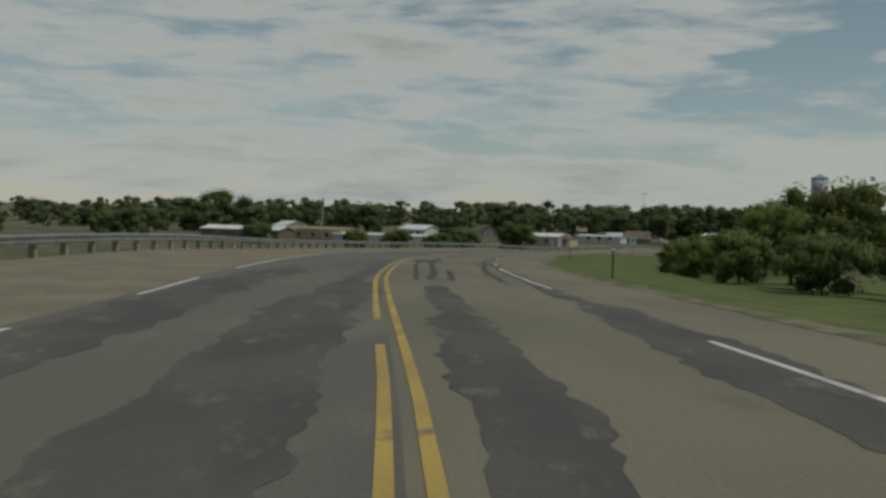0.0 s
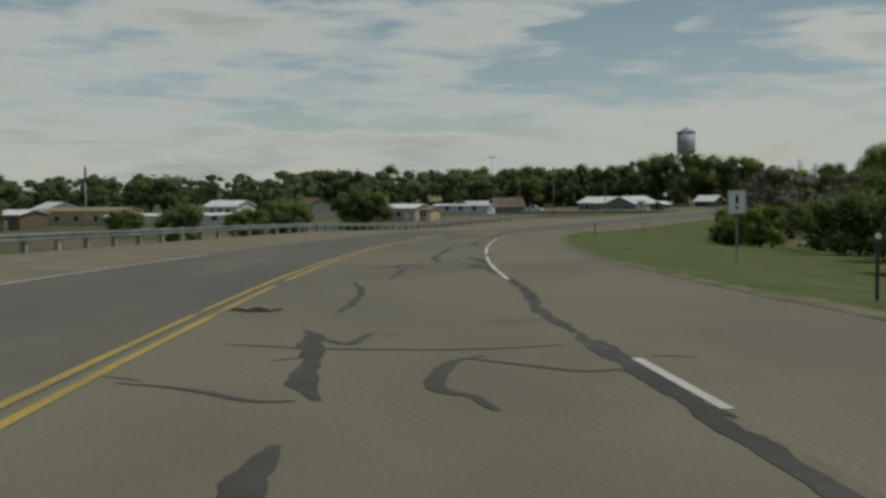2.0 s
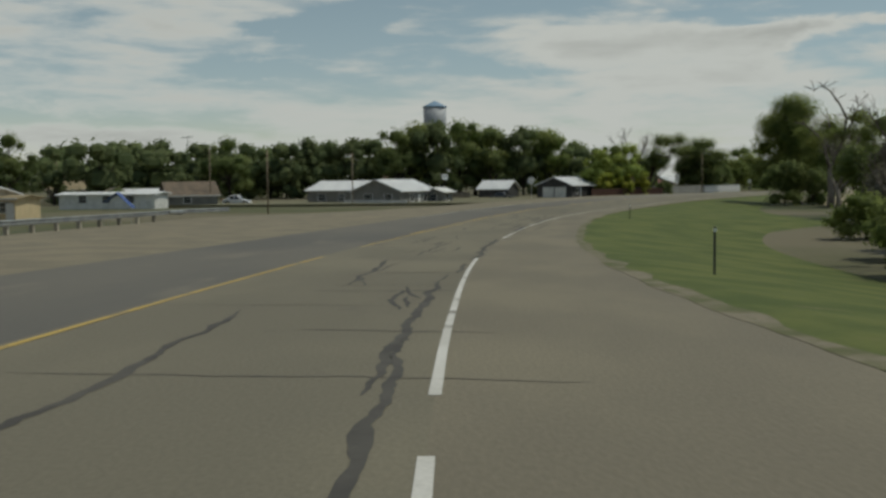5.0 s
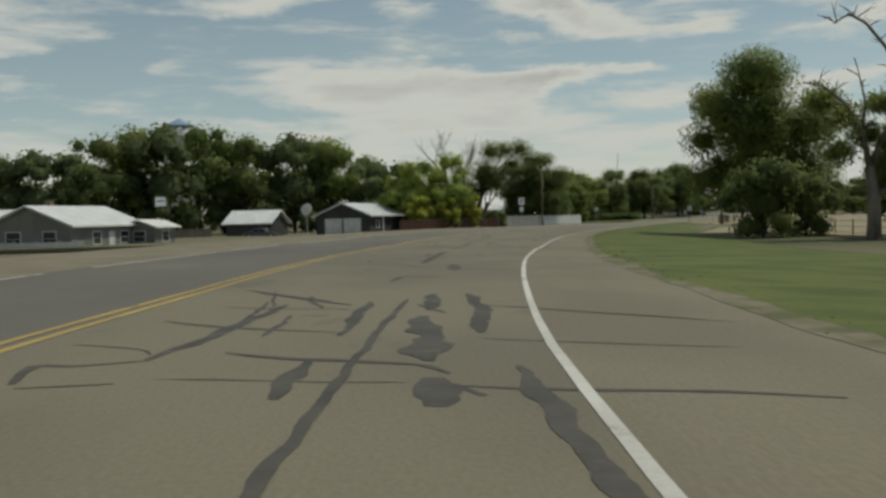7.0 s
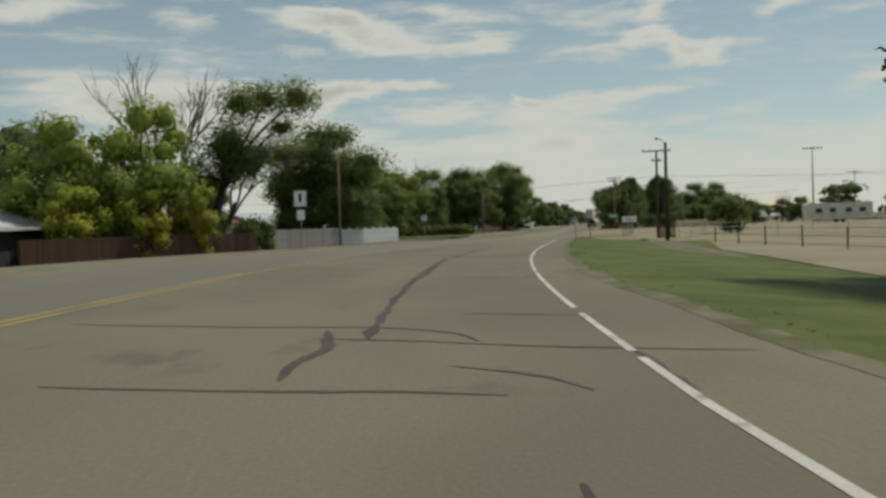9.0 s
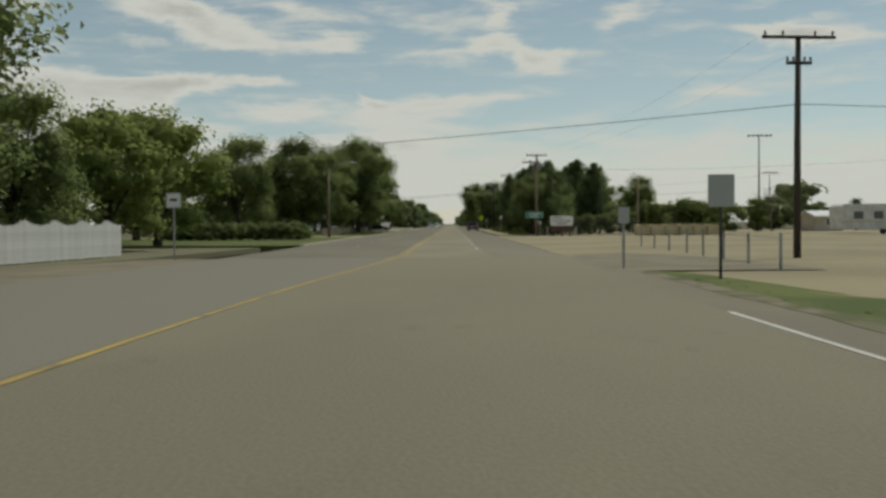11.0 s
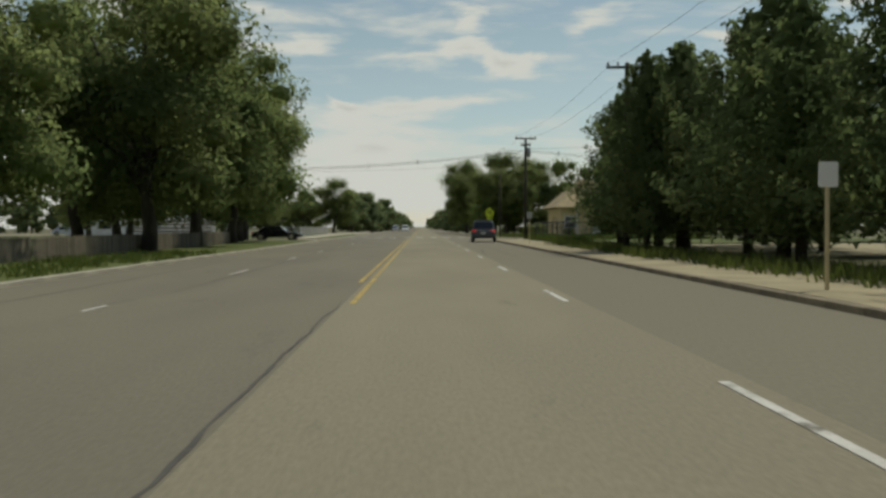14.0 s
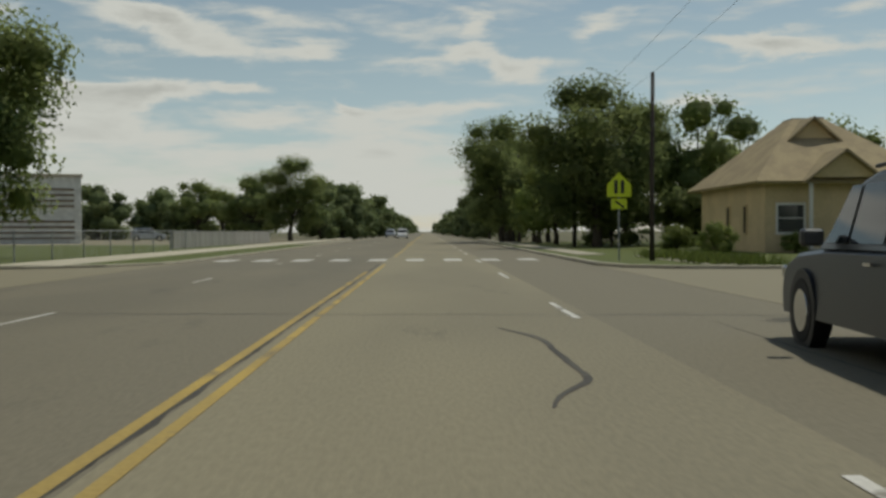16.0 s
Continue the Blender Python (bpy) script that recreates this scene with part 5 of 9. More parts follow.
for width, *way in ((0.08, (588.7, 1.19), (587.3, 1.56), (585.4, 1.59), (584.3, 1.62), (583.4, 1.28), (582.9, 1.17)), (0.05, (541.0, -0.6), (540.8, 2.2), (540.2, 3.4))):
    tar(width, *way)
# broad bands of old sealant worn into the wheel tracks
for k, (s0, l0, s1, l1, w) in enumerate(((2, 0.85, 16, 0.5, 0.95), (15, 0.5, 24, 0.25, 0.7), (2, 3.25, 19, 3.0, 1.15), (18, 3.0, 38, 2.6, 0.55), (37, 2.55, 52, 2.35, 0.4), (-6, -1.5, 26, -1.7, 1.5), (-6, -3.9, 34, -4.4, 1.6), (24, -1.8, 46, -2.2, 0.7))):
    band(s0, l0, s1, l1, w, 400 + 4.1 * k, 0.003 + 0.0007 * (k % 2))

# ---- trees and shrubs ----
def cards(centres, outward, size, rnd, droop=0.0):
    """Small kite-shaped leaf sprays about the given places, facing roughly outwards."""
    n = len(centres)
    nrm = outward + rnd.normal(0, 0.5, (n, 3))
    nrm /= np.linalg.norm(nrm, axis=1)[:, None] + 1e-9
    a = np.cross(nrm, rnd.normal(0, 1, (n, 3)))
    a /= np.linalg.norm(a, axis=1)[:, None] + 1e-9
    b = np.cross(nrm, a)
    ln, wd = size * rnd.uniform(0.65, 1.35, (n, 1)), size * rnd.uniform(0.35, 0.7, (n, 1))
    bend = nrm * ln * 0.18
    v = np.stack([centres - a * ln * 0.5 - bend, centres - b * wd * 0.5, centres + a * ln * 0.5 - bend, centres + b * wd * 0.5], 1)
    v[:, 2, 2] -= droop
    return v.reshape(-1, 3)


def cores(blobs, flat, rnd, fine, full):
    """Rough inner masses of foliage, so that a crown is made of clumps and is no sieve; and the way each piece faces."""
    quads, ways = [], []
    la, lo = np.linspace(-1.45, 1.45, 6 if fine else 4), np.linspace(0, 2 * math.pi, 9 if fine else 6)
    for c, br in blobs:
        ph = rnd.uniform(0, 6, 4)
        a, o = np.meshgrid(la, lo, indexing="ij")
        d = np.stack([np.cos(a) * np.cos(o), np.cos(a) * np.sin(o), np.sin(a)], -1)
        k = full + 0.08 * np.sin(6 * d[..., :1] + ph[0]) * np.cos(5 * d[..., 1:2] + ph[1]) + 0.08 * np.sin(8 * d[..., 2:] + ph[2]) * np.cos(7 * d[..., :1] + ph[3])
        p = c + d * br * k * np.array([1, 1, flat])
        quads.append(np.stack([p[:-1, :-1], p[:-1, 1:], p[1:, 1:], p[1:, :-1]], 2).reshape(-1, 4, 3))
        ways.append(((d[:-1, :-1] + d[1:, 1:]) / 2).reshape(-1, 3))
    return np.concatenate(quads).reshape(-1, 3), np.concatenate(ways)


def leaf_mesh(name, v, mat, soft=None):
    """Quads of foliage; soft: a rounded shading normal for the first so many sprays."""
    me = bpy.data.meshes.new(name)
    n = len(v) // 4
    me.vertices.add(len(v))
    me.vertices.foreach_set("co", v.astype(np.float32).ravel())
    me.loops.add(4 * n)
    me.loops.foreach_set("vertex_index", np.arange(4 * n, dtype=np.int32))
    me.polygons.add(n)
    me.polygons.foreach_set("loop_start", np.arange(0, 4 * n, 4, dtype=np.int32))
    me.update(calc_edges=True)
    me.materials.append(mat)
    if soft is not None:
        flat_ = np.empty(3 * n, np.float32)
        me.polygons.foreach_get("normal", flat_)
        flat_ = flat_.reshape(-1, 3)
        flat_[:len(soft)] = 0.1 * flat_[:len(soft)] + soft
        flat_ /= np.linalg.norm(flat_, axis=1)[:, None] + 1e-9
        me.normals_split_custom_set(np.repeat(flat_, 4, 0).tolist())
    return me


def broadleaf(name, h, r, clear, leaves, size, mat, seed, lean=0.0, lumps=11, flat=0.8):
    """Meshes for a trunk with limbs and for an uneven crown: h tall, r wide from the trunk, clear metres of bare trunk."""
    rnd = np.random.RandomState(seed)
    mid = clear + (h - clear) * 0.5
    half = (h - clear) * 0.5
    blobs = []
    for k in range(lumps):
        a = 2.4 * k + rnd.uniform(-0.5, 0.5)
        z = rnd.uniform(-0.85, 0.95)
        rad = r * rnd.uniform(0.42, 0.76) * math.sqrt(max(1 - z * z * 0.7, 0.1))
        c = np.array([math.cos(a) * rad + lean * (z + 1), math.sin(a) * rad, mid + z * half * 0.80])
        blobs.append((c, r * rnd.uniform(0.21, 0.40)))
    blobs.append((np.array([lean, 0, mid + half * 0.66]), r * 0.42))
    blobs.append((np.array([lean * 0.6, 0, mid]), r * 0.58))
    per = np.array([b[1] ** 2 for b in blobs])
    counts = (leaves * per / per.sum()).astype(int)
    cs, outs = [], []
    for (c, br), n in zip(blobs, counts):
        d = rnd.normal(0, 1, (n, 3))
        d /= np.linalg.norm(d, axis=1)[:, None]
        rough_ = 1 + 0.14 * np.sin(d[:, :1] * 5 + seed) * np.cos(d[:, 1:2] * 4 + d[:, 2:] * 3)
        rr = br * rough_ * rnd.uniform(0.3, 1.1, (n, 1)) ** 0.7
        p = d * rr * np.array([1, 1, flat])
        cs.append(c + p)
        outs.append(d + np.array([0, 0, 0.35]))
    # a looser fringe of single sprays breaks the outline
    fringe = np.concatenate(cs)[rnd.randint(0, sum(counts), leaves // 40)]
    cs.append(fringe + rnd.normal(0, r * 0.03, fringe.shape))
    outs.append(rnd.normal(0, 1, fringe.shape))
    spots_ = np.concatenate(cs)
    # stretch the crown to its stated height and width
    lowest, highest = np.percentile(spots_[:, 2], (1, 99.3))
    spots_[:, 2] = clear + (spots_[:, 2] - lowest) * (h - clear) / (highest - lowest)
    reach = np.percentile(np.hypot(spots_[:, 0] - lean * 0.6, spots_[:, 1]), 97)
    spots_[:, :2] *= r / reach if not lean else 1.0
    inner, inner_way = cores(blobs, flat, rnd, leaves > 1000, 0.40 if leaves > 10000 else 0.54 if leaves > 1500 else 0.64)
    inner[:, 2] = clear + (inner[:, 2] - lowest) * (h - clear) / (highest - lowest)
    inner[:, :2] *= r / reach if not lean else 1.0
    outs = np.concatenate(outs)
    soft = outs / (np.linalg.norm(outs, axis=1)[:, None] + 1e-9)
    crown = leaf_mesh(name + "_crown", np.concatenate([cards(spots_, outs, size, rnd), inner]), mat, np.concatenate([soft, inner_way + np.array([0, 0, 0.2])]))
    t = Shape()
    tr = (0.034 if h > 15 else 0.023) * h + 0.04
    top = Vector((lean * 0.7, 0, mid))
    t.tube([(0, 0, -0.4), (0.02 * h * rnd.uniform(-1, 1), 0.02, clear * 0.5), (lean * 0.25, 0, clear), top], [tr * 1.25, tr * 0.95, tr * 0.75, tr * 0.35], 9)
    for c, br in blobs[:: 2 if lumps > 8 else 1]:
        c = Vector(c)
        base = Vector((lean * 0.25, 0, clear)).lerp(top, rnd.uniform(0, 0.5))
        t.tube([base, base.lerp(c, 0.5) + Vector((0, 0, 0.3)), c], [tr * 0.42, tr * 0.28, tr * 0.1], 6)
    return t.mesh(name + "_trunk", True), crown


def conifer(name, h, r, leaves, size, mat, seed, sweep=1.3, clear=0.75):
    """A ragged juniper: plumes of needles that sweep up and out from the trunk."""
    rnd = np.random.RandomState(seed)
    plumes = 84
    cs, outs = [], []
    for k in range(plumes):
        z = (k + 0.5) / plumes
        a = 2.4 * k + rnd.uniform(-0.4, 0.4)
        reach = r * min(1.1 * (1 - z) ** 0.62, 0.75 + 1.2 * z) * rnd.uniform(0.5, 1.25)
        n = leaves // plumes
        u = rnd.uniform(0.15, 1.0, (n, 1)) ** 0.7
        way = np.array([math.cos(a), math.sin(a), 0.0])
        p = way * reach * u + np.array([0, 0, clear + z * (h - 0.8 - clear)]) + np.array([0, 0, sweep]) * u ** 2
        cs.append(p + rnd.normal(0, 0.17 + 0.09 * reach, (n, 3)) * np.array([1, 1, 0.8]) * (1.25 - 0.9 * u))
        outs.append(np.repeat((way + np.array([0, 0, 0.4]))[None], n, 0))
    deep = rnd.uniform(0, 1, (leaves // 4, 1))
    d = rnd.normal(0, 1, (len(deep), 3))
    cs.append(d / np.linalg.norm(d, axis=1)[:, None] * r * 0.42 * (1 - deep) ** 0.7 * np.array([1, 1, 0.3]) + np.array([0, 0, 1]) * (clear + 0.2 + deep * (h - 1.0 - clear)))
    outs.append(d)
    top = rnd.uniform(0, 1, (leaves // 40, 1))
    cs.append(np.concatenate([rnd.normal(0, 0.16, (len(top), 2)) * (1 - top), h - 1.5 + 1.5 * top], 1))
    outs.append(rnd.normal(0, 1, (len(top), 3)))
    outs = np.concatenate(outs)
    crown = leaf_mesh(name + "_crown", cards(np.concatenate(cs), outs, size, rnd, droop=0.05), mat, outs / (np.linalg.norm(outs, axis=1)[:, None] + 1e-9))
    t = Shape()
    t.tube([(0, 0, -0.4), (0, 0, h * 0.5), (0.1, 0, h * 0.96)], [0.20, 0.12, 0.03], 8)
    for k in range(16):
        zz = 1.0 + (h - 1.8) * k / 16
        t.tube([(0, 0, zz), (math.cos(k * 2.4) * r * (1 - zz / h) * 0.8, math.sin(k * 2.4) * r * (1 - zz / h) * 0.8, zz + 0.1)], [0.05, 0.015], 5)
    return t.mesh(name + "_trunk", True), crown


def bare_limbs(name, h, seed, spread=0.55, trunk=0.22, levels=4):
    rnd = random.Random(seed)
    t = Shape()

    def grow(p, d, ln, r, lv):
        q = p + d * ln * 0.5 + Vector((rnd.uniform(-1, 1), rnd.uniform(-1, 1), 0.3)) * ln * 0.08
        e = p + d * ln
        t.tube([p, q, e], [r, r * 0.8, r * 0.55], 7 if lv > 2 else 5)
        if lv:
            for _ in range(3 if lv > 1 else 2):
                nd = (d + Vector((rnd.uniform(-1, 1), rnd.uniform(-1, 1), rnd.uniform(-0.1, 0.6))) * spread).normalized()
                grow(p.lerp(e, rnd.uniform(0.6, 1.0)), nd, ln * rnd.uniform(0.55, 0.8), r * 0.55, lv - 1)

    grow(Vector((0, 0, -0.3)), Vector((0.05, 0.03, 1)).normalized(), h * 0.36, trunk, levels)
    return t.mesh(name, True)


TREES = {}
for key, args in {
    "cottonwood": (10.0, 4.4, 1.4, 3800, 0.39, M["leaf"], 1), "elm": (11.0, 4.3, 1.5, 3000, 0.42, M["leaf_dark"], 2), "ash": (9.0, 3.6, 1.6, 4600, 0.36, M["leaf"], 3),
    "far_a": (11.0, 4.9, 0.3, 1300, 0.75, M["town_leaf"], 4), "far_b": (12.0, 4.4, 0.3, 1300, 0.75, M["town_leaf"], 5), "far_c": (9.0, 5.0, 0.1, 1300, 0.75, M["town_leaf"], 6),
    "golden": (8.6, 3.1, 0.8, 6000, 0.27, M["leaf_bright"], 7), "yellow": (5.0, 2.0, 0.3, 4000, 0.24, M["leaf_yellow"], 8), "giant": (17.0, 7.6, 3.6, 46000, 0.33, M["leaf"], 9),
    "shrub": (3.4, 2.3, 0.15, 2100, 0.29, M["leaf"], 10), "thicket": (4.6, 3.4, 0.2, 2100, 0.40, M["leaf_dark"], 12), "hedge_bush": (1.7, 1.5, 0.1, 1800, 0.22, M["leaf_dark"], 13),
    "street_elm": (11.0, 4.3, 1.9, 16500, 0.26, M["street_leaf"], 51), "street_ash": (11.0, 4.3, 1.7, 16500, 0.26, M["street_leaf"], 53),
    "grey_tree": (9.0, 4.0, 0.8, 2600, 0.30, M["leaf_grey"], 14),
}.items():
    TREES[key] = broadleaf(key, *args[:6], args[6], lumps=30 if key == "giant" else 24 if key.startswith("street") else 18 if key.startswith("far") else 22)
TREES["juniper"] = conifer("juniper", 9.5, 3.5, 8000, 0.27, M["needle"], 21)
TREES["juniper_b"] = conifer("juniper_b", 9.5, 3.1, 7600, 0.27, M["needle"], 22)
TREES["spruce"] = conifer("spruce", 9.5, 3.7, 9600, 0.24, M["needle"], 23, -0.5, 0.9)
TREES["leaning"] = broadleaf("leaning", 10.5, 3.6, 3.4, 12000, 0.19, M["leaf_dark"], 31, lean=1.7)
LABELS = {
    "cottonwood": "broad green cottonwood tree in full leaf", "elm": "dark green elm tree in full leaf", "ash": "rounded green street tree", "far_a": "dark green tree among the town's trees",
    "far_b": "tall green tree among the town's trees", "far_c": "wide dark green tree among the town's trees", "golden": "fresh green leafy tree beside the garage", "yellow": "bushy yellow-green young tree behind the fence",
    "giant": "very large cottonwood tree beside the road", "shrub": "leafy green roadside shrub", "thicket": "dense dark thicket of shrubs", "hedge_bush": "clipped dark green hedge bush", "street_elm": "large dark green street elm with a full crown", "street_ash": "large green street tree with a full crown", "grey_tree": "dusty grey half-dead tree with sparse leaves", "juniper": "tall dark juniper conifer",
    "juniper_b": "narrow dark juniper conifer", "spruce": "tall dark spruce with drooping branches behind the fence", "leaning": "dark leaning tree with a forked trunk",
}
FIRST_TREE = {}
SHRUBS = ("shrub", "thicket", "hedge_bush")


def tree(key, x, y, z, h, spin=0.0, wide=1.0, group=""):
    """A tree or shrub of a kind, scaled to the height h."""
    base = {"cottonwood": 10, "elm": 11, "ash": 9, "far_a": 11, "far_b": 12, "far_c": 9, "golden": 8.6, "yellow": 5, "giant": 17, "shrub": 3.4, "thicket": 4.6, "hedge_bush": 1.7, "grey_tree": 9, "street_elm": 11, "street_ash": 11, "juniper": 9.5, "juniper_b": 9.5, "spruce": 9.5, "leaning": 10.5}[key]
    k = h / base
    m = pose(x, y, z, 0, 0, spin) @ Matrix.Diagonal((k * wide, k * wide, k, 1))
    if key in FIRST_TREE:
        first = FIRST_TREE[key]
        ob = copy_thing(first, m @ Matrix.Diagonal(tuple(1 / v for v in first.scale) + (1,)))
    else:
        ob = FIRST_TREE[key] = thing("bush" if key in SHRUBS else "tree", Matrix(), LABELS[key], "bush" if key in SHRUBS else "tree")
        part("stem" if key in SHRUBS else "trunk", TREES[key][0], M["bark"], ob)
        part("crown", TREES[key][1], None, ob)
        ob.matrix_basis = m
    return tagged(ob, group=group)


FAR = {key: broadleaf("grove_" + key, *args) for key, args in {
    "far_a": (11.0, 4.9, 0.2, 280, 0.95, M["town_leaf"], 44), "far_b": (12.0, 4.4, 0.2, 280, 0.95, M["town_leaf"], 45), "far_c": (9.0, 5.0, 0.1, 280, 0.95, M["town_leaf"], 46)}.items()}


def grove(name, rows, label):
    """Many far trees joined into one mesh: rows of kind, x, y, z, height, turn, width."""
    vs, fs, mats, ways, base = [], [], [], [], 0
    shift = (M["town_leaf"], M["town_leaf"], M["bark"])
    for key, x, y, z, h, spin, wide in rows:
        k = h / {"far_a": 11, "far_b": 12, "far_c": 9}[key]
        m = np.array(pose(x, y, z, 0, 0, spin) @ Matrix.Diagonal((k * wide, k * wide, k, 1)))
        for which, me in enumerate(FAR[key]):
            v = np.empty(len(me.vertices) * 3, np.float32)
            me.vertices.foreach_get("co", v)
            v = v.reshape(-1, 3) @ m[:3, :3].T + m[:3, 3]
            vs.append(v)
            way = np.empty(len(me.loops) * 3, np.float32)
            me.corner_normals.foreach_get("vector", way)
            way = way.reshape(-1, 3) @ m[:3, :3].T
            ways.append(way / (np.linalg.norm(way, axis=1)[:, None] + 1e-9))
            for p in me.polygons:
                fs.append(tuple(base + q for q in p.vertices))
                mats.append(2 if which == 0 else (1 if key == "far_b" else 0))
            base += len(v)
    me = bpy.data.meshes.new(name)
    me.from_pydata(np.concatenate(vs).tolist(), [], fs)
    for mat in shift:
        me.materials.append(mat)
    me.polygons.foreach_set("material_index", mats)
    me.normals_split_custom_set(np.concatenate(ways).tolist())
    return tagged(new(name, me), label, "woods", kind="stuff")


# trees behind the houses
rng = random.Random(5)
for x, y, h, key in ((-86, -146, 13, "far_b"), (-79, -146, 13.2, "far_b"), (-82.5, -136, 13.3, "far_a"), (-69, -144, 14.7, "elm"), (-69, -137, 16.4, "cottonwood"), (-62, -138.5, 16.6, "far_b"), (-61, -131.5, 16.8, "elm"), (-60.5, -125, 15.9, "cottonwood"), (-63, -115, 16.4, "far_b"), (-53, -131, 14.6, "elm"),
                    (-47, -127, 15.2, "far_b"), (-43.5, -121, 14.6, "cottonwood"), (-51, -115, 15.3, "elm"), (-41.8, -113, 12.4, "far_b"), (-36, -120, 10.5, "far_c"), (-31, -114, 11, "elm"), (-25, -112.5, 6.5, "far_b"), (-27, -106, 5.5, "far_a"), (-32, -96, 5.5, "far_c"), (-78, -124, 15, "far_b"), (-96, -150, 12.5, "far_a")):
    tree(key, x, y, -0.3, h, rng.uniform(0, 360), rng.uniform(0.95, 1.15), "trees behind the houses")
# the town's trees: a front row, then ranks that thin out behind
for x, y, h, key in ((-139, -228, 11.5, "far_c"), (-147, -212, 13.2, "far_a"), (-139, -209, 13, "far_c"), (-144, -198, 11.3, "far_c"), (-135, -194, 14.6, "elm"), (-136, -179, 12.4, "far_c"), (-121, -176, 13.1, "far_a"), (-119, -166, 13.8, "far_b"), (-121, -154, 13.1, "far_a"), (-105, -159, 13.7, "elm"),
                    (-102, -149, 11.7, "far_c"), (-99, -139, 14.2, "far_b"), (-94, -122, 13.6, "far_a"), (-177, -320, 15.8, "cottonwood"), (-172, -310, 13, "far_c"), (-183, -330, 12.5, "far_a")):
    tree(key, x, y, -0.35, h, rng.uniform(0, 360), rng.uniform(1.0, 1.25), "town trees")
rows = []
for k in range(330):
    d = rng.uniform(255, 560)
    a = radians(rng.uniform(20, 104))
    x, y = 130 - math.sin(a) * d, -390 + math.cos(a) * d
    if x > -95 and y > -270 or x > -30 or (x > -150 and -350 < y < -215):
        continue
    low_side = 1.0 - 0.22 * max(0, min(1, (math.degrees(a) - 66) / 20))
    rows.append((rng.choice(("far_a", "far_b", "far_c", "far_a")), x, y, -0.35, (7.2 + 0.0165 * d) * low_side * rng.uniform(0.72, 1.03), rng.uniform(0, 360), rng.uniform(1.0, 1.45)))
grove("town_woods", rows, "dense dark green trees standing all through the town")


def road_tree(key, s, lat, h, spin=0.0, wide=1.0, group="", sink=0.9):
    p = spot(s, lat)
    low = low_right(s) if lat > GRASS(s) + 9 else 0.4
    return tree(key, p.x, p.y, p.z - low - 0.1, h, spin, wide, group)


# thickets and trees on the right of the descending bend
for k, (key, s, lat, h) in enumerate((
        ("elm", 66, 31, 8.6), ("cottonwood", 78, 27, 8.2), ("elm", 92, 26, 8.4), ("elm", 84, 34, 9.0), ("thicket", 70, 24, 4.2), ("thicket", 86, 21, 4.4), ("shrub", 98, 18.5, 3.6), ("shrub", 105, 17, 3.4), ("thicket", 112, 19, 4.3),
        ("cottonwood", 118, 26, 8.0), ("elm", 132, 28, 8.5), ("thicket", 124, 22, 4.6), ("cottonwood", 146, 30, 8.6), ("elm", 160, 30, 9.0), ("thicket", 140, 25, 4.4), ("thicket", 156, 25, 4.6), ("elm", 176, 31, 9.2), ("thicket", 172, 25, 4.8),
        ("shrub", 187, 20.5, 4.4), ("shrub", 194, 18.5, 3.8), ("shrub", 200, 17.5, 3.4), ("shrub", 206, 18.5, 4.4), ("cottonwood", 190, 33, 7.6), ("elm", 212, 34, 7.4), ("thicket", 215, 21, 4.6), ("elm", 226, 33, 7.8), ("thicket", 226, 23, 4.0))):
    road_tree(key, s, lat, h, 47 * k, 1.0 + 0.12 * math.sin(k * 2.3), "roadside thicket")
for k, (key, x, y, h, w) in enumerate((("thicket", 0.0, -301.5, 7.2, 0.95), ("thicket", 1.7, -335, 5.6, 0.9), ("shrub", 1.8, -324.5, 4.8, 1.1), ("thicket", 0.5, -317, 6.2, 0.9), ("shrub", -12, -296, 4.0, 1.1), ("shrub", -30, -330, 4.5, 1.2), ("thicket", -42, -290, 5.0, 1.1), ("thicket", -60, -345, 5.5, 1.2), ("shrub", -22, -312, 3.6, 1.2))):
    tree(key, x, y, -0.4, h, 71 * k, w, "bushes below the bank")
dead_mesh, twig_mesh = bare_limbs("dead_tree", 9.5, 4, 0.66, 0.26, 5), bare_limbs("bare_tree", 10, 9, 0.48, 0.15, 5)


def dead_tree(x, y, z, h, spin, label, mesh=None):
    me = mesh or dead_mesh
    if not me.materials:
        me.materials.append(M["dead"])
    ob = new("dead_tree", me)
    ob.matrix_basis = pose(x, y, z, 0, 0, spin) @ Matrix.Diagonal((h / 9.5, h / 9.5, h / 9.5, 1))
    return tagged(ob, label, "dead tree")


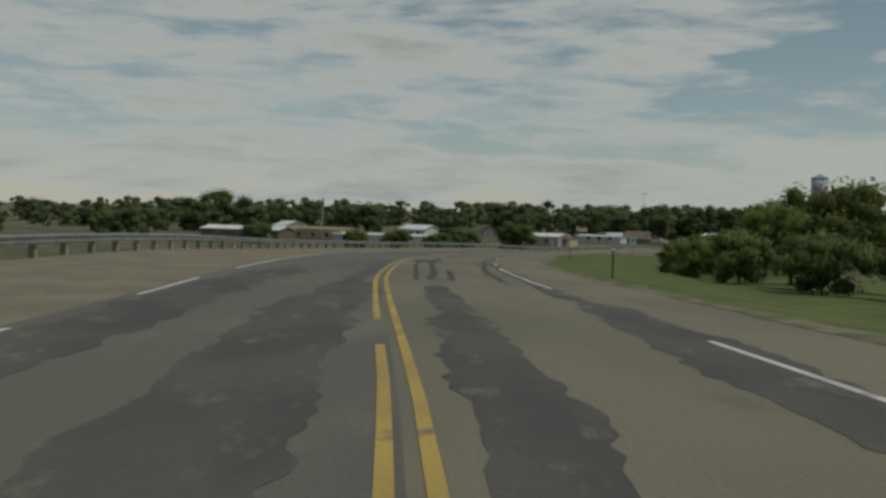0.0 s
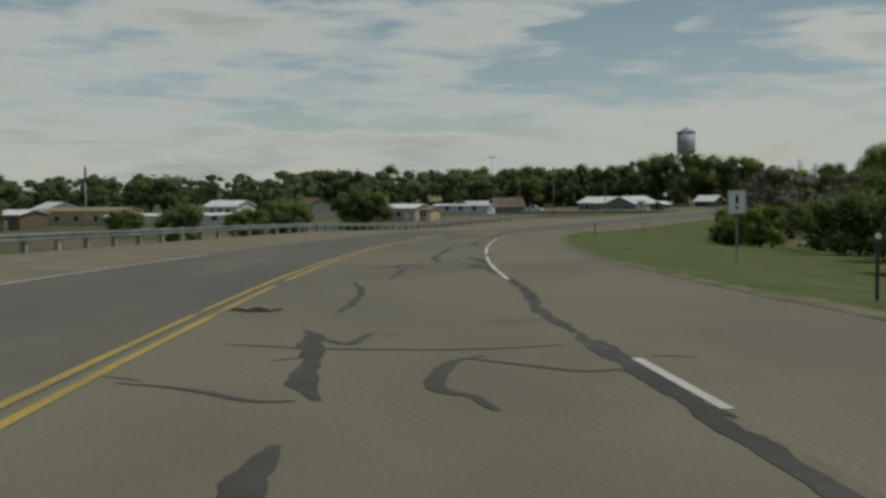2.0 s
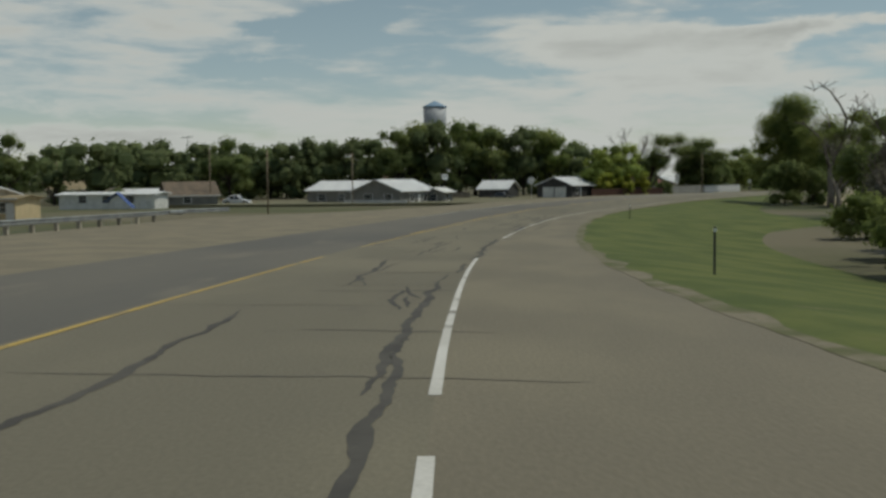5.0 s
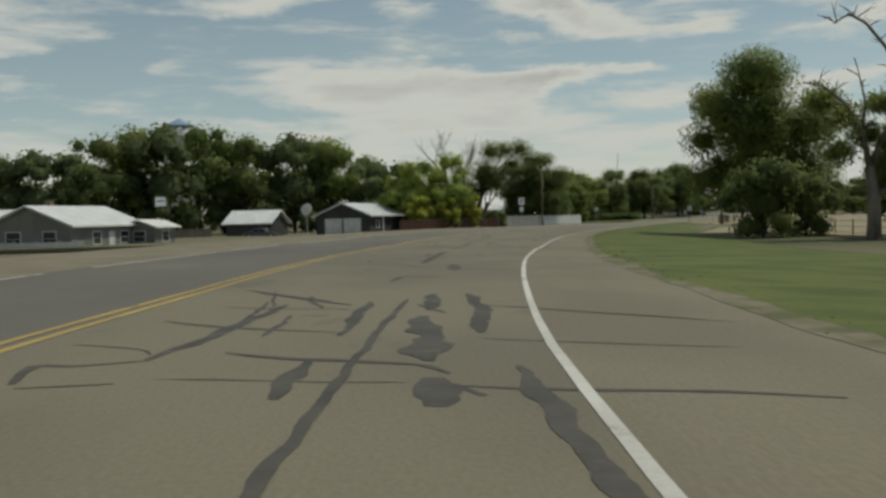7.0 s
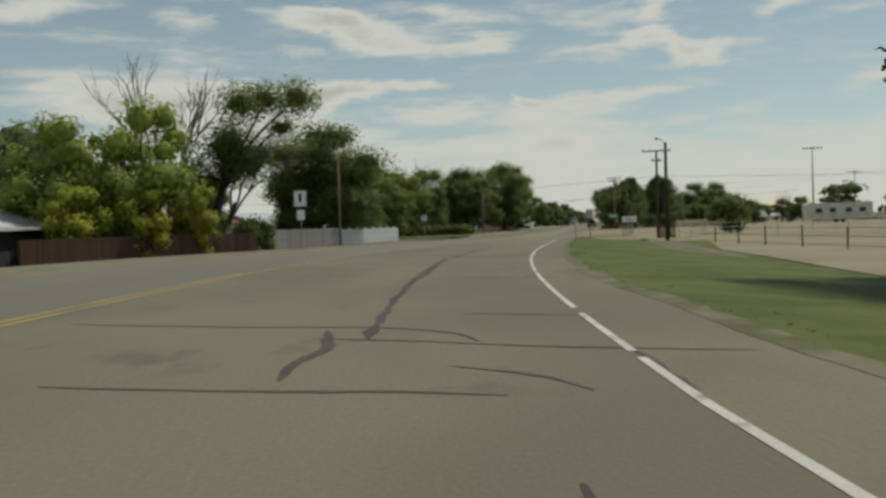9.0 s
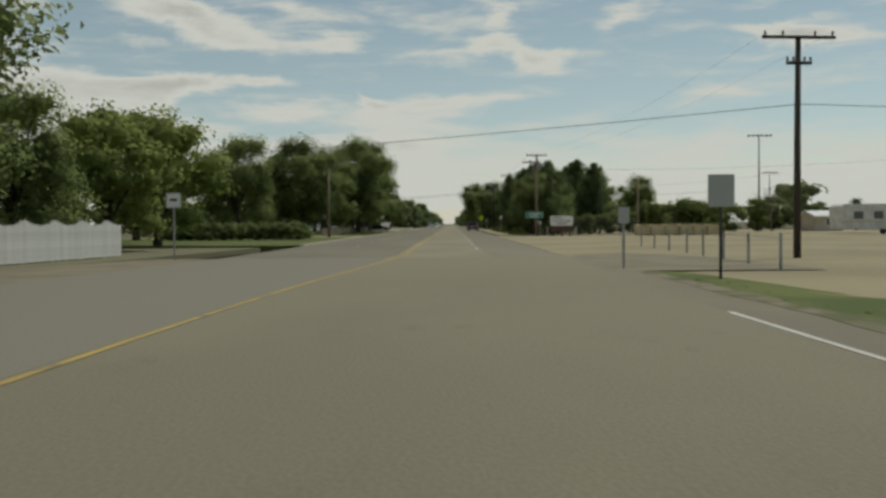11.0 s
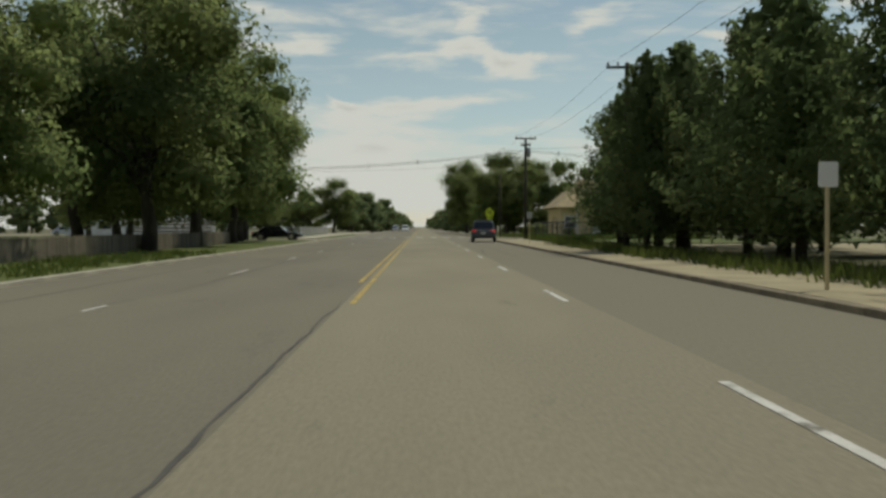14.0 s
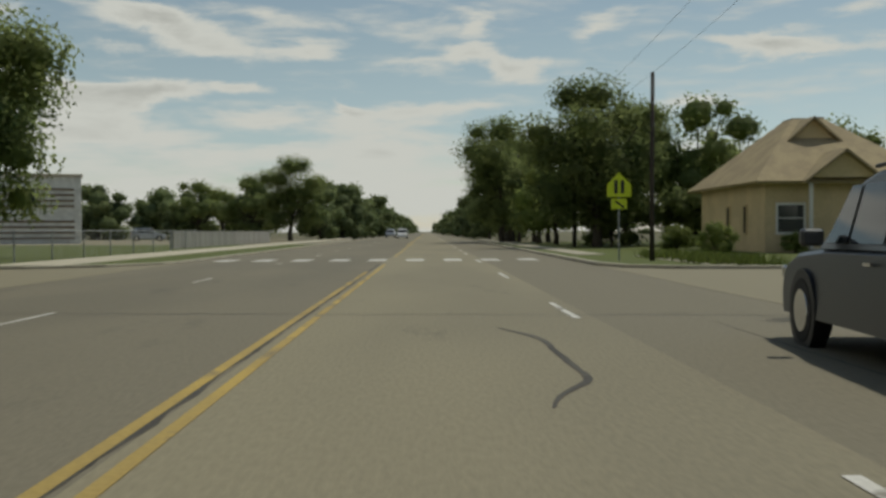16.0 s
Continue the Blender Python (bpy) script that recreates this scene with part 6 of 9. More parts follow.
dead_tree(63.6, -286.5, 0.2, 10.2, 30, "bleached dead tree standing over the thicket")
dead_tree(60.5, -280.0, -0.5, 8.6, 140, "grey leafless tree among green shrubs")
dead_tree(56.0, -273.5, -0.6, 9.0, 230, "bleached dead tree standing over the thicket")
dead_tree(66.0, -290.5, -0.1, 8.8, 310, "grey leafless tree among green shrubs")
dead_tree(58.5, -283.0, -0.4, 8.0, 80, "grey leafless tree among green shrubs")
old = Shape()
old.tube([(0, 0, -0.6), (0.1, 0, 2.2), (-0.15, 0, 5.2)], [0.55, 0.42, 0.34], 10)
BOUGHS = [[(-0.15, 0, 5.0), (0.7, 0.2, 7.0), (1.4, 0.1, 8.6), (1.8, 0, 11.4), (0.9, 0.2, 13.2), (-0.3, 0.3, 14.9), (-1.4, 0.2, 15.6), (-2.3, 0.1, 15.0)],
         [(-0.15, 0, 5.0), (-0.6, -0.3, 7.4), (-1.6, -0.5, 9.4), (-3.2, -0.4, 10.8), (-4.2, -0.6, 11.0)],
         [(0.1, 0, 3.0), (1.5, 0.4, 4.0), (3.1, 0.5, 4.9), (4.4, 0.3, 6.6)],
         [(1.4, 0.1, 8.4), (2.4, -0.4, 10.6), (3.3, -0.6, 12.8), (3.0, -0.4, 14.2)],
         [(-0.6, -0.3, 7.2), (-0.4, 1.2, 9.8), (-0.9, 1.6, 12.4)],
         [(1.8, 0, 11.2), (3.1, 0.8, 12.2), (4.6, 1.1, 12.4)]]
rnd = random.Random(66)
for way in BOUGHS:
    way = [Vector(p) for p in way]
    big = 0.24 if way[0].z > 4.5 and way[0].z < 6 else 0.15
    old.tube(way, [big * (1 - 0.82 * k / (len(way) - 1)) for k in range(len(way))], 7)
    for k in range(1, len(way)):
        for _ in range(4):
            p = way[k - 1].lerp(way[k], rnd.random())
            d = Vector((rnd.uniform(-1, 1), rnd.uniform(-1, 1), rnd.uniform(-0.2, 0.9))).normalized() * rnd.uniform(0.7, 1.9)
            old.tube([p, p + d * 0.5 + Vector((0, 0, 0.12)), p + d], [0.05, 0.035, 0.012], 5)
            old.tube([p + d * 0.5, p + d * 0.8 + Vector((rnd.uniform(-0.5, 0.5), rnd.uniform(-0.5, 0.5), rnd.uniform(0, 0.5)))], [0.025, 0.01], 4)
old_tree = thing("tree", pose(32.2, -188, -0.6), "large half-dead tree with bare crooked limbs and sparse leaves", "tree")
part("trunk", old, M["dead"], old_tree, smooth=True)
rnd = np.random.RandomState(67)
CLUMPS = [((-1.9, -0.3, 8.6), 1.3), ((-0.4, 0.6, 7.4), 1.2), ((1.6, 0.4, 6.6), 1.2), ((3.2, 0.4, 6.4), 1.3), ((2.6, -0.3, 9.4), 1.3), ((3.4, 0.2, 11.4), 1.2), ((-2.2, -0.4, 6.2), 1.2), ((0.6, 0.4, 9.4), 1.0), ((4.2, 0.5, 9.0), 1.2), ((-3.3, -0.4, 9.8), 0.9), ((5.2, 0.4, 7.4), 1.4), ((5.0, 0.2, 10.2), 1.3), ((1.0, 0.3, 5.2), 1.0)]
sprays = np.concatenate([np.array(c) + rnd.normal(0, 1, (1150, 3)) * w * np.array([0.5, 0.5, 0.36]) for c, w in CLUMPS])
part("crown", leaf_mesh("old_crown", cards(sprays, rnd.normal(0, 0.5, sprays.shape) + np.array([0.2, 0.2, 0.6]), 0.26, rnd), M["leaf"]), None, old_tree)
dead_tree(39.0, -214.0, -0.6, 10.5, 75, "grey dead tree with broken limbs")

# the great cottonwood and its neighbours
tree("giant", 23.8, -171.5, -0.6, 15.3, 20, 0.94)
tree("thicket", 24.6, -181.0, -0.5, 6.2, 10, 0.72)
tree("thicket", 27.6, -178.0, -0.5, 5.2, 130, 0.75)
tree("ash", 34.5, -184.0, -0.6, 7.5, 10, 1.0)
tree("elm", 45, -222, -0.4, 9.5, 250, 1.1)
tree("grey_tree", 51, -240, -0.4, 9.0, 300, 1.1)
tree("grey_tree", 57, -262, -0.3, 8.6, 20, 1.0)
tree("grey_tree", 60.5, -276, -0.3, 9.2, 120, 1.0)
tree("grey_tree", 65.5, -284, -0.2, 9.4, 220, 1.0)
tree("shrub", 55.5, -270, -0.4, 3.2, 40, 1.2)
tree("shrub", 58.0, -279, -0.4, 3.4, 140, 1.2)
tree("thicket", 62.5, -288, -0.3, 4.4, 240, 1.0)
tree("shrub", 50, -254, -0.4, 3.0, 340, 1.2)

# ---- guardrail ----
rail = thing("guardrail", Matrix(), "galvanised W-beam guardrail on timber posts along the bank", "guardrail")
post_mesh = Shape().box(0, 0, -0.25, 0.22, 0.22, 1.0, 0.012).mesh("rail_post")
post_mesh.materials.append(M["rail_post"])
RAIL = lambda s: LEFT_EDGE(s) + 0.45
s = -20.0
while s < 254:
    p = spot(s, RAIL(s) - 0.14)
    ob = new("post", post_mesh)
    ob.parent = rail
    ob.matrix_basis = pose(p.x, p.y, p.z, 0, 0, turn(s))
    s += 2.86
PROFILE = [(0.0, 0.44), (0.055, 0.47), (0.055, 0.53), (0.0, 0.57), (0.0, 0.61), (0.055, 0.65), (0.055, 0.71), (0.0, 0.745)]
s = -20.4
while s < 254:
    beam = Shape()
    n, rows = 4, []
    for i in range(n + 1):
        q = s + 7.62 * i / n
        rows += [spot(q, RAIL(q) + o, z) for o, z in PROFILE] + [spot(q, RAIL(q) + o - 0.012, z) for o, z in PROFILE[::-1]]
    w = len(PROFILE) * 2
    beam.put(rows, [(i * w + k, i * w + (k + 1) % w, i * w + w + (k + 1) % w, i * w + w + k) for i in range(n) for k in range(w)])
    part("beam", beam, M["galv"], rail)
    s += 7.62
p, q = spot(254, RAIL(254)), spot(256.2, RAIL(256) + 0.1)
part("end_terminal", Shape().tube([p + Vector((0, 0, 0.6)), q + Vector((0, 0, 0.55))], [0.16, 0.2], 10), M["galv"], rail, "flared end of the guardrail")


# ---- posts, poles and signs ----
def delineator(s, lat):
    p = spot(s, lat)
    ob = thing("delineator_post", pose(p.x, p.y, p.z - 0.35, 0, 0, turn(s)), "thin dark steel delineator post in roadside grass", "marker post", "delineators")
    part("post", Shape().prism([(-0.03, 0), (0.03, 0), (0.03, 1.42), (-0.03, 1.42)], -0.008, 0.012), M["dark_trim"], ob)
    part("reflector", Shape().tube([(0, -0.012, 1.34), (0, -0.03, 1.34)], 0.05, 12), M["sign_white"], ob, "small pale round reflector")


for s, lat in ((35, 6.2), (93, 7.0), (152, 5.9), (211, 6.6), (268, 6.5)):
    delineator(s, lat)


def bars(w, rows, parent, mat, y=-0.012):
    """Dark bars standing for lines of writing: (height of the middle, length, thickness)."""
    for z, ln, th in rows:
        part("writing", Shape().box(0, y, z - th / 2, ln, 0.006, th), mat, parent)


def words(text, size, x, z, parent, mat, y=-0.014):
    """Raised lettering facing the road users (towards -y of its sign)."""
    cu = bpy.data.curves.new("lettering", "FONT")
    cu.body, cu.size, cu.align_x, cu.align_y, cu.extrude = text, size, "CENTER", "CENTER", 0.003
    tmp = bpy.data.objects.new("lettering", cu)
    me = bpy.data.meshes.new_from_object(tmp)
    bpy.data.objects.remove(tmp)
    me.materials.append(mat)
    ob = new("lettering", me)
    ob.parent = parent
    ob.matrix_basis = pose(x, y, z, 90, 0, 0)
    return ob


def sign(x, y, z, facing, w, h, top, label, name="road_sign", face=None, post=None, lines=(), double=False, group=""):
    """A sheet sign on a post; facing: the heading of those who read it, degrees left of +y."""
    ob = thing(name, pose(x, y, z, 0, 0, facing), label, "sign", group)
    part("post", Shape().box(0, 0.045, -0.3, 0.07, 0.06, top + 0.3, 0.008), post or M["galv"], ob)
    board = Shape().prism([(-w / 2 + 0.03, top - h), (w / 2 - 0.03, top - h), (w / 2, top - h + 0.03), (w / 2, top - 0.03), (w / 2 - 0.03, top), (-w / 2 + 0.03, top), (-w / 2, top - 0.03), (-w / 2, top - h + 0.03)], -0.008, 0.008)
    panel = part("panel", board, face or M["sign_white"], ob)
    for row in lines:
        bars(w, [row], panel, M["black"])
    if face is None:
        e = Shape()
        for zz in (top - h + 0.025, top - 0.04):
            e.box(0, -0.011, zz, w - 0.07, 0.004, 0.015)
        for xx in (-w / 2 + 0.035, w / 2 - 0.035):
            e.box(xx, -0.011, top - h + 0.04, 0.015, 0.004, h - 0.08)
        part("border", e, M["black"], panel)
    return ob


speed = sign(63.6, -308.4, 1.25, turn(197), 0.92, 1.12, 4.1, "white rectangular speed limit sign reading 35", lines=((3.83, 0.5, 0.10), (3.64, 0.5, 0.10)))
words("35", 0.62, 0, 3.28, [c for c in speed.children if c.name.startswith("panel")][0], M["black"])
sign(112.2, -362.0, 3.9, turn(120), 0.78, 1.02, 3.15, "white roadside notice sign on a steel post", lines=((2.75, 0.12, 0.38), (2.4, 0.12, 0.12)))
two = sign(-8.6, -135.2, 0.0, turn(352), 0.80, 1.0, 4.1, "white route sign with a small plate below it", lines=((3.65, 0.16, 0.55),))
part("plate", Shape().box(0, 0, 2.25, 0.5, 0.016, 0.62, 0.004), M["sign_white"], two, "small white plate")
sign(9.05, -105.6, 0.0, turn(400), 0.66, 0.80, 2.6, "grey road sign on a dark post beside the lot", face=M["sign_back"], post=M["dark_trim"], lines=())
sign(7.6, -100.0, 0.0, turn(400), 0.34, 0.5, 1.9, "small pale plate on a thin post", face=M["sign_back"])
sign(-9.0, -89.0, 0.0, 0, 0.62, 0.62, 2.8, "small white square sign on a thin post", lines=((2.5, 0.3, 0.1),))
sign(8.75, -0.9, 0.0, 0, 0.36, 0.46, 2.42, "small pale parking sign on a yellowish post", face=M["sign_white"], post=M["tank"])
sign(8.7, 49.2, 0.0, 0, 0.34, 0.46, 2.25, "small grey sign on a thin yellowish post", face=M["sign_back"], post=M["tank"])
sign(-33.5, -178.0, -0.35, 20, 1.1, 0.95, 4.9, "white board sign on a dark wooden post by the house", post=M["dark_wood"], lines=((4.5, 0.7, 0.1),))
sign(-20.9, -131.5, 0.0, 10, 0.16, 0.62, 2.35, "narrow white marker on a thin post at the fence", face=M["sign_white"])
sign(-15.2, 10.5, 0.0, 0, 0.5, 0.6, 2.9, "sign back on a wooden post by the lawn", face=M["sign_back"], post=M["pole_wood"])

# school crossing sign: plain pentagon with dark shapes, a plate below
school = thing("school_sign", pose(9.1, 94.9, 0, 0, 0, 0), "fluorescent yellow-green school crossing sign with a plate", "sign")
part("post", Shape().box(0, 0.05, -0.2, 0.06, 0.05, 3.3, 0.006), M["galv"], school)
pent = part("panel", Shape().prism([(-0.46, 2.48), (0.46, 2.48), (0.46, 2.96), (0, 3.42), (-0.46, 2.96)], -0.01, 0.01), M["sign_lime"], school)
part("symbol", Shape().box(-0.12, -0.014, 2.62, 0.13, 0.006, 0.5, 0.002).box(0.13, -0.014, 2.62, 0.13, 0.006, 0.5, 0.002), M["black"], pent, "two plain dark bars")
plate = part("plate", Shape().prism([(-0.30, 2.02), (0.30, 2.02), (0.30, 2.42), (-0.30, 2.42)], -0.01, 0.01), M["sign_lime"], school)
part("arrow", Shape().put([(-0.18, -0.014, 2.30), (-0.12, -0.014, 2.36), (0.14, -0.014, 2.14), (0.18, -0.014, 2.22), (0.2, -0.014, 2.06), (0.05, -0.014, 2.08), (0.09, -0.014, 2.12)], [(0, 1, 2, 6), (2, 3, 4, 5, 6)]), M["black"], plate)


def utility_pole(x, y, top, label, wood="pole_wood", arms=((0.35, 2.4),), spin=0.0, can=False, lamp=None, r=0.15, z=0.0):
    """A timber pole with cross-arms (metres under the top, length)."""
    ob = thing("utility_pole", pose(x, y, z, 0, 0, spin), label, "utility pole")
    part("pole", Shape().tube([(0, 0, -0.5), (0, 0, top * 0.5), (0.03, 0, top)], [r, r * 0.85, r * 0.68], 12), M[wood], ob, smooth=True)
    for down, ln in arms:
        arm = part("cross_arm", Shape().box(0, -0.14, top - down, ln, 0.10, 0.12, 0.01), M[wood], ob)
        for k in (-0.46, -0.22, 0.22, 0.46):
            part("insulator", Shape().tube([(k * ln, -0.14, top - down + 0.12), (k * ln, -0.14, top - down + 0.20), (k * ln, -0.14, top - down + 0.30)], [0.03, 0.06, 0.035], 8), M["ceramic"], arm)
    if can:
        part("transformer", Shape().tube([(0.30, 0.05, top - 1.75), (0.30, 0.05, top - 1.7), (0.30, 0.05, top - 0.95), (0.30, 0.05, top - 0.88)], [0.18, 0.21, 0.21, 0.14], 14), M["galv"], ob, "grey can-shaped transformer", smooth=True)
    if lamp:
        dx, dy, dz = lamp
        arm = part("lamp_arm", Shape().tube([(0, 0, top - 0.25), (dx * 0.4, dy * 0.4, top - 0.25 + dz * 0.75), (dx, dy, top - 0.25 + dz)], 0.03, 7), M["galv"], ob)
        part("lamp_head", Shape().tube([(dx * 0.92, dy * 0.92, top - 0.26 + dz), (dx * 1.08, dy * 1.08, top - 0.30 + dz), (dx * 1.3, dy * 1.3, top - 0.34 + dz)], [0.06, 0.13, 0.08], 10), M["galv"], arm, "cobra-head street lamp", smooth=True)
    return ob


utility_pole(15.7, -91.5, 8.5, "dark utility pole with a wide cross-arm in the lot", "dark_wood", ((0.12, 2.9), (1.1, 1.0)), 6)
utility_pole(15.1, -118.6, 7.3, "leaning dark pole carrying a yard light", "dark_wood", (), 0, lamp=(-0.55, 0.1, 0.62))
utility_pole(11.9, -17.5, 9.05, "brown utility pole with cross-arm and transformer", "pole_wood", ((0.2, 2.3),), 0, can=True)
utility_pole(11.9, -9.0, 8.9, "dark utility pole rising behind the trees", "dark_wood", ((0.3, 1.9),))
utility_pole(11.3, 29.7, 9.1, "dark utility pole beside the conifers", "dark_wood", ((0.3, 2.0),))
corner_pole = utility_pole(10.9, 73.2, 9.3, "tall dark utility pole with crossing wires and a street lamp", "dark_wood", ((0.15, 1.9), (0.75, 0.9)), 8, can=True)
lamp_arm = part("lamp_arm", Shape().tube([(0, 0, 7.35), (-0.5, -0.1, 7.5), (-1.1, -0.25, 7.5)], 0.03, 7), M["galv"], corner_pole)
part("lamp_head", Shape().tube([(-1.0, -0.23, 7.5), (-1.2, -0.28, 7.47), (-1.55, -0.36, 7.42)], [0.06, 0.12, 0.07], 10), M["galv"], lamp_arm, "cobra-head street lamp", smooth=True)
utility_pole(10.2, 94.2, 7.1, "thin dark pole beside the school sign", "dark_wood", (), r=0.1)
utility_pole(12.2, 128, 9.0, "utility pole among the street trees", "dark_wood", ((0.3, 2.0),))
utility_pole(12.2, 178, 9.0, "utility pole along the main street", "dark_wood", ((0.3, 2.0),))
utility_pole(-13.0, -109.2, 8.7, "weathered street-light pole behind the fence", "pole_wood", (), 0, lamp=(1.4, 0.2, 0.2), r=0.11)
utility_pole(-11.1, -18.4, 7.6, "brown wooden pole with a street lamp arm", "pole_wood", (), 0, lamp=(2.3, 0.9, 1.0), r=0.16)
utility_pole(23.7, -14.4, 6.3, "brown pole with a small lamp beside the lot", "pole_wood", (), 0, lamp=(-0.5, 0, 0.0), r=0.13)
utility_pole(20.8, -4.8, 6.2, "bare dark pole behind the yard", "dark_wood", (), r=0.11)
for x, y, h in ((-27, -228, 8.0), (-62, -205, 9.5), (-96, -228, 9), (-110, -200, 9), (-40, -195, 8.5), (-90, -260, 8.5)):
    utility_pole(x, y, h, "distant thin utility pole in the town", "pole_wood", (), r=0.11, z=-0.35)


def light_mast(x, y, h, label, w=4.4, lamps=6, face=0.0, z=0.0):
    ob = thing("floodlight_mast", pose(x, y, z, 0, 0, face), label, "light mast")
    part("mast", Shape().tube([(0, 0, -0.4), (0, 0, h * 0.5), (0, 0, h)], [0.22, 0.17, 0.10], 10), M["galv"], ob, smooth=True)
    bar = part("crossbar", Shape().box(0, -0.1, h - 0.35, w, 0.12, 0.12), M["galv"], ob)
    for k in range(lamps):
        u = (k / (lamps - 1) - 0.5) * (w - 0.3)
        part("floodlight", Shape().tube([(u, -0.1, h - 0.2), (u, -0.32, h - 0.26), (u, -0.5, h - 0.34)], [0.10, 0.18, 0.24], 10), M["galv"], bar)


light_mast(59.7, 59.2, 17.6, "tall sports-field floodlight mast with six lamps")
light_mast(-243, -47, 21.5, "far floodlight mast above the town trees", face=30)
light_mast(90, 150, 15, "far floodlight mast beyond the field")
mast = thing("radio_mast", pose(-75.7, 262, 0), "slender lattice radio mast far behind the trees", "mast")
lattice = Shape()
for k in range(3):
    a = k * 2.094
    lattice.tube([(math.cos(a) * 0.45, math.sin(a) * 0.45, 0), (math.cos(a) * 0.12, math.sin(a) * 0.12, 32.5)], 0.05, 5)
for k in range(26):
    a, z = k * 2.094, k * 1.22
    r1, r2 = 0.45 - 0.33 * z / 32.5, 0.45 - 0.33 * (z + 1.22) / 32.5
    lattice.tube([(math.cos(a) * r1, math.sin(a) * r1, z), (math.cos(a + 2.094) * r2, math.sin(a + 2.094) * r2, z + 1.22)], 0.025, 4)
part("lattice", lattice, M["galv"], mast)

# overhead wires


def wire(a, b, sag, r=0.018):
    a, b = Vector(a), Vector(b)
    s = Shape()
    s.tube([a.lerp(b, k / 12) - Vector((0, 0, 4 * sag * (k / 12) * (1 - k / 12))) for k in range(13)], r, 4, False)
    whole("overhead_wire", s, M["wire"], Matrix(), "thin black overhead wire between poles", "wire", "overhead wires")


for dz, dy in ((0.0, 0.0), (0.16, 0.12)):
    wire((10.9, 73.3 + dy, 8.05 + dz), (-36, 76 + dy, 8.0 + dz), 1.5, 0.016)
    wire((10.9, 73.3 + dy, 8.05 + dz), (60, 80 + dy, 7.9 + dz), 1.1, 0.012)
for x, z in ((-3.4, 6.75), (1.1, 7.05), (8.6, 7.8), (14.0, 7.8)):
    whole("wire_spacer", Shape().box(x, 73.9, z - 0.16, 0.07, 0.05, 0.5, 0.01), M["ceramic"], Matrix(), "small grey spacer on the crossing wires", "wire spacer", "wire spacers")
wire((10.9, 73.2, 7.0), (-36, 75, 7.0), 0.7, 0.008)
wire((10.9, 73.2, 6.6), (60, 78, 6.4), 0.8, 0.008)
wire((11.4, 73.2, 8.3), (52, 20, 8.5), 0.9, 0.010)
for dx in (-0.9, 0.9):
    wire((11.9 + dx, -17.5, 9.1), (11.3 + dx * 0.8, 29.7, 9.1), 0.5, 0.007)
    wire((11.3 + dx * 0.8, 29.7, 9.1), (10.9 + dx * 0.9, 73.2, 9.4), 0.5, 0.007)
    wire((10.9 + dx * 0.9, 73.2, 9.4), (12.2 + dx * 0.8, 128, 9.0), 0.6, 0.007)
    wire((15.7 + dx * 1.4, -91.5, 8.6), (11.9 + dx, -17.5, 9.1), 0.9, 0.004)
wire((15.7, -91.5, 5.9), (-60, -40, 6.4), 0.8, 0.014)
wire((15.7, -91.6, 5.9), (70, -95, 6.0), 0.7, 0.014)
wire((13.8, -14.7, 7.6), (60, -30, 8.5), 0.8, 0.010)

# ---- water tower and flagpole ----
tower = thing("water_tower", pose(-146.6, -16.1, -0.3), "grey cylindrical water tower with a pale blue cone roof on legs", "water tower")
part("tank", Shape().tube([(0, 0, 19.5), (0, 0, 20.8), (0, 0, 22.0), (0, 0, 30.0)], [1.4, 3.4, 4.15, 4.15], 28), M["tower"], tower, smooth=True)
part("roof", Shape().tube([(0, 0, 30.0), (0, 0, 30.25), (0, 0, 32.3)], [4.4, 4.4, 0.3], 28), M["tower_roof"], tower, "pale blue cone roof")
part("riser", Shape().tube([(0, 0, 0), (0, 0, 20)], 0.7, 14), M["tower"], tower)
part("walkway", Shape().tube([(0, 0, 21.9), (0, 0, 22.15)], [4.75, 4.75], 28), M["tower"], tower)
for k in range(6):
    a = k * math.pi / 3
    leg = part("leg", Shape().tube([(math.cos(a) * 5.2, math.sin(a) * 5.2, 0), (math.cos(a) * 3.9, math.sin(a) * 3.9, 22.4)], 0.22, 8), M["tower"], tower)
    b = a + math.pi / 3
    part("brace", Shape().tube([(math.cos(a) * 4.9, math.sin(a) * 4.9, 5), (math.cos(b) * 4.3, math.sin(b) * 4.3, 15)], 0.05, 5), M["tower"], leg)
flagpole = thing("flagpole", pose(-72.3, -320.8, -0.3), "tall white flagpole with a flag hanging limp", "flagpole")
part("pole", Shape().tube([(0, 0, 0), (0, 0, 7), (0, 0, 13.2)], [0.12, 0.10, 0.06], 10), M["trim"], flagpole, smooth=True)
cloth = Shape()
cloth.tube([(0.05, 0, 13.0), (0.25, 0.05, 12.2), (0.28, 0, 11.0), (0.2, 0.05, 9.9)], [0.05, 0.22, 0.26, 0.12], 9)
part("flag", cloth, M["flag"], flagpole, "limp folded flag", smooth=True)


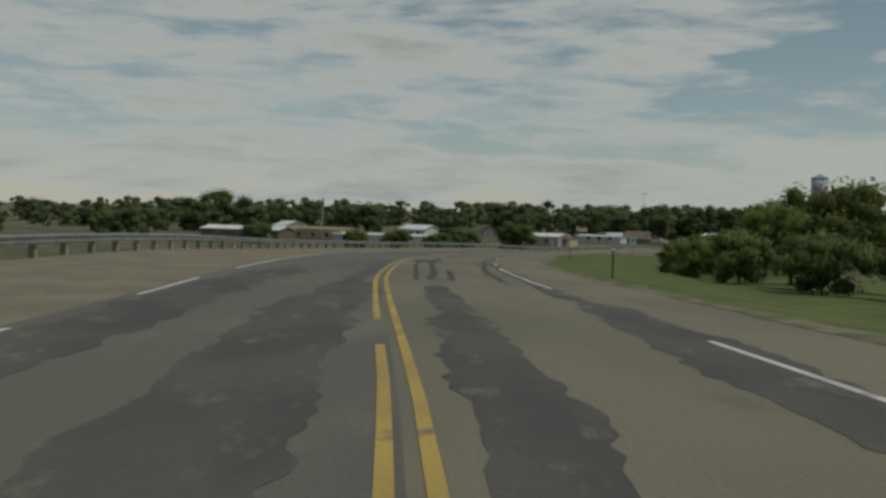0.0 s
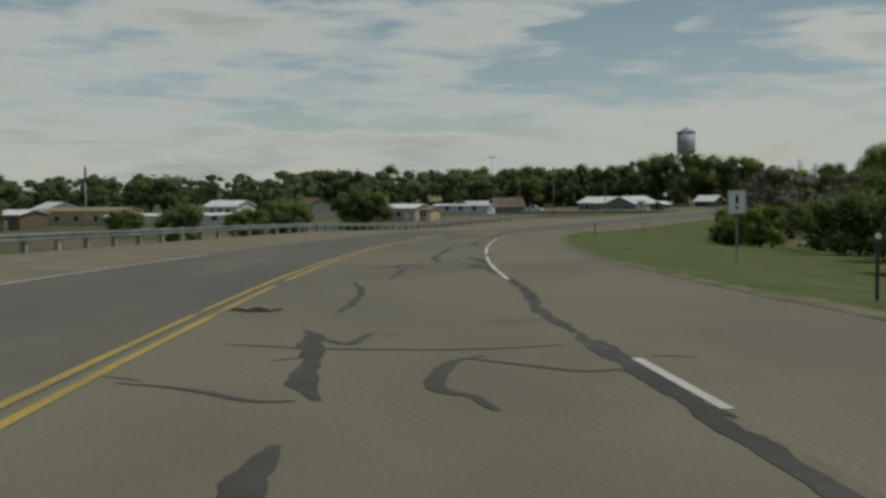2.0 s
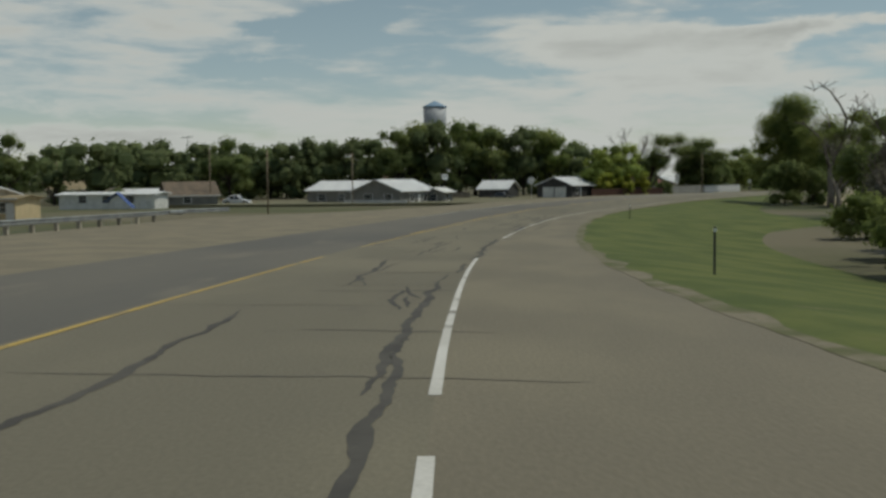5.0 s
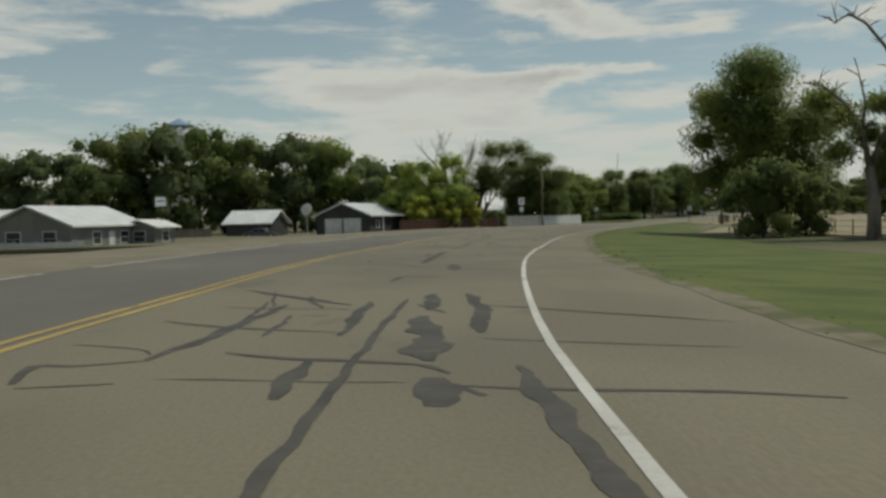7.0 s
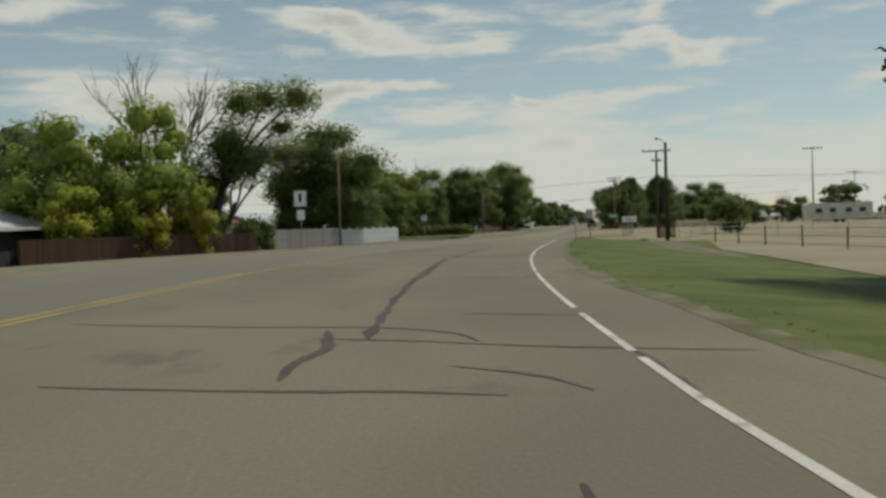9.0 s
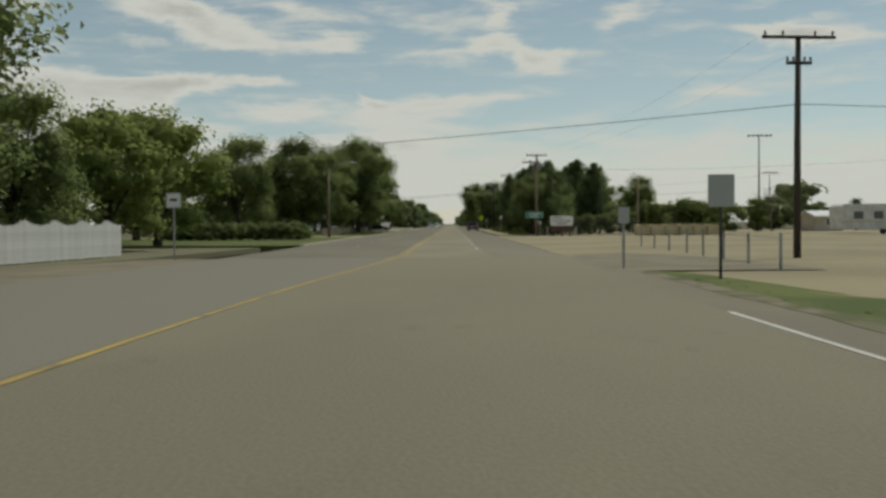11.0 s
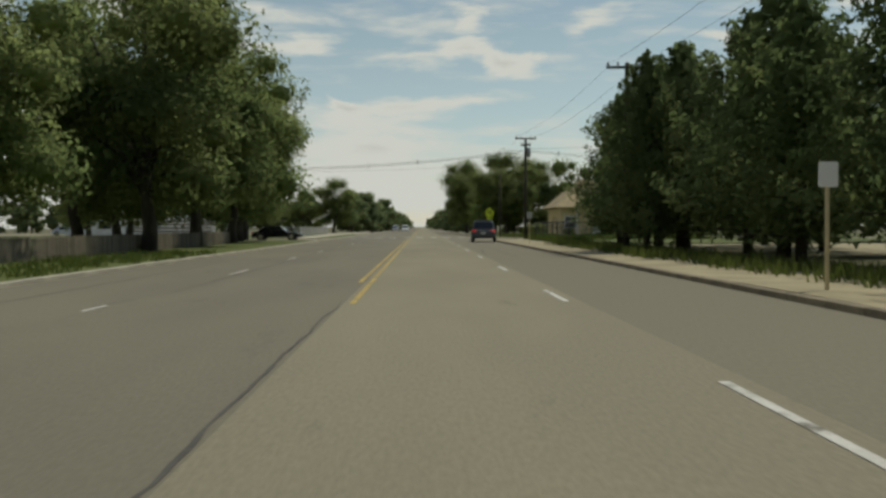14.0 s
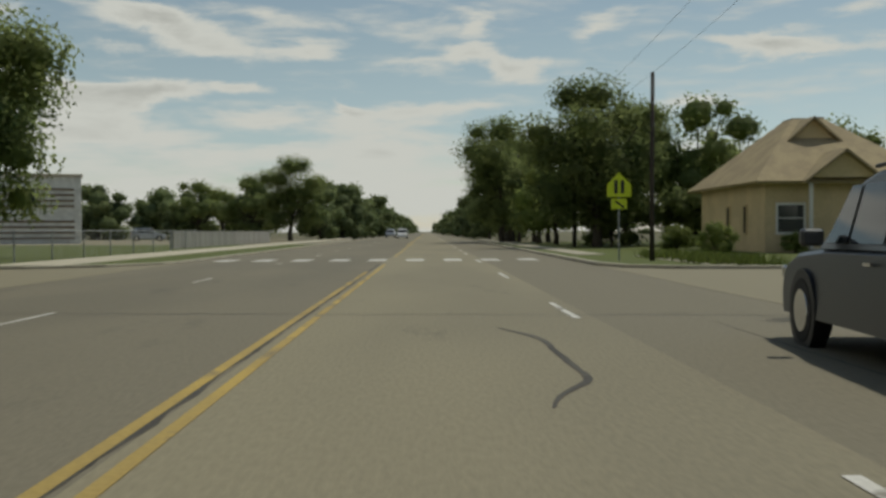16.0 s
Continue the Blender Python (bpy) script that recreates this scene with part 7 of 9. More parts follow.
# ---- houses ----
def gable_house(x, y, z, spin, w, d, wall_h, rise, wall, roof, label, over=0.45, windows=(), doors=(), name="house", chimney=None, garage=()):
    """A box house with a gable roof whose ridge runs along its own x; -y is its front. Windows and doors: (side, along, sill, width, height)."""
    ob = thing(name, pose(x, y, z, 0, 0, spin), label, "house" if name == "house" else name.replace("_", " "))
    t = 0.2
    for sy in (1, -1):
        body = part("wall", Shape().box(0, sy * (d / 2 - t / 2), -0.3, w, t, wall_h + 0.3), wall, ob)
    for sx in (-1, 1):
        part("wall", Shape().put([(sx * (w / 2 - k), yy, zz) for k in (0, t) for yy, zz in ((-d / 2 + t, -0.3), (d / 2 - t, -0.3), (d / 2 - t, wall_h), (0, wall_h + rise * 0.97), (-d / 2 + t, wall_h))],
              [(0, 1, 2, 3, 4), (9, 8, 7, 6, 5), (0, 5, 6, 1), (1, 6, 7, 2), (2, 7, 8, 3), (3, 8, 9, 4), (4, 9, 5, 0)]), wall, ob)
    slope = rise / (d / 2)
    for sy in (-1, 1):
        ee = (d / 2 + over)
        r = part("roof", Shape().slab([(-w / 2 - over, 0, wall_h + rise), (w / 2 + over, 0, wall_h + rise), (w / 2 + over, sy * ee, wall_h + rise - slope * ee), (-w / 2 - over, sy * ee, wall_h + rise - slope * ee)], 0.14), roof, ob)
        if roof == M["white_metal"]:
            n = max(int(w / 0.9), 3)
            for k in range(n + 1):
                u = -w / 2 - over + 0.05 + (w + 2 * over - 0.1) * k / n
                part("seam", Shape().put([(u + e, q * sy * ee, wall_h + rise - slope * ee * q + hh) for q in (0.01, 1) for e, hh in ((-0.02, 0), (0.02, 0), (0.02, 0.035), (-0.02, 0.035))], [(0, 1, 2, 3), (7, 6, 5, 4), (0, 4, 5, 1), (1, 5, 6, 2), (2, 6, 7, 3), (3, 7, 4, 0)]), roof, r)
    for sy in (-1, 1):
        part("fascia", Shape().box(0, sy * (d / 2 + over + 0.02), wall_h - slope * over - 0.16, w + 2 * over, 0.03, 0.16), M["trim"], ob)

    def on(side, u, zz, ww, hh, depth):
        if side == "front":
            return (u, -d / 2 - depth / 2, zz, ww, depth, hh)
        if side == "back":
            return (u, d / 2 + depth / 2, zz, ww, depth, hh)
        return ((w / 2 + depth / 2) * (1 if side == "right" else -1), u, zz, depth, ww, hh)

    for side, u, sill, ww, hh in windows:
        f = Shape()
        b = 0.09
        for uu, zz, w2, h2 in ((u, sill - b, ww + 2 * b, b), (u, sill + hh, ww + 2 * b, b), (u - ww / 2 - b / 2, sill, b, hh), (u + ww / 2 + b / 2, sill, b, hh), (u, sill + hh / 2 - 0.02, ww, 0.04)):
            f.box(*on(side, uu, zz, w2, h2, 0.06))
        win = part("window", f, M["trim"], ob)
        part("pane", Shape().box(*on(side, u, sill, ww, hh, 0.02)), M["pane"], win)
    for side, u, ww, hh, mat in doors:
        dr = part("door", Shape().box(*on(side, u, 0.0, ww, hh, 0.05)), mat, ob)
        part("door_handle", Shape().box(*on(side, u + ww * 0.38, hh * 0.48, 0.06, 0.06, 0.11)), M["dark_trim"], dr)
    for side, u, ww, hh, mat in garage:
        gd = part("garage_door", Shape().box(*on(side, u, 0.0, ww, hh, 0.04)), mat, ob, "pale sectional garage door")
        for k in range(4):
            part("panel", Shape().box(*on(side, u, 0.05 + k * hh / 4, ww - 0.1, hh / 4 - 0.07, 0.07)), mat, gd)
    if chimney:
        part("chimney", Shape().box(chimney[0], chimney[1], wall_h, 0.6, 0.6, rise + 0.5, 0.03), M["brown_wall"], ob)
    return ob


# long grey house with white metal roofs
gable_house(-47.5, -184.0, -0.75, 6, 15.0, 9.5, 2.9, 1.5, M["grey_wall"], M["white_metal"], "long grey house with a white metal roof", windows=(("front", -4.5, 1.0, 1.6, 1.1), ("front", -0.5, 1.0, 1.2, 1.1), ("front", 4, 1.0, 1.6, 1.1)), doors=(("front", 1.9, 0.95, 2.05, M["trim"]),))
gable_house(-38.6, -185.6, -0.75, 96, 11.5, 9.0, 2.8, 1.75, M["grey_wall"], M["white_metal"], "grey house wing with a white metal gable roof and porch", windows=(("left", -2.2, 0.9, 1.3, 1.2), ("left", 1.6, 0.9, 1.5, 1.2), ("front", 2.5, 0.9, 1.4, 1.1), ("front", -2.0, 0.9, 1.2, 1.1)), doors=(("front", 0.4, 0.95, 2.05, M["trim"]),), chimney=(-1, 1.2))
gable_house(-34.0, -179.2, -0.75, 96, 3.8, 3.4, 2.5, 0.6, M["grey_wall"], M["white_paint"], "small grey side annex with a window", windows=(("front", 0, 0.9, 1.2, 1.0), ("left", 0, 0.9, 1.2, 1.0)))
gable_house(-66.0, -206.0, -0.6, 60, 8.0, 6.5, 2.4, 2.0, M["grey_wall"], M["brown_shingle"], "small grey house with a brown gable roof", windows=(("right", 0, 0.9, 1.2, 1.1), ("front", -1, 0.9, 1.2, 1.1)))
for k in range(5):
    whole("yard_fence_panel", Shape().box(0, 0, 0, 2.3, 0.05, 0.85, 0.01).box(-1.15, 0, 0, 0.1, 0.1, 1.0), M["white_paint"], pose(-42.5 + 2.4 * k, -192.6 + 0.25 * k, -0.4, 0, 0, 6), "low white yard fence panel before the grey house", "fence", "yard fence panels")
# dark shed and garage with white roofs
gable_house(-42.0, -146.0, -0.35, 8, 6.2, 6.0, 2.2, 1.5, M["dark_wall"], M["white_metal"], "dark shed with a white metal roof", doors=(("front", 0.5, 1.6, 1.9, M["dark_wall"]),), name="shed")
gable_house(-27.3, -145.0, -0.3, 93, 11.0, 7.2, 2.75, 1.45, M["dark_wall"], M["white_metal"], "dark garage with a white metal roof and pale doors", garage=(("left", 1.25, 2.3, 2.25, M["white_paint"]), ("left", -1.25, 2.3, 2.25, M["white_paint"])), windows=(("front", -3.0, 1.0, 0.9, 0.9),), doors=(("front", 2.2, 0.95, 2.0, M["dark_trim"]),), name="garage")
whole("carport_frame", Shape().box(-22.4, -148.6, -0.3, 0.12, 0.12, 2.5).box(-22.0, -140.0, -0.3, 0.12, 0.12, 2.5).box(-22.2, -144.3, 2.15, 0.14, 9.0, 0.14), M["trim"], Matrix(), "white carport posts beside the dark garage", "carport")
whole("satellite_dish", Shape().tube([(-32.6, -149.5, 3.2), (-32.6, -149.62, 3.22)], [0.75, 0.72], 20).tube([(-32.6, -149.4, -0.3), (-32.6, -149.4, 3.2)], 0.05, 8), M["white_paint"], Matrix(), "white satellite dish on a pole beside the garage", "satellite dish")
# town houses seen from the bend
for x, y, spin, w, d, hh, rise, wl, rf, lab in (
        (-47.2, -260.4, 30, 15.5, 9, 3.0, 0.8, "cream", "white_metal", "low pale commercial building with a white roof"), (-88, -338, 40, 26, 10, 3.2, 0.9, "brown_wall", "white_metal", "low brown building with a white roof"),
        (-92, -312, 35, 20, 12, 3.4, 0.6, "tan_wall", "tan_shingle", "low tan building with a flat brown roof"), (-70, -300, 40, 34, 7, 2.2, 0.4, "white_paint", "white_metal", "long low white-roofed shed"), (-120, -262, 20, 12, 8, 3, 1.5, "white_paint", "white_metal", "white house among the town trees"),
        (-132, -228, 10, 11, 8, 3, 1.6, "grey_wall", "brown_shingle", "grey house among the town trees"), (-118, -188, 15, 12, 8, 3, 1.6, "cream", "tan_shingle", "cream house among the town trees"), (-70, -218, 25, 16, 5, 2.4, 0.3, "white_paint", "white_metal", "long pale canopy roof by the yard"),
        (-86, -196, 25, 12, 6, 2.5, 0.5, "tan_wall", "white_metal", "tan building with a pale flat roof by the yard"), (-150, -300, 0, 12, 9, 3, 1.8, "white_paint", "white_metal", "white house at the edge of town"), (-41.6, -254.9, 30, 5, 6, 2.6, 0.3, "tan_wall", "tan_shingle", "small ochre block building")):
    gable_house(x, y, -0.4, spin, w, d, hh, rise, M[wl], M[rf], lab, windows=tuple(("front", u * w / 4, 1.0, 1.3, 1.1) for u in (-1, 0, 1)), doors=(("front", w * 0.38, 0.95, 2.0, M["trim"]),))
canopy = thing("canopy", pose(-10, -264.5, -0.35, 0, 0, 40) @ Matrix.Diagonal((0.42, 0.42, 0.95, 1)), "blue cloth canopy on poles in a yard", "canopy")
part("cloth", Shape().slab([(-2.6, -2, 2.5), (0, -2, 3.4), (0, 2, 3.4), (-2.6, 2, 2.5)], 0.04).slab([(0, -2, 3.4), (3.2, -2, 2.0), (3.2, 2, 2.0), (0, 2, 3.4)], 0.04), M["blue_tarp"], canopy)
for a, b in ((-2.5, -1.9), (3.0, -1.9), (-2.5, 1.9), (3.0, 1.9)):
    part("pole", Shape().tube([(a, b, 0), (a, b, 2.2)], 0.04, 6), M["galv"], canopy)
gable_house(-31.5, -102.5, -0.2, 80, 13, 8, 2.6, 1.3, M["brown_wall"], M["red_roof"], "low house with a faded red roof", windows=(("front", 0, 0.9, 1.4, 1.1),))
gable_house(-30.0, -86.0, -0.2, 85, 10, 8, 2.6, 1.4, M["cream"], M["white_metal"], "pale house with a white roof behind the fence", windows=(("front", 0, 0.9, 1.4, 1.1),))
gable_house(-31, 14, 0, 82, 12, 9, 2.9, 1.9, M["grey_wall"], M["tan_shingle"], "grey house with a tan roof under the trees", windows=(("front", -3, 0.9, 1.3, 1.2), ("front", 2, 0.9, 1.6, 1.2), ("left", 0, 0.9, 1.3, 1.2)), doors=(("front", 4, 0.95, 2.05, M["trim"]),))
gable_house(-34, 46, 0, 90, 11, 8, 2.8, 1.8, M["white_paint"], M["brown_shingle"], "white house deep under the trees", windows=(("front", -3, 0.9, 1.3, 1.2), ("front", 2, 0.9, 1.6, 1.2)))
gable_house(-43, 300, 0, 0, 8, 9, 4.2, 2.2, M["cream"], M["tan_shingle"], "cream gabled house at the far corner", windows=(("front", -1.5, 1.2, 1.0, 1.4), ("front", 1.5, 1.2, 1.0, 1.4)))

# tan bungalow with a hipped roof and two front gables
bung = thing("house", pose(22.75, 112.6, 0, 0, 0, 0) @ Matrix.Diagonal((0.86, 1, 1, 1)), "tan stucco bungalow with a hipped tan shingle roof", "house")
for sg in (-1, 1):
    part("wall", Shape().box(0, sg * 5.7, -0.2, 9.6, 0.25, 3.9), M["tan_wall"], bung)
    part("wall", Shape().box(sg * 4.68, 0, -0.2, 0.25, 11.2, 3.9), M["tan_wall"], bung)
ap = [(-1.0, -0.6, 7.3), (1.0, -0.6, 7.3), (1.0, 0.9, 7.3), (-1.0, 0.9, 7.3)]
ev = [(-5.6, -6.6, 3.62), (5.6, -6.6, 3.62), (5.6, 6.6, 3.62), (-5.6, 6.6, 3.62)]
for k in range(4):
    part("roof", Shape().slab([ap[k], ap[(k + 1) % 4], ev[(k + 1) % 4], ev[k]], 0.16), M["tan_shingle"], bung)
part("roof_cap", Shape().box(0, 0.15, 7.2, 2.1, 1.6, 0.14, 0.03), M["tan_shingle"], bung)
for u, yy, zz, ww, hh in ((-0.6, -2.6, 5.75, 3.5, 1.35), (-0.6, -6.75, 3.78, 4.0, 1.3)):
    gab = part("gable", Shape().prism([(u - ww / 2, zz), (u + ww / 2, zz), (u, zz + hh)], yy, yy + 3.0), M["tan_wall"], bung, "small front gable")
    for sg in (-1, 1):
        part("gable_roof", Shape().slab([(u, yy - 0.35, zz + hh + 0.1), (u, yy + 3.2, zz + hh + 0.1), (u + sg * (ww / 2 + 0.4), yy + 3.2, zz - 0.18), (u + sg * (ww / 2 + 0.4), yy - 0.35, zz - 0.18)], 0.12), M["tan_shingle"], gab)
part("porch_post", Shape().box(-2.45, -6.6, 0, 0.2, 0.2, 3.5, 0.02), M["trim"], bung)
part("porch_post", Shape().box(1.1, -6.6, 0, 0.2, 0.2, 3.5, 0.02), M["trim"], bung)
part("porch_floor", Shape().box(-0.7, -6.4, -0.1, 4.2, 1.6, 0.4, 0.03), M["concrete"], bung)
for u, zz, ww, hh in ((-3.3, 1.1, 1.5, 1.35), (2.6, 1.1, 1.5, 1.35)):
    f = Shape()
    for a in ((u, -5.86, zz - 0.12, ww + 0.24, 0.08, 0.12), (u, -5.86, zz + hh, ww + 0.24, 0.08, 0.12), (u - ww / 2 - 0.06, -5.86, zz, 0.12, 0.08, hh), (u + ww / 2 + 0.06, -5.86, zz, 0.12, 0.08, hh), (u, -5.86, zz + hh / 2, ww, 0.06, 0.05)):
        f.box(*a)
    w = part("window", f, M["trim"], bung)
    part("pane", Shape().box(u, -5.84, zz, ww, 0.03, hh), M["pane"], w)
for yy in (-2.8, 0.2):
    f = Shape()
    for a in ((-4.86, yy, 0.95, 0.08, 0.62, 0.1), (-4.86, yy, 2.45, 0.08, 0.62, 0.1), (-4.86, yy - 0.28, 1.05, 0.08, 0.08, 1.4), (-4.86, yy + 0.28, 1.05, 0.08, 0.08, 1.4)):
        f.box(*a)
    w = part("window", f, M["tan_wall"], bung, "tall narrow window")
    part("pane", Shape().box(-4.83, yy, 1.05, 0.03, 0.48, 1.4), M["pane"], w)
dr = part("door", Shape().box(0.45, -5.86, 0.3, 1.0, 0.06, 2.1), M["trim"], bung)
part("door_handle", Shape().box(0.8, -5.92, 1.3, 0.06, 0.06, 0.12), M["dark_trim"], dr)
part("chimney", Shape().box(1.6, 1.4, 6.0, 0.5, 0.5, 1.6, 0.03), M["brown_wall"], bung)
gable_house(31.5, 118, 0, 0, 6, 7, 2.5, 1.3, M["tan_wall"], M["tan_shingle"], "small tan outbuilding beside the bungalow")

# striped school building
schoolhouse = thing("school_building", pose(-51.5, 173, 0, 0, 0, 20), "two-storey white building with brown horizontal stripes", "building")
part("wall", Shape().box(0, 0, -0.2, 26, 15, 7.6, 0.05), M["white_paint"], schoolhouse)
part("parapet", Shape().box(0, 0, 7.4, 26.3, 15.3, 0.35, 0.05), M["cream"], schoolhouse)
for k in range(4):
    part("stripe", Shape().box(5.0, -7.56, 0.50 + 0.62 * k, 14.5, 0.12, 0.22, 0.01), M["brown_wall"], schoolhouse)
    part("stripe", Shape().box(5.0, -7.56, 4.05 + 0.62 * k, 14.5, 0.12, 0.22, 0.01), M["brown_wall"], schoolhouse)
for u in (-10, -6.5):
    for zz in (1.0, 4.4):
        w = part("window", Shape().box(u, -7.53, zz, 2.2, 0.08, 1.7, 0.01), M["trim"], schoolhouse)
        part("pane", Shape().box(u, -7.59, zz + 0.1, 2.0, 0.05, 1.5), M["pane"], w)
w = part("window", Shape().box(7.5, -7.66, 4.3, 1.6, 0.08, 1.9, 0.01), M["trim"], schoolhouse)
part("pane", Shape().box(7.5, -7.72, 4.4, 1.4, 0.05, 1.7), M["pane"], w)


# ---- fences ----
def board_fence(name, a, b, h, mat, label, board=0.14, gap=0.02, rails=True, point=False, z=0.0, curve=0.0, group=""):
    """Upright boards from a to b on two rails and posts, each board a part."""
    a, b = Vector((*a, z)), Vector((*b, z))
    ln = (b - a).length
    ang = math.degrees(math.atan2((b - a).y, (b - a).x))
    ob = thing(name, pose(a.x, a.y, z, 0, 0, ang), label, "fence", group)
    n = int(ln / (board + gap))
    meshes = {}
    for k in range(n):
        hh = round(h * (1 - curve * math.sin(math.pi * ((k * (board + gap)) % 2.4) / 2.4)), 2)
        if hh not in meshes:
            out = [(-board / 2, 0.05), (board / 2, 0.05), (board / 2, hh - (0.08 if point else 0)), (0, hh), (-board / 2, hh - (0.08 if point else 0))] if point else [(-board / 2, 0.03), (board / 2, 0.03), (board / 2, hh), (-board / 2, hh)]
            meshes[hh] = Shape().prism(out, -0.012, 0.012).mesh("board")
            meshes[hh].materials.append(mat)
        o = new("board", meshes[hh])
        o.parent = ob
        o.location = ((k + 0.5) * (board + gap), 0, 0.008 * math.sin(k * 7.7))
    for zz in (0.25 * h, 0.78 * h):
        part("rail", Shape().box(ln / 2, 0.05, zz, ln, 0.05, 0.09), mat, ob)
    for k in range(int(ln / 2.4) + 1):
        part("post", Shape().box(min(k * 2.4, ln), 0.11, -0.3, 0.1, 0.1, h * 0.97 + 0.3, 0.01), mat, ob)
    return ob


board_fence("board_fence", (-21.0, -146.6), (-12.9, -131.5), 1.55, M["red_fence"], "red-brown board fence along the yard", 0.16)
board_fence("board_fence", (-19.6, -120.5), (-15.2, -101.2), 1.7, M["grey_board"], "weathered grey board fence", 0.15)
board_fence("picket_fence", (-15.2, -101.0), (-13.2, -82.8), 1.75, M["picket"], "white picket fence with scalloped top", 0.12, 0.035, point=True, curve=0.13)
board_fence("picket_fence", (-13.6, -4.5), (-13.3, 19.5), 0.98, M["fence_wood"], "weathered low wooden picket fence", 0.09, 0.07, point=True)
board_fence("picket_fence", (-13.3, 19.7), (-13.0, 58.0), 0.98, M["fence_wood"], "weathered low wooden picket fence under trees", 0.11, 0.09, point=True)
board_fence("board_fence", (-52.0, -158.5), (-45.0, -152.0), 1.5, M["fence_wood"], "plain wooden fence beside the shed", 0.2, 0.02, z=-0.4)
board_fence("board_fence", (-16.0, 128), (-16.0, 172), 1.3, M["grey_board"], "long grey fence along the sidewalk", 0.45, 0.03)


def post_rail(name, points, h, mat, label, gap=3.4, rails=(0.35, 0.72, 1.05), r=0.05, z=-0.55):
    ob = thing(name, Matrix(), label, "fence")
    for (x0, y0), (x1, y1) in zip(points, points[1:]):
        ln = math.hypot(x1 - x0, y1 - y0)
        n = max(int(round(ln / gap)), 1)
        for k in range(n):
            x, y = x0 + (x1 - x0) * k / n, y0 + (y1 - y0) * k / n
            lean = 0.05 * math.sin(k * 3.3)
            part("post", Shape().tube([(x, y, z - 0.2), (x + lean, y, z + h + 0.08 * math.sin(k * 5.1))], [r * 1.1, r], 7), mat, ob)
        for f in rails:
            part("rail", Shape().tube([(x0, y0, z + f * h / 1.15), (x1, y1, z + f * h / 1.15)], 0.018 if r > 0.045 else 0.012, 5), mat, ob)
    return ob


post_rail("field_fence", [(40, -214), (31, -182), (24.8, -155), (20.0, -134), (17.0, -120)], 1.45, M["dark_wood"], "wire field fence on dark wooden posts", 5.2, r=0.044)
gate = thing("gate", pose(16.15, -115.6, -0.1, 0, 0, 24) @ Matrix.Diagonal((0.56, 1, 0.92, 1)), "white pipe ranch gate in the field fence", "gate")
for zz in (0.25, 0.65, 1.05, 1.38):
    part("bar", Shape().tube([(0, 0, zz), (3.9, 0, zz)], 0.035, 7), M["picket"], gate)
for u in (0, 1.95, 3.9):
    part("upright", Shape().box(u, 0, -0.1, 0.09, 0.09, 1.6, 0.01), M["picket"], gate)
part("latch", Shape().box(3.98, 0, 0.95, 0.12, 0.05, 0.08), M["galv"], gate)
board_fence("board_fence", (14.5, -116.3), (15.9, -115.9), 1.25, M["red_fence"], "weathered brown board panel beside the white gate", 0.13, 0.05, z=-0.12)
post_rail("pipe_fence", [(18.4, -114.5), (27, -111.5), (36, -108.5)], 1.3, M["picket"], "white pipe rail fence beside the gate", 3.0, r=0.045, z=-0.1)
post_rail("pipe_fence", [(12.0, -101), (13.2, -84), (13.8, -66)], 1.1, M["galv"], "low pipe fence along the lot", 4.2, (1.0,), 0.045, 0.0)


def chain_link(name, a, b, h, label, gap=3.0, dark=False):
    a, b = Vector((*a, 0)), Vector((*b, 0))
    ln = (b - a).length
    ob = thing(name, pose(a.x, a.y, 0, 0, 0, math.degrees(math.atan2((b - a).y, (b - a).x))), label, "fence")
    m = M["dark_trim"] if dark else M["galv"]
    for k in range(int(ln / gap) + 1):
        part("post", Shape().tube([(k * gap, 0, -0.3), (k * gap, 0, h + 0.05)], 0.035, 7), m, ob)
    part("top_rail", Shape().tube([(0, 0, h), (ln, 0, h)], 0.025, 6), m, ob)
    net, st = Shape(), 0.22
    for k in range(int((ln + h) / st)):
        u = k * st
        x0, z0, x1, z1 = (u, 0.04, u - h, h) if u > h else (u, 0.04, 0, u)
        if x0 > ln:
            z0, x0 = 0.04 + (x0 - ln), ln
        if z1 > z0:
            net.put([(x0, 0, z0), (x0, 0, z0 + 0.018), (x1, 0, z1 + 0.018), (x1, 0, z1)], [(0, 1, 2, 3)])
            net.put([(ln - x0, 0.006, z0), (ln - x0, 0.006, z0 + 0.018), (ln - x1, 0.006, z1 + 0.018), (ln - x1, 0.006, z1)], [(0, 1, 2, 3)])
    part("mesh", net, m, ob, "wire netting")
    return ob


chain_link("chain_link_fence", (11.5, 50.0), (11.5, 70.4), 1.6, "dark chain-link fence round a weedy lot", 3.0, True)
chain_link("chain_link_fence", (11.5, 70.6), (32, 72.5), 1.6, "dark chain-link fence along the side street", 3.0, True)
chain_link("chain_link_fence", (-14.2, 92), (-14.2, 127), 1.3, "chain-link fence between lawn and sidewalk", 4.0)
chain_link("chain_link_fence", (16.4, -17.5), (23.5, -16.5), 1.7, "dark screened chain-link fence beside the sign", 2.4, True)

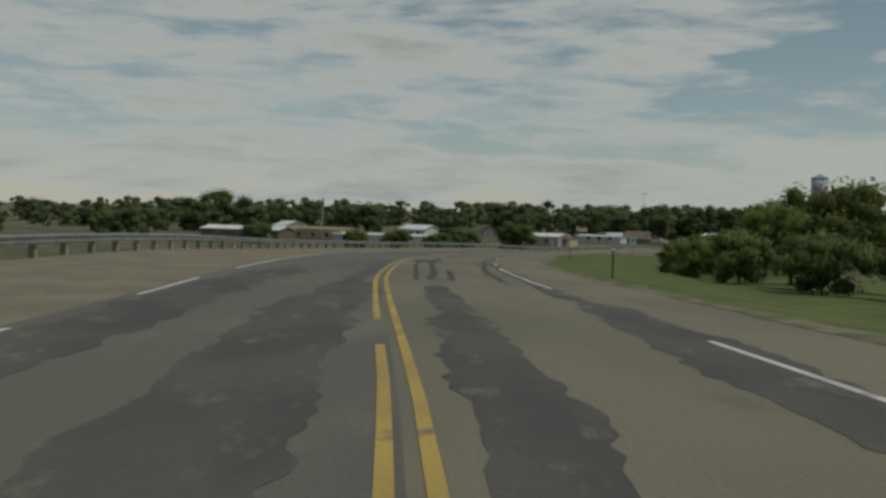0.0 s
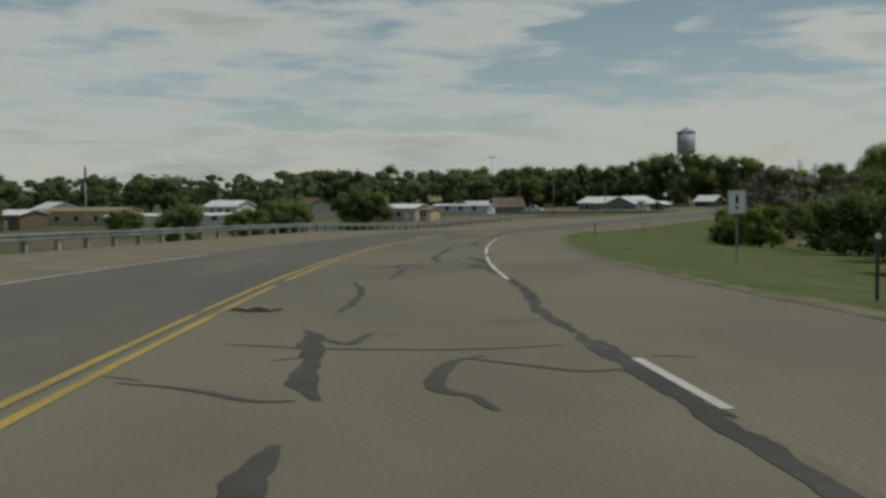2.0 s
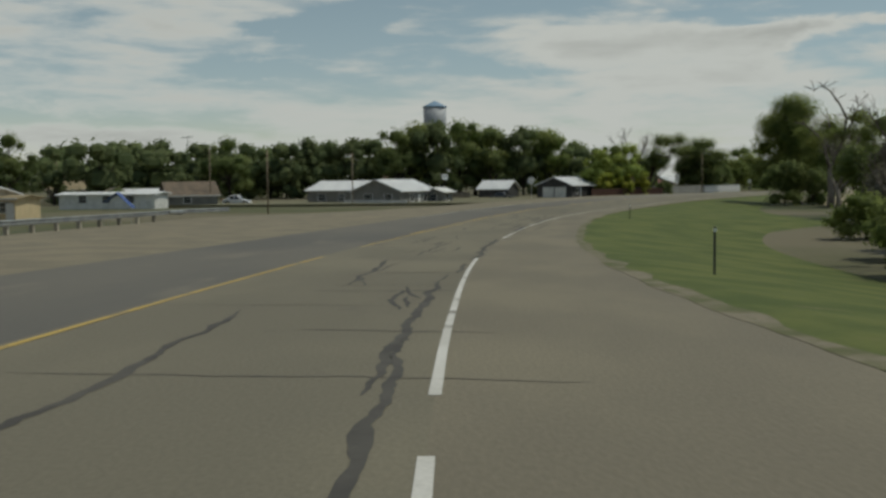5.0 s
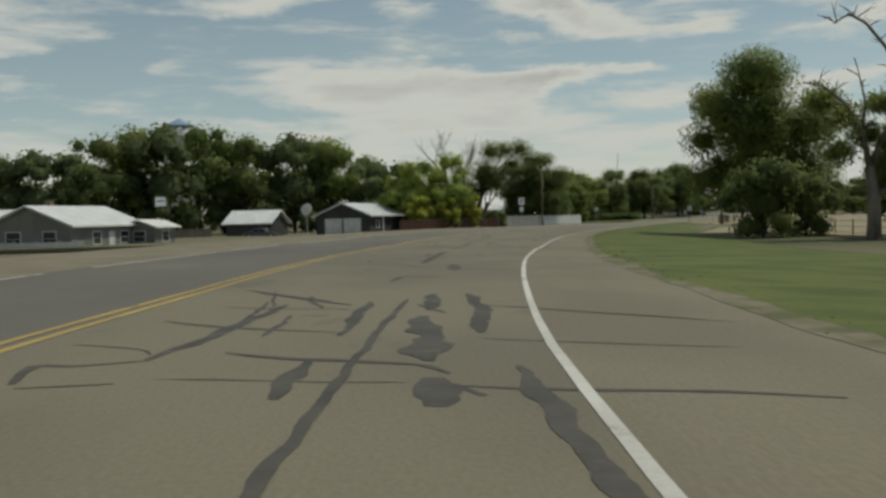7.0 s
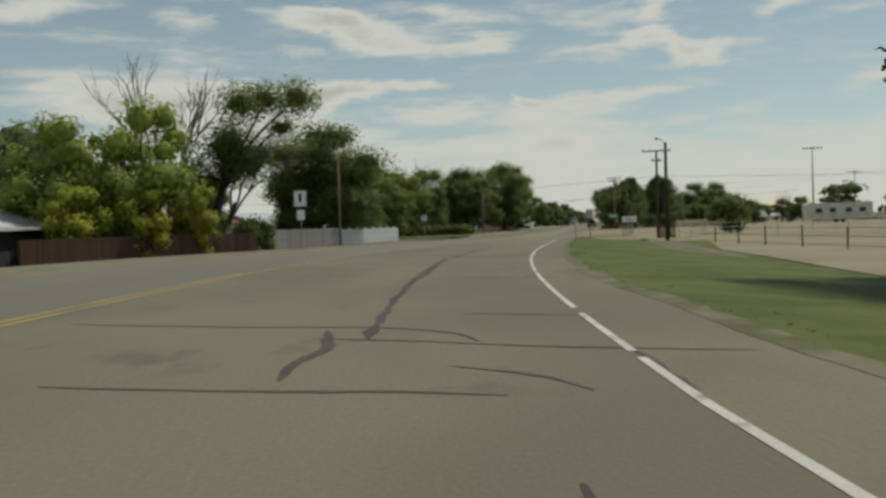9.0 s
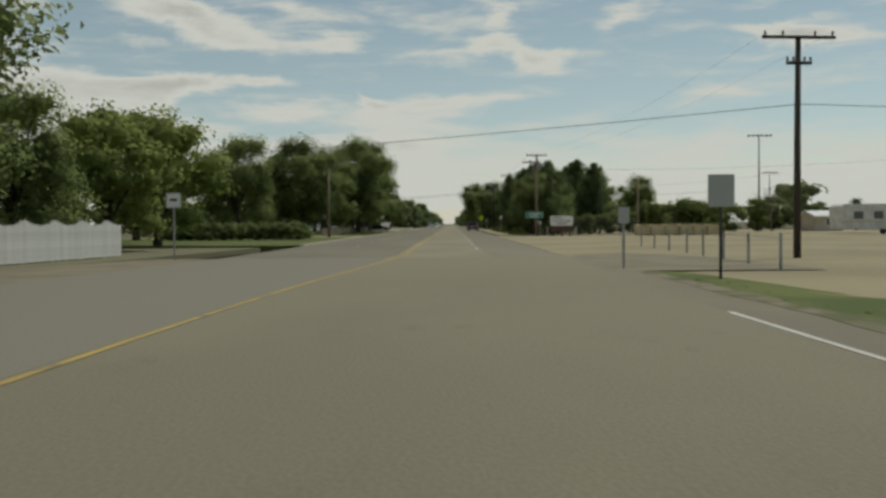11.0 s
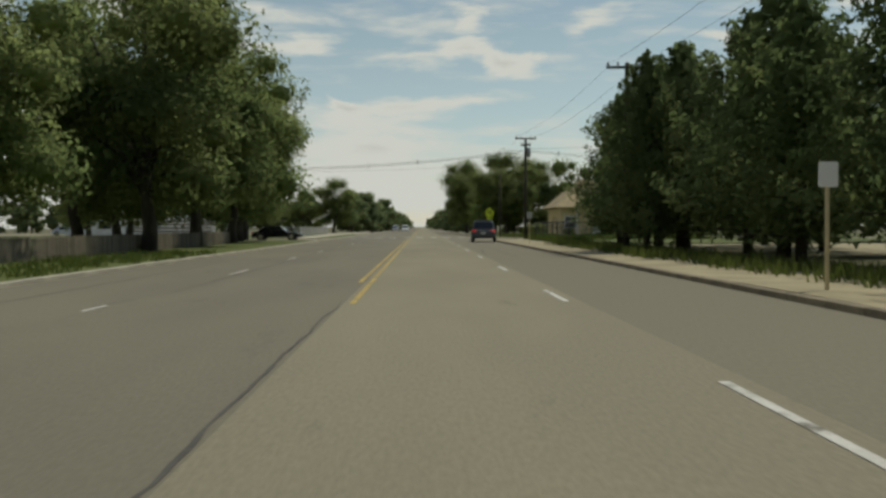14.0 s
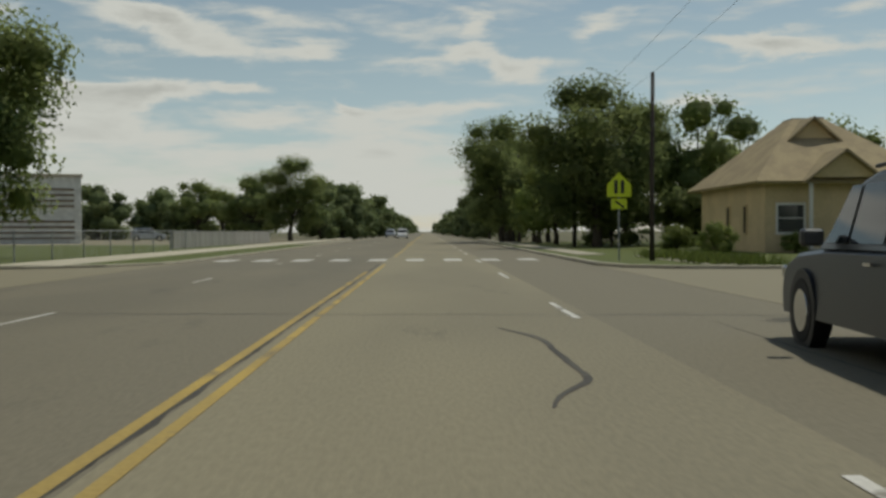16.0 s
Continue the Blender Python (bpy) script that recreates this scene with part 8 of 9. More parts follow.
scrap = Shape()
for k, (a, b, ln, wd, hh) in enumerate(((-0.3, 0.05, 0.5, 0.22, 0.06), (0.1, -0.06, 0.55, 0.3, 0.09), (0.45, 0.06, 0.35, 0.2, 0.05))):
    scrap.at(a, b, 0, 0, 0, 25 * k - 20).prism([(-ln / 2, 0), (ln / 2, 0.01), (ln * 0.42, hh * 0.6), (0.04, hh), (-ln * 0.3, hh * 0.7)], -wd / 2, wd / 2)
place = spot(90.8, -2.5, 0.008)
whole("road_debris", scrap, M["fence_wood"], pose(place.x, place.y, place.z, 0, 0, turn(92) - 4) @ Matrix.Diagonal((0.62, 0.62, 0.8, 1)), "flattened brown board scrap lying on the lane", "debris")

# ---- town entry: kerbs, walks, lots ----
patch("ground_lot", [(7.25, -86), (9.0, -110), (13.5, -117), (36, -109), (62, -100), (95, -70), (95, 4), (60, 12), (32, -13), (13, -15.5), (7.25, -15)], M["lot"], "wide pale dirt and gravel lot beside the road", 0.015, category="dirt lot")
LOT_EDGE = [(9.0, -110), (13.5, -117), (36, -109), (62, -100), (95, -70)]
bank = Shape()
for (x0, y0), (x1, y1) in zip(LOT_EDGE, LOT_EDGE[1:]):
    n = Vector((y1 - y0, x0 - x1, 0)).normalized() * 3.2
    bank.put([(x0, y0, 0.03), (x1, y1, 0.03), (x1 + n.x, y1 + n.y, -0.30), (x0 + n.x, y0 + n.y, -0.30)], [(0, 1, 2, 3)])
whole("ground_lot_bank", bank, M["lot"], Matrix(), "sandy slope down from the lot to the field", "dirt", kind="structure")
patch("ground_field", [(15.8, -118.5), (17.4, -150), (18.2, -168), (25, -167.5), (33, -190), (46, -214), (110, -230), (150, -120), (96, -72), (62, -102), (36, -111)], M["lot"], "bare sandy field behind the wire fence", -0.26, 0.3, category="dirt field")
ribbon("pavement_apron", 418, 508, [lambda s: min(GRASS(s) - 0.4, 6.2), 9.0, 11.5], M["shoulder"], "gravel apron between street and lot", drop=[0.004, 0.012, 0.0], category="gravel")


def slab_run(name, x0, x1, y0, y1, z, mat, label, joint=1.5, category="sidewalk"):
    """A concrete walk or kerb laid in separate slabs."""
    ob = thing(name, Matrix(), label, category, kind="structure")
    n = max(int((y1 - y0) / joint), 1)
    me = Shape().box(0, 0, -0.3, x1 - x0, (y1 - y0) / n - 0.012, 0.3 + z, 0.012).mesh("slab")
    me.materials.append(mat)
    for k in range(n):
        o = new("slab", me)
        o.parent = ob
        o.location = ((x0 + x1) / 2, y0 + (k + 0.5) * (y1 - y0) / n, 0.004 * math.sin(k * 4.1))
    return ob


def kerb_run(points, mat, label, width=0.26, z=0.12):
    """A kerb of short stones round a bend."""
    ob = thing("kerb", Matrix(), label, "kerb", kind="structure")
    for (x0, y0), (x1, y1) in zip(points, points[1:]):
        ln = math.hypot(x1 - x0, y1 - y0)
        n = max(int(ln / 3.0), 1)
        for k in range(n):
            u = (k + 0.5) / n
            o = part("kerb_stone", Shape().box(0, 0, -0.3, ln / n + 0.03, width, 0.3 + z, 0.02), mat, ob)
            o.matrix_basis = pose(x0 + (x1 - x0) * u, y0 + (y1 - y0) * u, 0.004 * math.sin(k * 4.1 + x0), 0, 0, math.degrees(math.atan2(y1 - y0, x1 - x0)))
    return ob


slab_run("kerb", -7.88, -7.62, -62, 70, 0.10, M["concrete"], "worn low concrete kerb along the lawn", 3.0, "kerb")
slab_run("kerb", -7.88, -7.62, 97, 320, 0.10, M["concrete"], "worn low concrete kerb along the sidewalk", 4.0, "kerb")
kerb_run([(-7.75, 70), (-8.1, 72.4), (-9.2, 74.3), (-11, 75.4), (-14, 75.7), (-40, 75.7)], M["concrete"], "curved kerb at the lawn's corner", z=0.10)
kerb_run([(-40, 89.6), (-15, 89.6), (-11.5, 90.2), (-9.4, 91.8), (-8.1, 94.2), (-7.75, 97)], M["concrete"], "curved kerb at the school corner", z=0.10)
slab_run("kerb", 7.66, 7.86, -14, 68, 0.11, M["kerb"], "worn concrete kerb on the dusty side", 3.0, "kerb")
slab_run("kerb", 7.62, 7.88, 95, 320, 0.12, M["concrete"], "worn concrete kerb beyond the side street", 4.0, "kerb")
kerb_run([(7.75, 68), (8.0, 71), (8.8, 73.5), (10.3, 75.2), (12.5, 75.9), (40, 76)], M["kerb"], "curved kerb at the near corner of the side street", width=0.2, z=0.11)
kerb_run([(40, 87.6), (12, 87.6), (9.6, 88.0), (8.2, 89.2), (7.75, 91.8), (7.75, 95)], M["concrete"], "curved kerb at the far corner of the side street")
slab_run("sidewalk", -13.5, -10.9, 91.5, 260, 0.09, M["pale_walk"], "pale concrete sidewalk along the school lawn", 1.8)
slab_run("sidewalk", 10.9, 12.3, 88.4, 101, 0.10, M["concrete"], "cracked concrete sidewalk at the corner", 1.6)
slab_run("sidewalk", 8.9, 10.2, 104, 200, 0.10, M["concrete"], "cracked concrete sidewalk before the bungalow", 1.6)
patch("ground_lawn", [(-7.9, -62), (-40, -64), (-40, -24), (-7.9, -14.5)], M["verge"], "mown green corner lawn", 0.05, category="lawn")
patch("ground_drive", [(-7.8, -14), (-40, -23), (-40, -11), (-7.8, -1.5)], M["lot"], "pale gravel driveway across the verge", 0.03, category="driveway")
patch("ground_yard", [(-7.9, -1.2), (-40, -10), (-40, 75.6), (-14, 75.6), (-11, 75.2), (-9.3, 74.2), (-8.2, 72.3), (-7.9, 70)], M["verge"], "shaded lawn under the street trees", 0.05, category="lawn")
patch("road_side_street_west", [(-7.6, 70), (-8, 72.6), (-9.2, 74.6), (-11, 75.6), (-60, 75.9), (-60, 89.4), (-11.5, 90), (-9.2, 91.9), (-8, 94.4), (-7.6, 97)], M["street"], "pale side street where a dark car stands", 0.006, category="road")
patch("ground_school_lawn", [(-7.9, 97.2), (-8.3, 94.4), (-9.5, 92.1), (-11.6, 90.5), (-60, 90), (-60, 150), (-7.9, 150)], M["verge"], "broad green school lawn", 0.05, category="lawn")
patch("ground_parking", [(-12.5, 150), (-95, 150), (-95, 230), (-12.5, 230)], M["street"], "grey parking lot beside the school", 0.02, category="parking lot")
patch("ground_dirt_verge", [(7.88, -14.5), (12.4, -15), (10.9, -8), (10.6, 44), (11.0, 50), (10.9, 75.4), (10.4, 75.0), (8.95, 73.3), (8.15, 70.9), (7.88, 68)], M["pale_dirt"], "dusty dirt verge behind the kerb", 0.10, category="dirt")
patch("ground_weedy_lot", [(10.8, 48), (40, 48), (40, 75.8), (12.6, 75.7), (10.7, 74.6)], M["verge"], "green weedy lot behind the chain-link fence", 0.12, category="grass")
# The plain's darker colour laid here stands in for the conifers' shade.
patch("ground_shade", [(12.2, -14.5), (18.5, -14), (18.5, 50), (10.8, 50), (10.4, 44), (10.7, -8)], M["ground"], "bare dark earth under the conifers, their shade put into its colour", 0.06, category="earth")
patch("ground_back_lot", [(18.4, -13.5), (60, -12), (60, 48), (18.4, 48)], M["pale_dirt"], "pale bare lot behind the conifers", 0.05, category="dirt lot")
patch("road_side_street", [(7.6, 66.5), (8, 70.5), (8.8, 73.7), (10.3, 75.4), (12.5, 76.1), (80, 76.2), (80, 87.4), (12, 87.5), (9.5, 87.9), (8.1, 89.1), (7.6, 92.2)], M["street"], "side street joining the main street", 0.006, category="road")
patch("ground_corner", [(7.9, 95), (7.9, 92), (8.3, 89.5), (9.7, 88.2), (12, 87.8), (60, 87.8), (60, 160), (7.9, 160)], M["verge"], "patchy lawn round the bungalow", 0.07, category="lawn")
patch("ground_left_yards", [(-16.8, -186), (-70, -215), (-70, -120), (-40, -66), (-9.8, -66), (-12.5, -100), (-16.5, -140)], M["edge_dirt"], "dusty yards in front of the houses", 0.0, 0.3, category="yard")

# ---- cars ----
def car(name, m, paint, label, suv=True, lit=False, length=4.7, width=1.9, height=1.72):
    """A car heading along its own +y, on the ground at z = 0."""
    ob = thing(name, m, label, "car")
    L, W = length / 2, width / 2
    belt, roof = height * 0.58, height
    if suv:
        side = [(-L + 0.05, 0.36), (-L, 0.52), (-L + 0.01, 0.74), (-L + 0.06, belt - 0.06), (-L + 0.14, belt + 0.02), (L * 0.42, belt), (L * 0.80, belt - 0.06), (L - 0.10, belt - 0.18), (L - 0.01, belt - 0.34), (L, 0.55), (L - 0.10, 0.30), (-L + 0.2, 0.30)]
        cab = [(-L + 0.13, belt), (-L + 0.40, roof - 0.12), (-L + 0.62, roof - 0.02), (-0.5, roof), (0.15, roof - 0.02), (0.5, roof - 0.10), (L * 0.50, belt - 0.01)]
    else:
        side = [(-L, 0.45), (-L + 0.03, belt - 0.02), (-L + 0.75, belt + 0.03), (L * 0.38, belt), (L - 0.25, belt - 0.16), (L, 0.55), (L - 0.05, 0.25), (-L + 0.05, 0.25)]
        cab = [(-L + 0.55, belt), (-L + 1.30, roof - 0.04), (-L + 1.7, roof), (0.15, roof), (0.4, roof - 0.04), (L * 0.42, belt - 0.01)]

    def loft(outline, half_low, half_high, zlo, zhi):
        s = Shape()
        n = len(outline)
        pts = []
        for u in (-1, -0.94, -0.80, 0.80, 0.94, 1):
            for y, z in outline:
                k = (z - zlo) / max(zhi - zlo, 0.01)
                hw = half_low + (half_high - half_low) * k
                shrink = {1: 0.93, 0.94: 0.985}.get(abs(u), 1.0)
                pts.append((u * hw, y * {1: 0.945, 0.94: 0.985}.get(abs(u), 1.0), zlo + (z - zlo) * shrink))
        f = [tuple(range(n)), tuple(range(5 * n, 6 * n))[::-1]]
        f += [(r * n + i, r * n + n + i, r * n + n + (i + 1) % n, r * n + (i + 1) % n) for r in range(5) for i in range(n)]
        return s.put(pts, f)

    body = part("body", loft(side, W, W * 0.95, 0.25, belt), paint, ob, smooth=False)
    part("cabin", loft(cab, W * 0.93, W * 0.74, belt, roof), paint, ob)
    # glass, set just proud of the cabin
    yb0, yb1 = (cab[0][0] - 0.012, cab[1][0] - 0.012)
    zb1 = cab[1][1]
    part("rear_window", Shape().put([(-W * 0.80, yb0 + (yb1 - yb0) * 0.12 - 0.01, belt + 0.1), (W * 0.80, yb0 + (yb1 - yb0) * 0.12 - 0.01, belt + 0.1), (W * 0.70, yb1 - 0.012, zb1 - 0.03), (-W * 0.70, yb1 - 0.012, zb1 - 0.03)], [(0, 1, 2, 3)]), M["car_glass"], ob)
    if suv:
        part("tailgate_trim", Shape().box(0, -L + 0.055, belt - 0.10, width * 0.46, 0.06, 0.05, 0.01), M["chrome"], ob, "bright strip across the tailgate")
    yf0, yf1 = cab[-1][0] + 0.012, cab[-2][0] + 0.012
    part("windscreen", Shape().put([(-W * 0.82, yf0, belt + 0.03), (W * 0.82, yf0, belt + 0.03), (W * 0.70, yf1, cab[-2][1] - 0.03), (-W * 0.70, yf1, cab[-2][1] - 0.03)], [(0, 1, 2, 3)]), M["car_glass"], ob)
    for sg in (-1, 1):
        for y0, y1 in (((cab[0][0] + 0.55), -0.62), (-0.52, 0.30), (0.38, cab[-1][0] - 0.25)) if suv else ((cab[0][0] + 0.75, -0.30), (-0.2, cab[-1][0] - 0.4)):
            lo, hi = belt + 0.05, roof - 0.14
            xa, xb = W * 0.925 + 0.006, W * 0.768 + 0.012
            t1 = 0.75 if y1 > 0.35 else 0.0
            part("side_window", Shape().put([(sg * xa, y0, lo), (sg * xa, y1, lo), (sg * xb, y1 - t1 * 0.45, hi), (sg * xb, y0 + (0.22 if y0 < -1.2 else 0), hi)], [(0, 1, 2, 3)]), M["car_glass"], ob)
        part("mirror", Shape().box(sg * (W + 0.10), L * 0.36, belt + 0.02, 0.22, 0.12, 0.17, 0.03), paint, ob)
        tl = part("tail_light", Shape().box(sg * (W - 0.25), -L + 0.04, belt - 0.17, 0.42, 0.12, 0.13, 0.03), M["tail"], ob)
        if lit:
            part("brake_lamp", Shape().box(sg * (W - 0.20), -L - 0.022, belt - 0.135, 0.24, 0.02, 0.05, 0.005), M["tail_lit"], tl)
            part("reversing_lamp", Shape().box(sg * (W - 0.40), -L - 0.022, belt - 0.135, 0.10, 0.02, 0.06, 0.005), M["sign_white"], tl)
        part("headlight", Shape().box(sg * (W - 0.24), L - 0.05, belt - 0.36, 0.40, 0.10, 0.14, 0.03), M["chrome"], ob)
        part("door_handle", Shape().box(sg * (W - 0.005), -0.35, belt - 0.14, 0.03, 0.18, 0.03), M["chrome"], ob)
        for yy in (-L + 0.88, L - 0.92):
            rr = 0.36 if suv else 0.33
            part("wheel_arch", Shape().tube([(sg * (W - 0.16), yy, rr), (sg * (W + 0.004), yy, rr)], rr + 0.075, 20), M["black"], ob)
            tyre = part("wheel", Shape().tube([(sg * (W - 0.22), yy, rr), (sg * (W - 0.19), yy, rr), (sg * (W - 0.02), yy, rr), (sg * (W + 0.012), yy, rr)], [rr - 0.03, rr, rr, rr - 0.03], 24), M["rubber"], ob)
            part("rim", Shape().tube([(sg * (W - 0.05), yy, rr), (sg * (W + 0.02), yy, rr)], [rr * 0.66, rr * 0.62], 18), M["chrome"], tyre)
    part("rear_bumper", Shape().box(0, -L + 0.06, 0.33, width * 0.90, 0.20, 0.26, 0.06), M["cladding"] if suv else paint, ob)
    part("front_bumper", Shape().box(0, L - 0.06, 0.28, width * 0.93, 0.16, 0.26, 0.05), paint, ob)
    pl = part("number_plate", Shape().box(0, -L - 0.03, belt - 0.38, 0.34, 0.02, 0.16), M["sign_white"], ob, "pale number plate with plain bars")
    part("writing", Shape().box(0, -L - 0.044, belt - 0.33, 0.24, 0.006, 0.06), M["black"], pl)
    if suv:
        for sg in (-1, 1):
            part("roof_rail", Shape().tube([(sg * W * 0.68, -L + 0.7, roof + 0.02), (sg * W * 0.68, -0.6, roof + 0.05), (sg * W * 0.68, 0.3, roof + 0.02)], 0.02, 6), M["black"], ob)
        part("spoiler", Shape().box(0, -L + 0.36, roof - 0.05, width * 0.68, 0.26, 0.05, 0.02), paint, ob)
    return ob


car("car", pose(6.6, 65.3, 0.005, 0, 0, -4), M["suv_paint"], "dark grey SUV braking at the kerb with lit tail lamps", True, True, 4.9, 1.98, 1.76)
car("car", pose(-12.6, 80.4, 0.05, 0, 0, -90), M["black_paint"], "black low car standing in the driveway", False, False, 4.75, 1.85, 1.36)
car("car", pose(-2.6, 236, 0.0, 0, 0, 180), M["white_car"], "small white car far down the street", False, False)
car("car", pose(-5.6, 262, 0.0, 0, 0, 180), M["silver_paint"], "silver SUV far down the street", True, False)
car("car", pose(-39, 206, 0.03, 0, 0, -80), M["silver_paint"], "silver van parked by the school", True, False, 5.0, 1.95, 1.85)
car("car", pose(-60, 158, 0.03, 0, 0, -70), M["silver_paint"], "silver car parked beside the striped building", False)
car("car", pose(-23.0, -119, 0.0, 0, 0, -70), M["black_paint"], "dark car parked behind the tree", False)
car("car", pose(-64.0, -197, -0.35, 0, 0, -60), M["white_car"], "white car parked by the tan gabled house", False)
car("car", pose(-37.8, -151.5, -0.3, 0, 0, -80), M["suv_paint"], "dark low car parked beside the open shed", False, height=1.3)

# ---- welcome sign, green sign, tanks, trailer ----
wel = thing("welcome_sign", pose(14.25, -21.5, 0, 0, 0, -6), "white town welcome sign on a brown base between posts", "sign")
board = part("board", Shape().prism([(-1.14, 1.12), (1.14, 1.12), (1.2, 1.3), (1.24, 2.12), (0.9, 2.17), (-0.9, 2.17), (-1.24, 2.12), (-1.2, 1.3)], -0.05, 0.05), M["sign_white"], wel)
words("Welcome", 0.24, -0.56, 1.98, board, M["black"], -0.056)
words("to", 0.24, 0.09, 1.98, board, M["black"], -0.056)
words("Las", 0.42, -0.68, 1.66, board, M["black"], -0.056)
words("Animas", 0.42, 0.315, 1.66, board, M["black"], -0.056)
bars(2.0, [(1.32, 1.1, 0.09)], board, M["black"], -0.056)
part("base", Shape().box(0, 0.05, 0.55, 2.3, 0.12, 0.56, 0.02), M["brown_paint"], wel)
for u in (-0.9, 0.0, 0.9):
    part("leg", Shape().box(u, 0.05, -0.2, 0.16, 0.14, 0.8, 0.02), M["brown_paint"], wel)
for u in (-1.55, 1.55):
    part("marker_post", Shape().box(u, -0.05, -0.2, 0.12, 0.12, 1.25, 0.02), M["cream"], wel)
grn = thing("street_guide_sign", pose(11.65, -17.75, 0, 0, 0, 0), "green guide sign with white lettering on the utility pole", "sign")
gp = part("panel", Shape().box(-0.05, 0, 1.98, 1.95, 0.02, 0.70, 0.008), M["sign_green"], grn)
e = Shape()
for a in ((-0.05, -0.013, 2.02, 1.85, 0.005, 0.025), (-0.05, -0.013, 2.62, 1.85, 0.005, 0.025), (-0.98, -0.013, 2.02, 0.025, 0.005, 0.62), (0.88, -0.013, 2.02, 0.025, 0.005, 0.62)):
    e.box(*a)
part("border", e, M["sign_white"], gp)
for z_, ln in ((2.44, 1.3), (2.2, 1.0)):
    part("writing", Shape().box(-0.05, -0.014, z_ - 0.05, ln, 0.006, 0.1), M["sign_white"], gp)
part("bracket", Shape().box(0.2, 0.05, 2.0, 0.08, 0.1, 0.6), M["galv"], grn)
sign(12.3, -16.9, 0.0, 0, 0.36, 0.34, 1.66, "small white notice on a thin post below the green sign", post=M["galv"], lines=((1.54, 0.2, 0.04), (1.44, 0.22, 0.04)))


def bin_box(x, y, spin):
    ob = thing("storage_bin", pose(x, y, 0.015, 0, 0, spin), "pale yellow box-shaped bin in the dirt lot", "bin", "yellow bins")
    part("body", Shape().box(0, 0, 0.06, 1.42, 1.3, 0.98, 0.05), M["tank"], ob)
    part("lid", Shape().prism([(-0.74, 1.04), (0.74, 1.04), (0.74, 1.10), (0.5, 1.17), (-0.5, 1.17), (-0.74, 1.10)], -0.68, 0.68), M["tank"], ob)
    for u in (-0.5, 0.5):
        part("skid", Shape().box(u, 0, 0, 0.14, 1.2, 0.07, 0.01), M["dark_trim"], ob)
        part("rib", Shape().box(u, -0.67, 0.1, 0.07, 0.05, 0.88, 0.01), M["tank"], ob)
    part("latch", Shape().box(0.1, -0.70, 1.02, 0.16, 0.05, 0.10, 0.01), M["dark_trim"], ob)


for k in range(6):
    bin_box(22.9 + 1.52 * k, -21.5 + 0.12 * k, 6)


rv = thing("travel_trailer", pose(47.5, -24.0, 0.0, 0, 0, 8), "long white travel trailer parked in the lot", "trailer")
part("body", Shape().prism([(-5.2, 0.55), (5.2, 0.55), (5.4, 1.2), (5.1, 3.0), (4.8, 3.15), (-4.9, 3.15), (-5.3, 2.9)], -1.25, 1.25), M["white_paint"], rv)
for u in (-3.4, -1.2, 1.4, 3.6):
    w = part("window", Shape().box(u, -1.28, 1.6, 1.0, 0.05, 0.75, 0.01), M["dark_trim"], rv)
    part("pane", Shape().box(u, -1.31, 1.65, 0.9, 0.03, 0.65), M["pane"], w)
part("stripe", Shape().box(0, -1.27, 1.25, 10.2, 0.03, 0.14), M["tank"], rv)
for u in (-0.6, 0.5):
    part("wheel", Shape().tube([(u, -1.2, 0.35), (u, -1.0, 0.35)], 0.35, 16), M["rubber"], rv)
part("hitch", Shape().tube([(5.2, 0, 0.6), (6.5, 0, 0.5)], 0.06, 6), M["dark_trim"], rv)
for x, y, w, lab in ((64, -38, 5, "pale crate-like shed far across the lot"), (74, -10, 7, "low cream building across the lot"), (52, 6, 4, "cream stack far across the lot"), (36, 8, 6, "small white shed behind the yard")):
    gable_house(x, y, 0, 10, w, 4, 2.2, 0.6, M["cream"], M["white_metal"], lab, name="shed", windows=(("front", 0, 0.9, 0.9, 0.8),))

# ---- planting along the streets ----
def plant(first, z, step, *rows):
    """Trees and bushes: kind, x, y, height, width."""
    for k, (key, x, y, h, w) in enumerate(rows, first):
        tree(key, x, y, z, h, step * k, w)


plant(0, -0.1, 61,
      ("golden", -23.6, -138.5, 9.2, 1.1), ("golden", -18.6, -136.5, 10.2, 1.0), ("yellow", -20.2, -141.5, 4.6, 1.05), ("yellow", -17.6, -138.6, 4.6, 1.0),
      ("yellow", -15.8, -135.2, 4.8, 0.85), ("golden", -26.5, -131.0, 8.4, 1.0), ("leaning", -17.2, -128.5, 12.2, 1.15), ("shrub", -22.8, -114, 3.2, 0.9),
      ("hedge_bush", -17.2, -120.2, 2.8, 0.8), ("street_ash", -20.2, -93.5, 11.0, 1.1), ("street_elm", -18.4, -97.0, 12.2, 1.35), ("street_ash", -18.2, -83.0, 7.8, 1.25),
      ("ash", -17.0, -73, 7.8, 1.2), ("elm", -25, -70, 9.5, 1.2), ("cottonwood", -18, -60, 9.6, 1.2), ("elm", -25, -50, 11, 1.15))
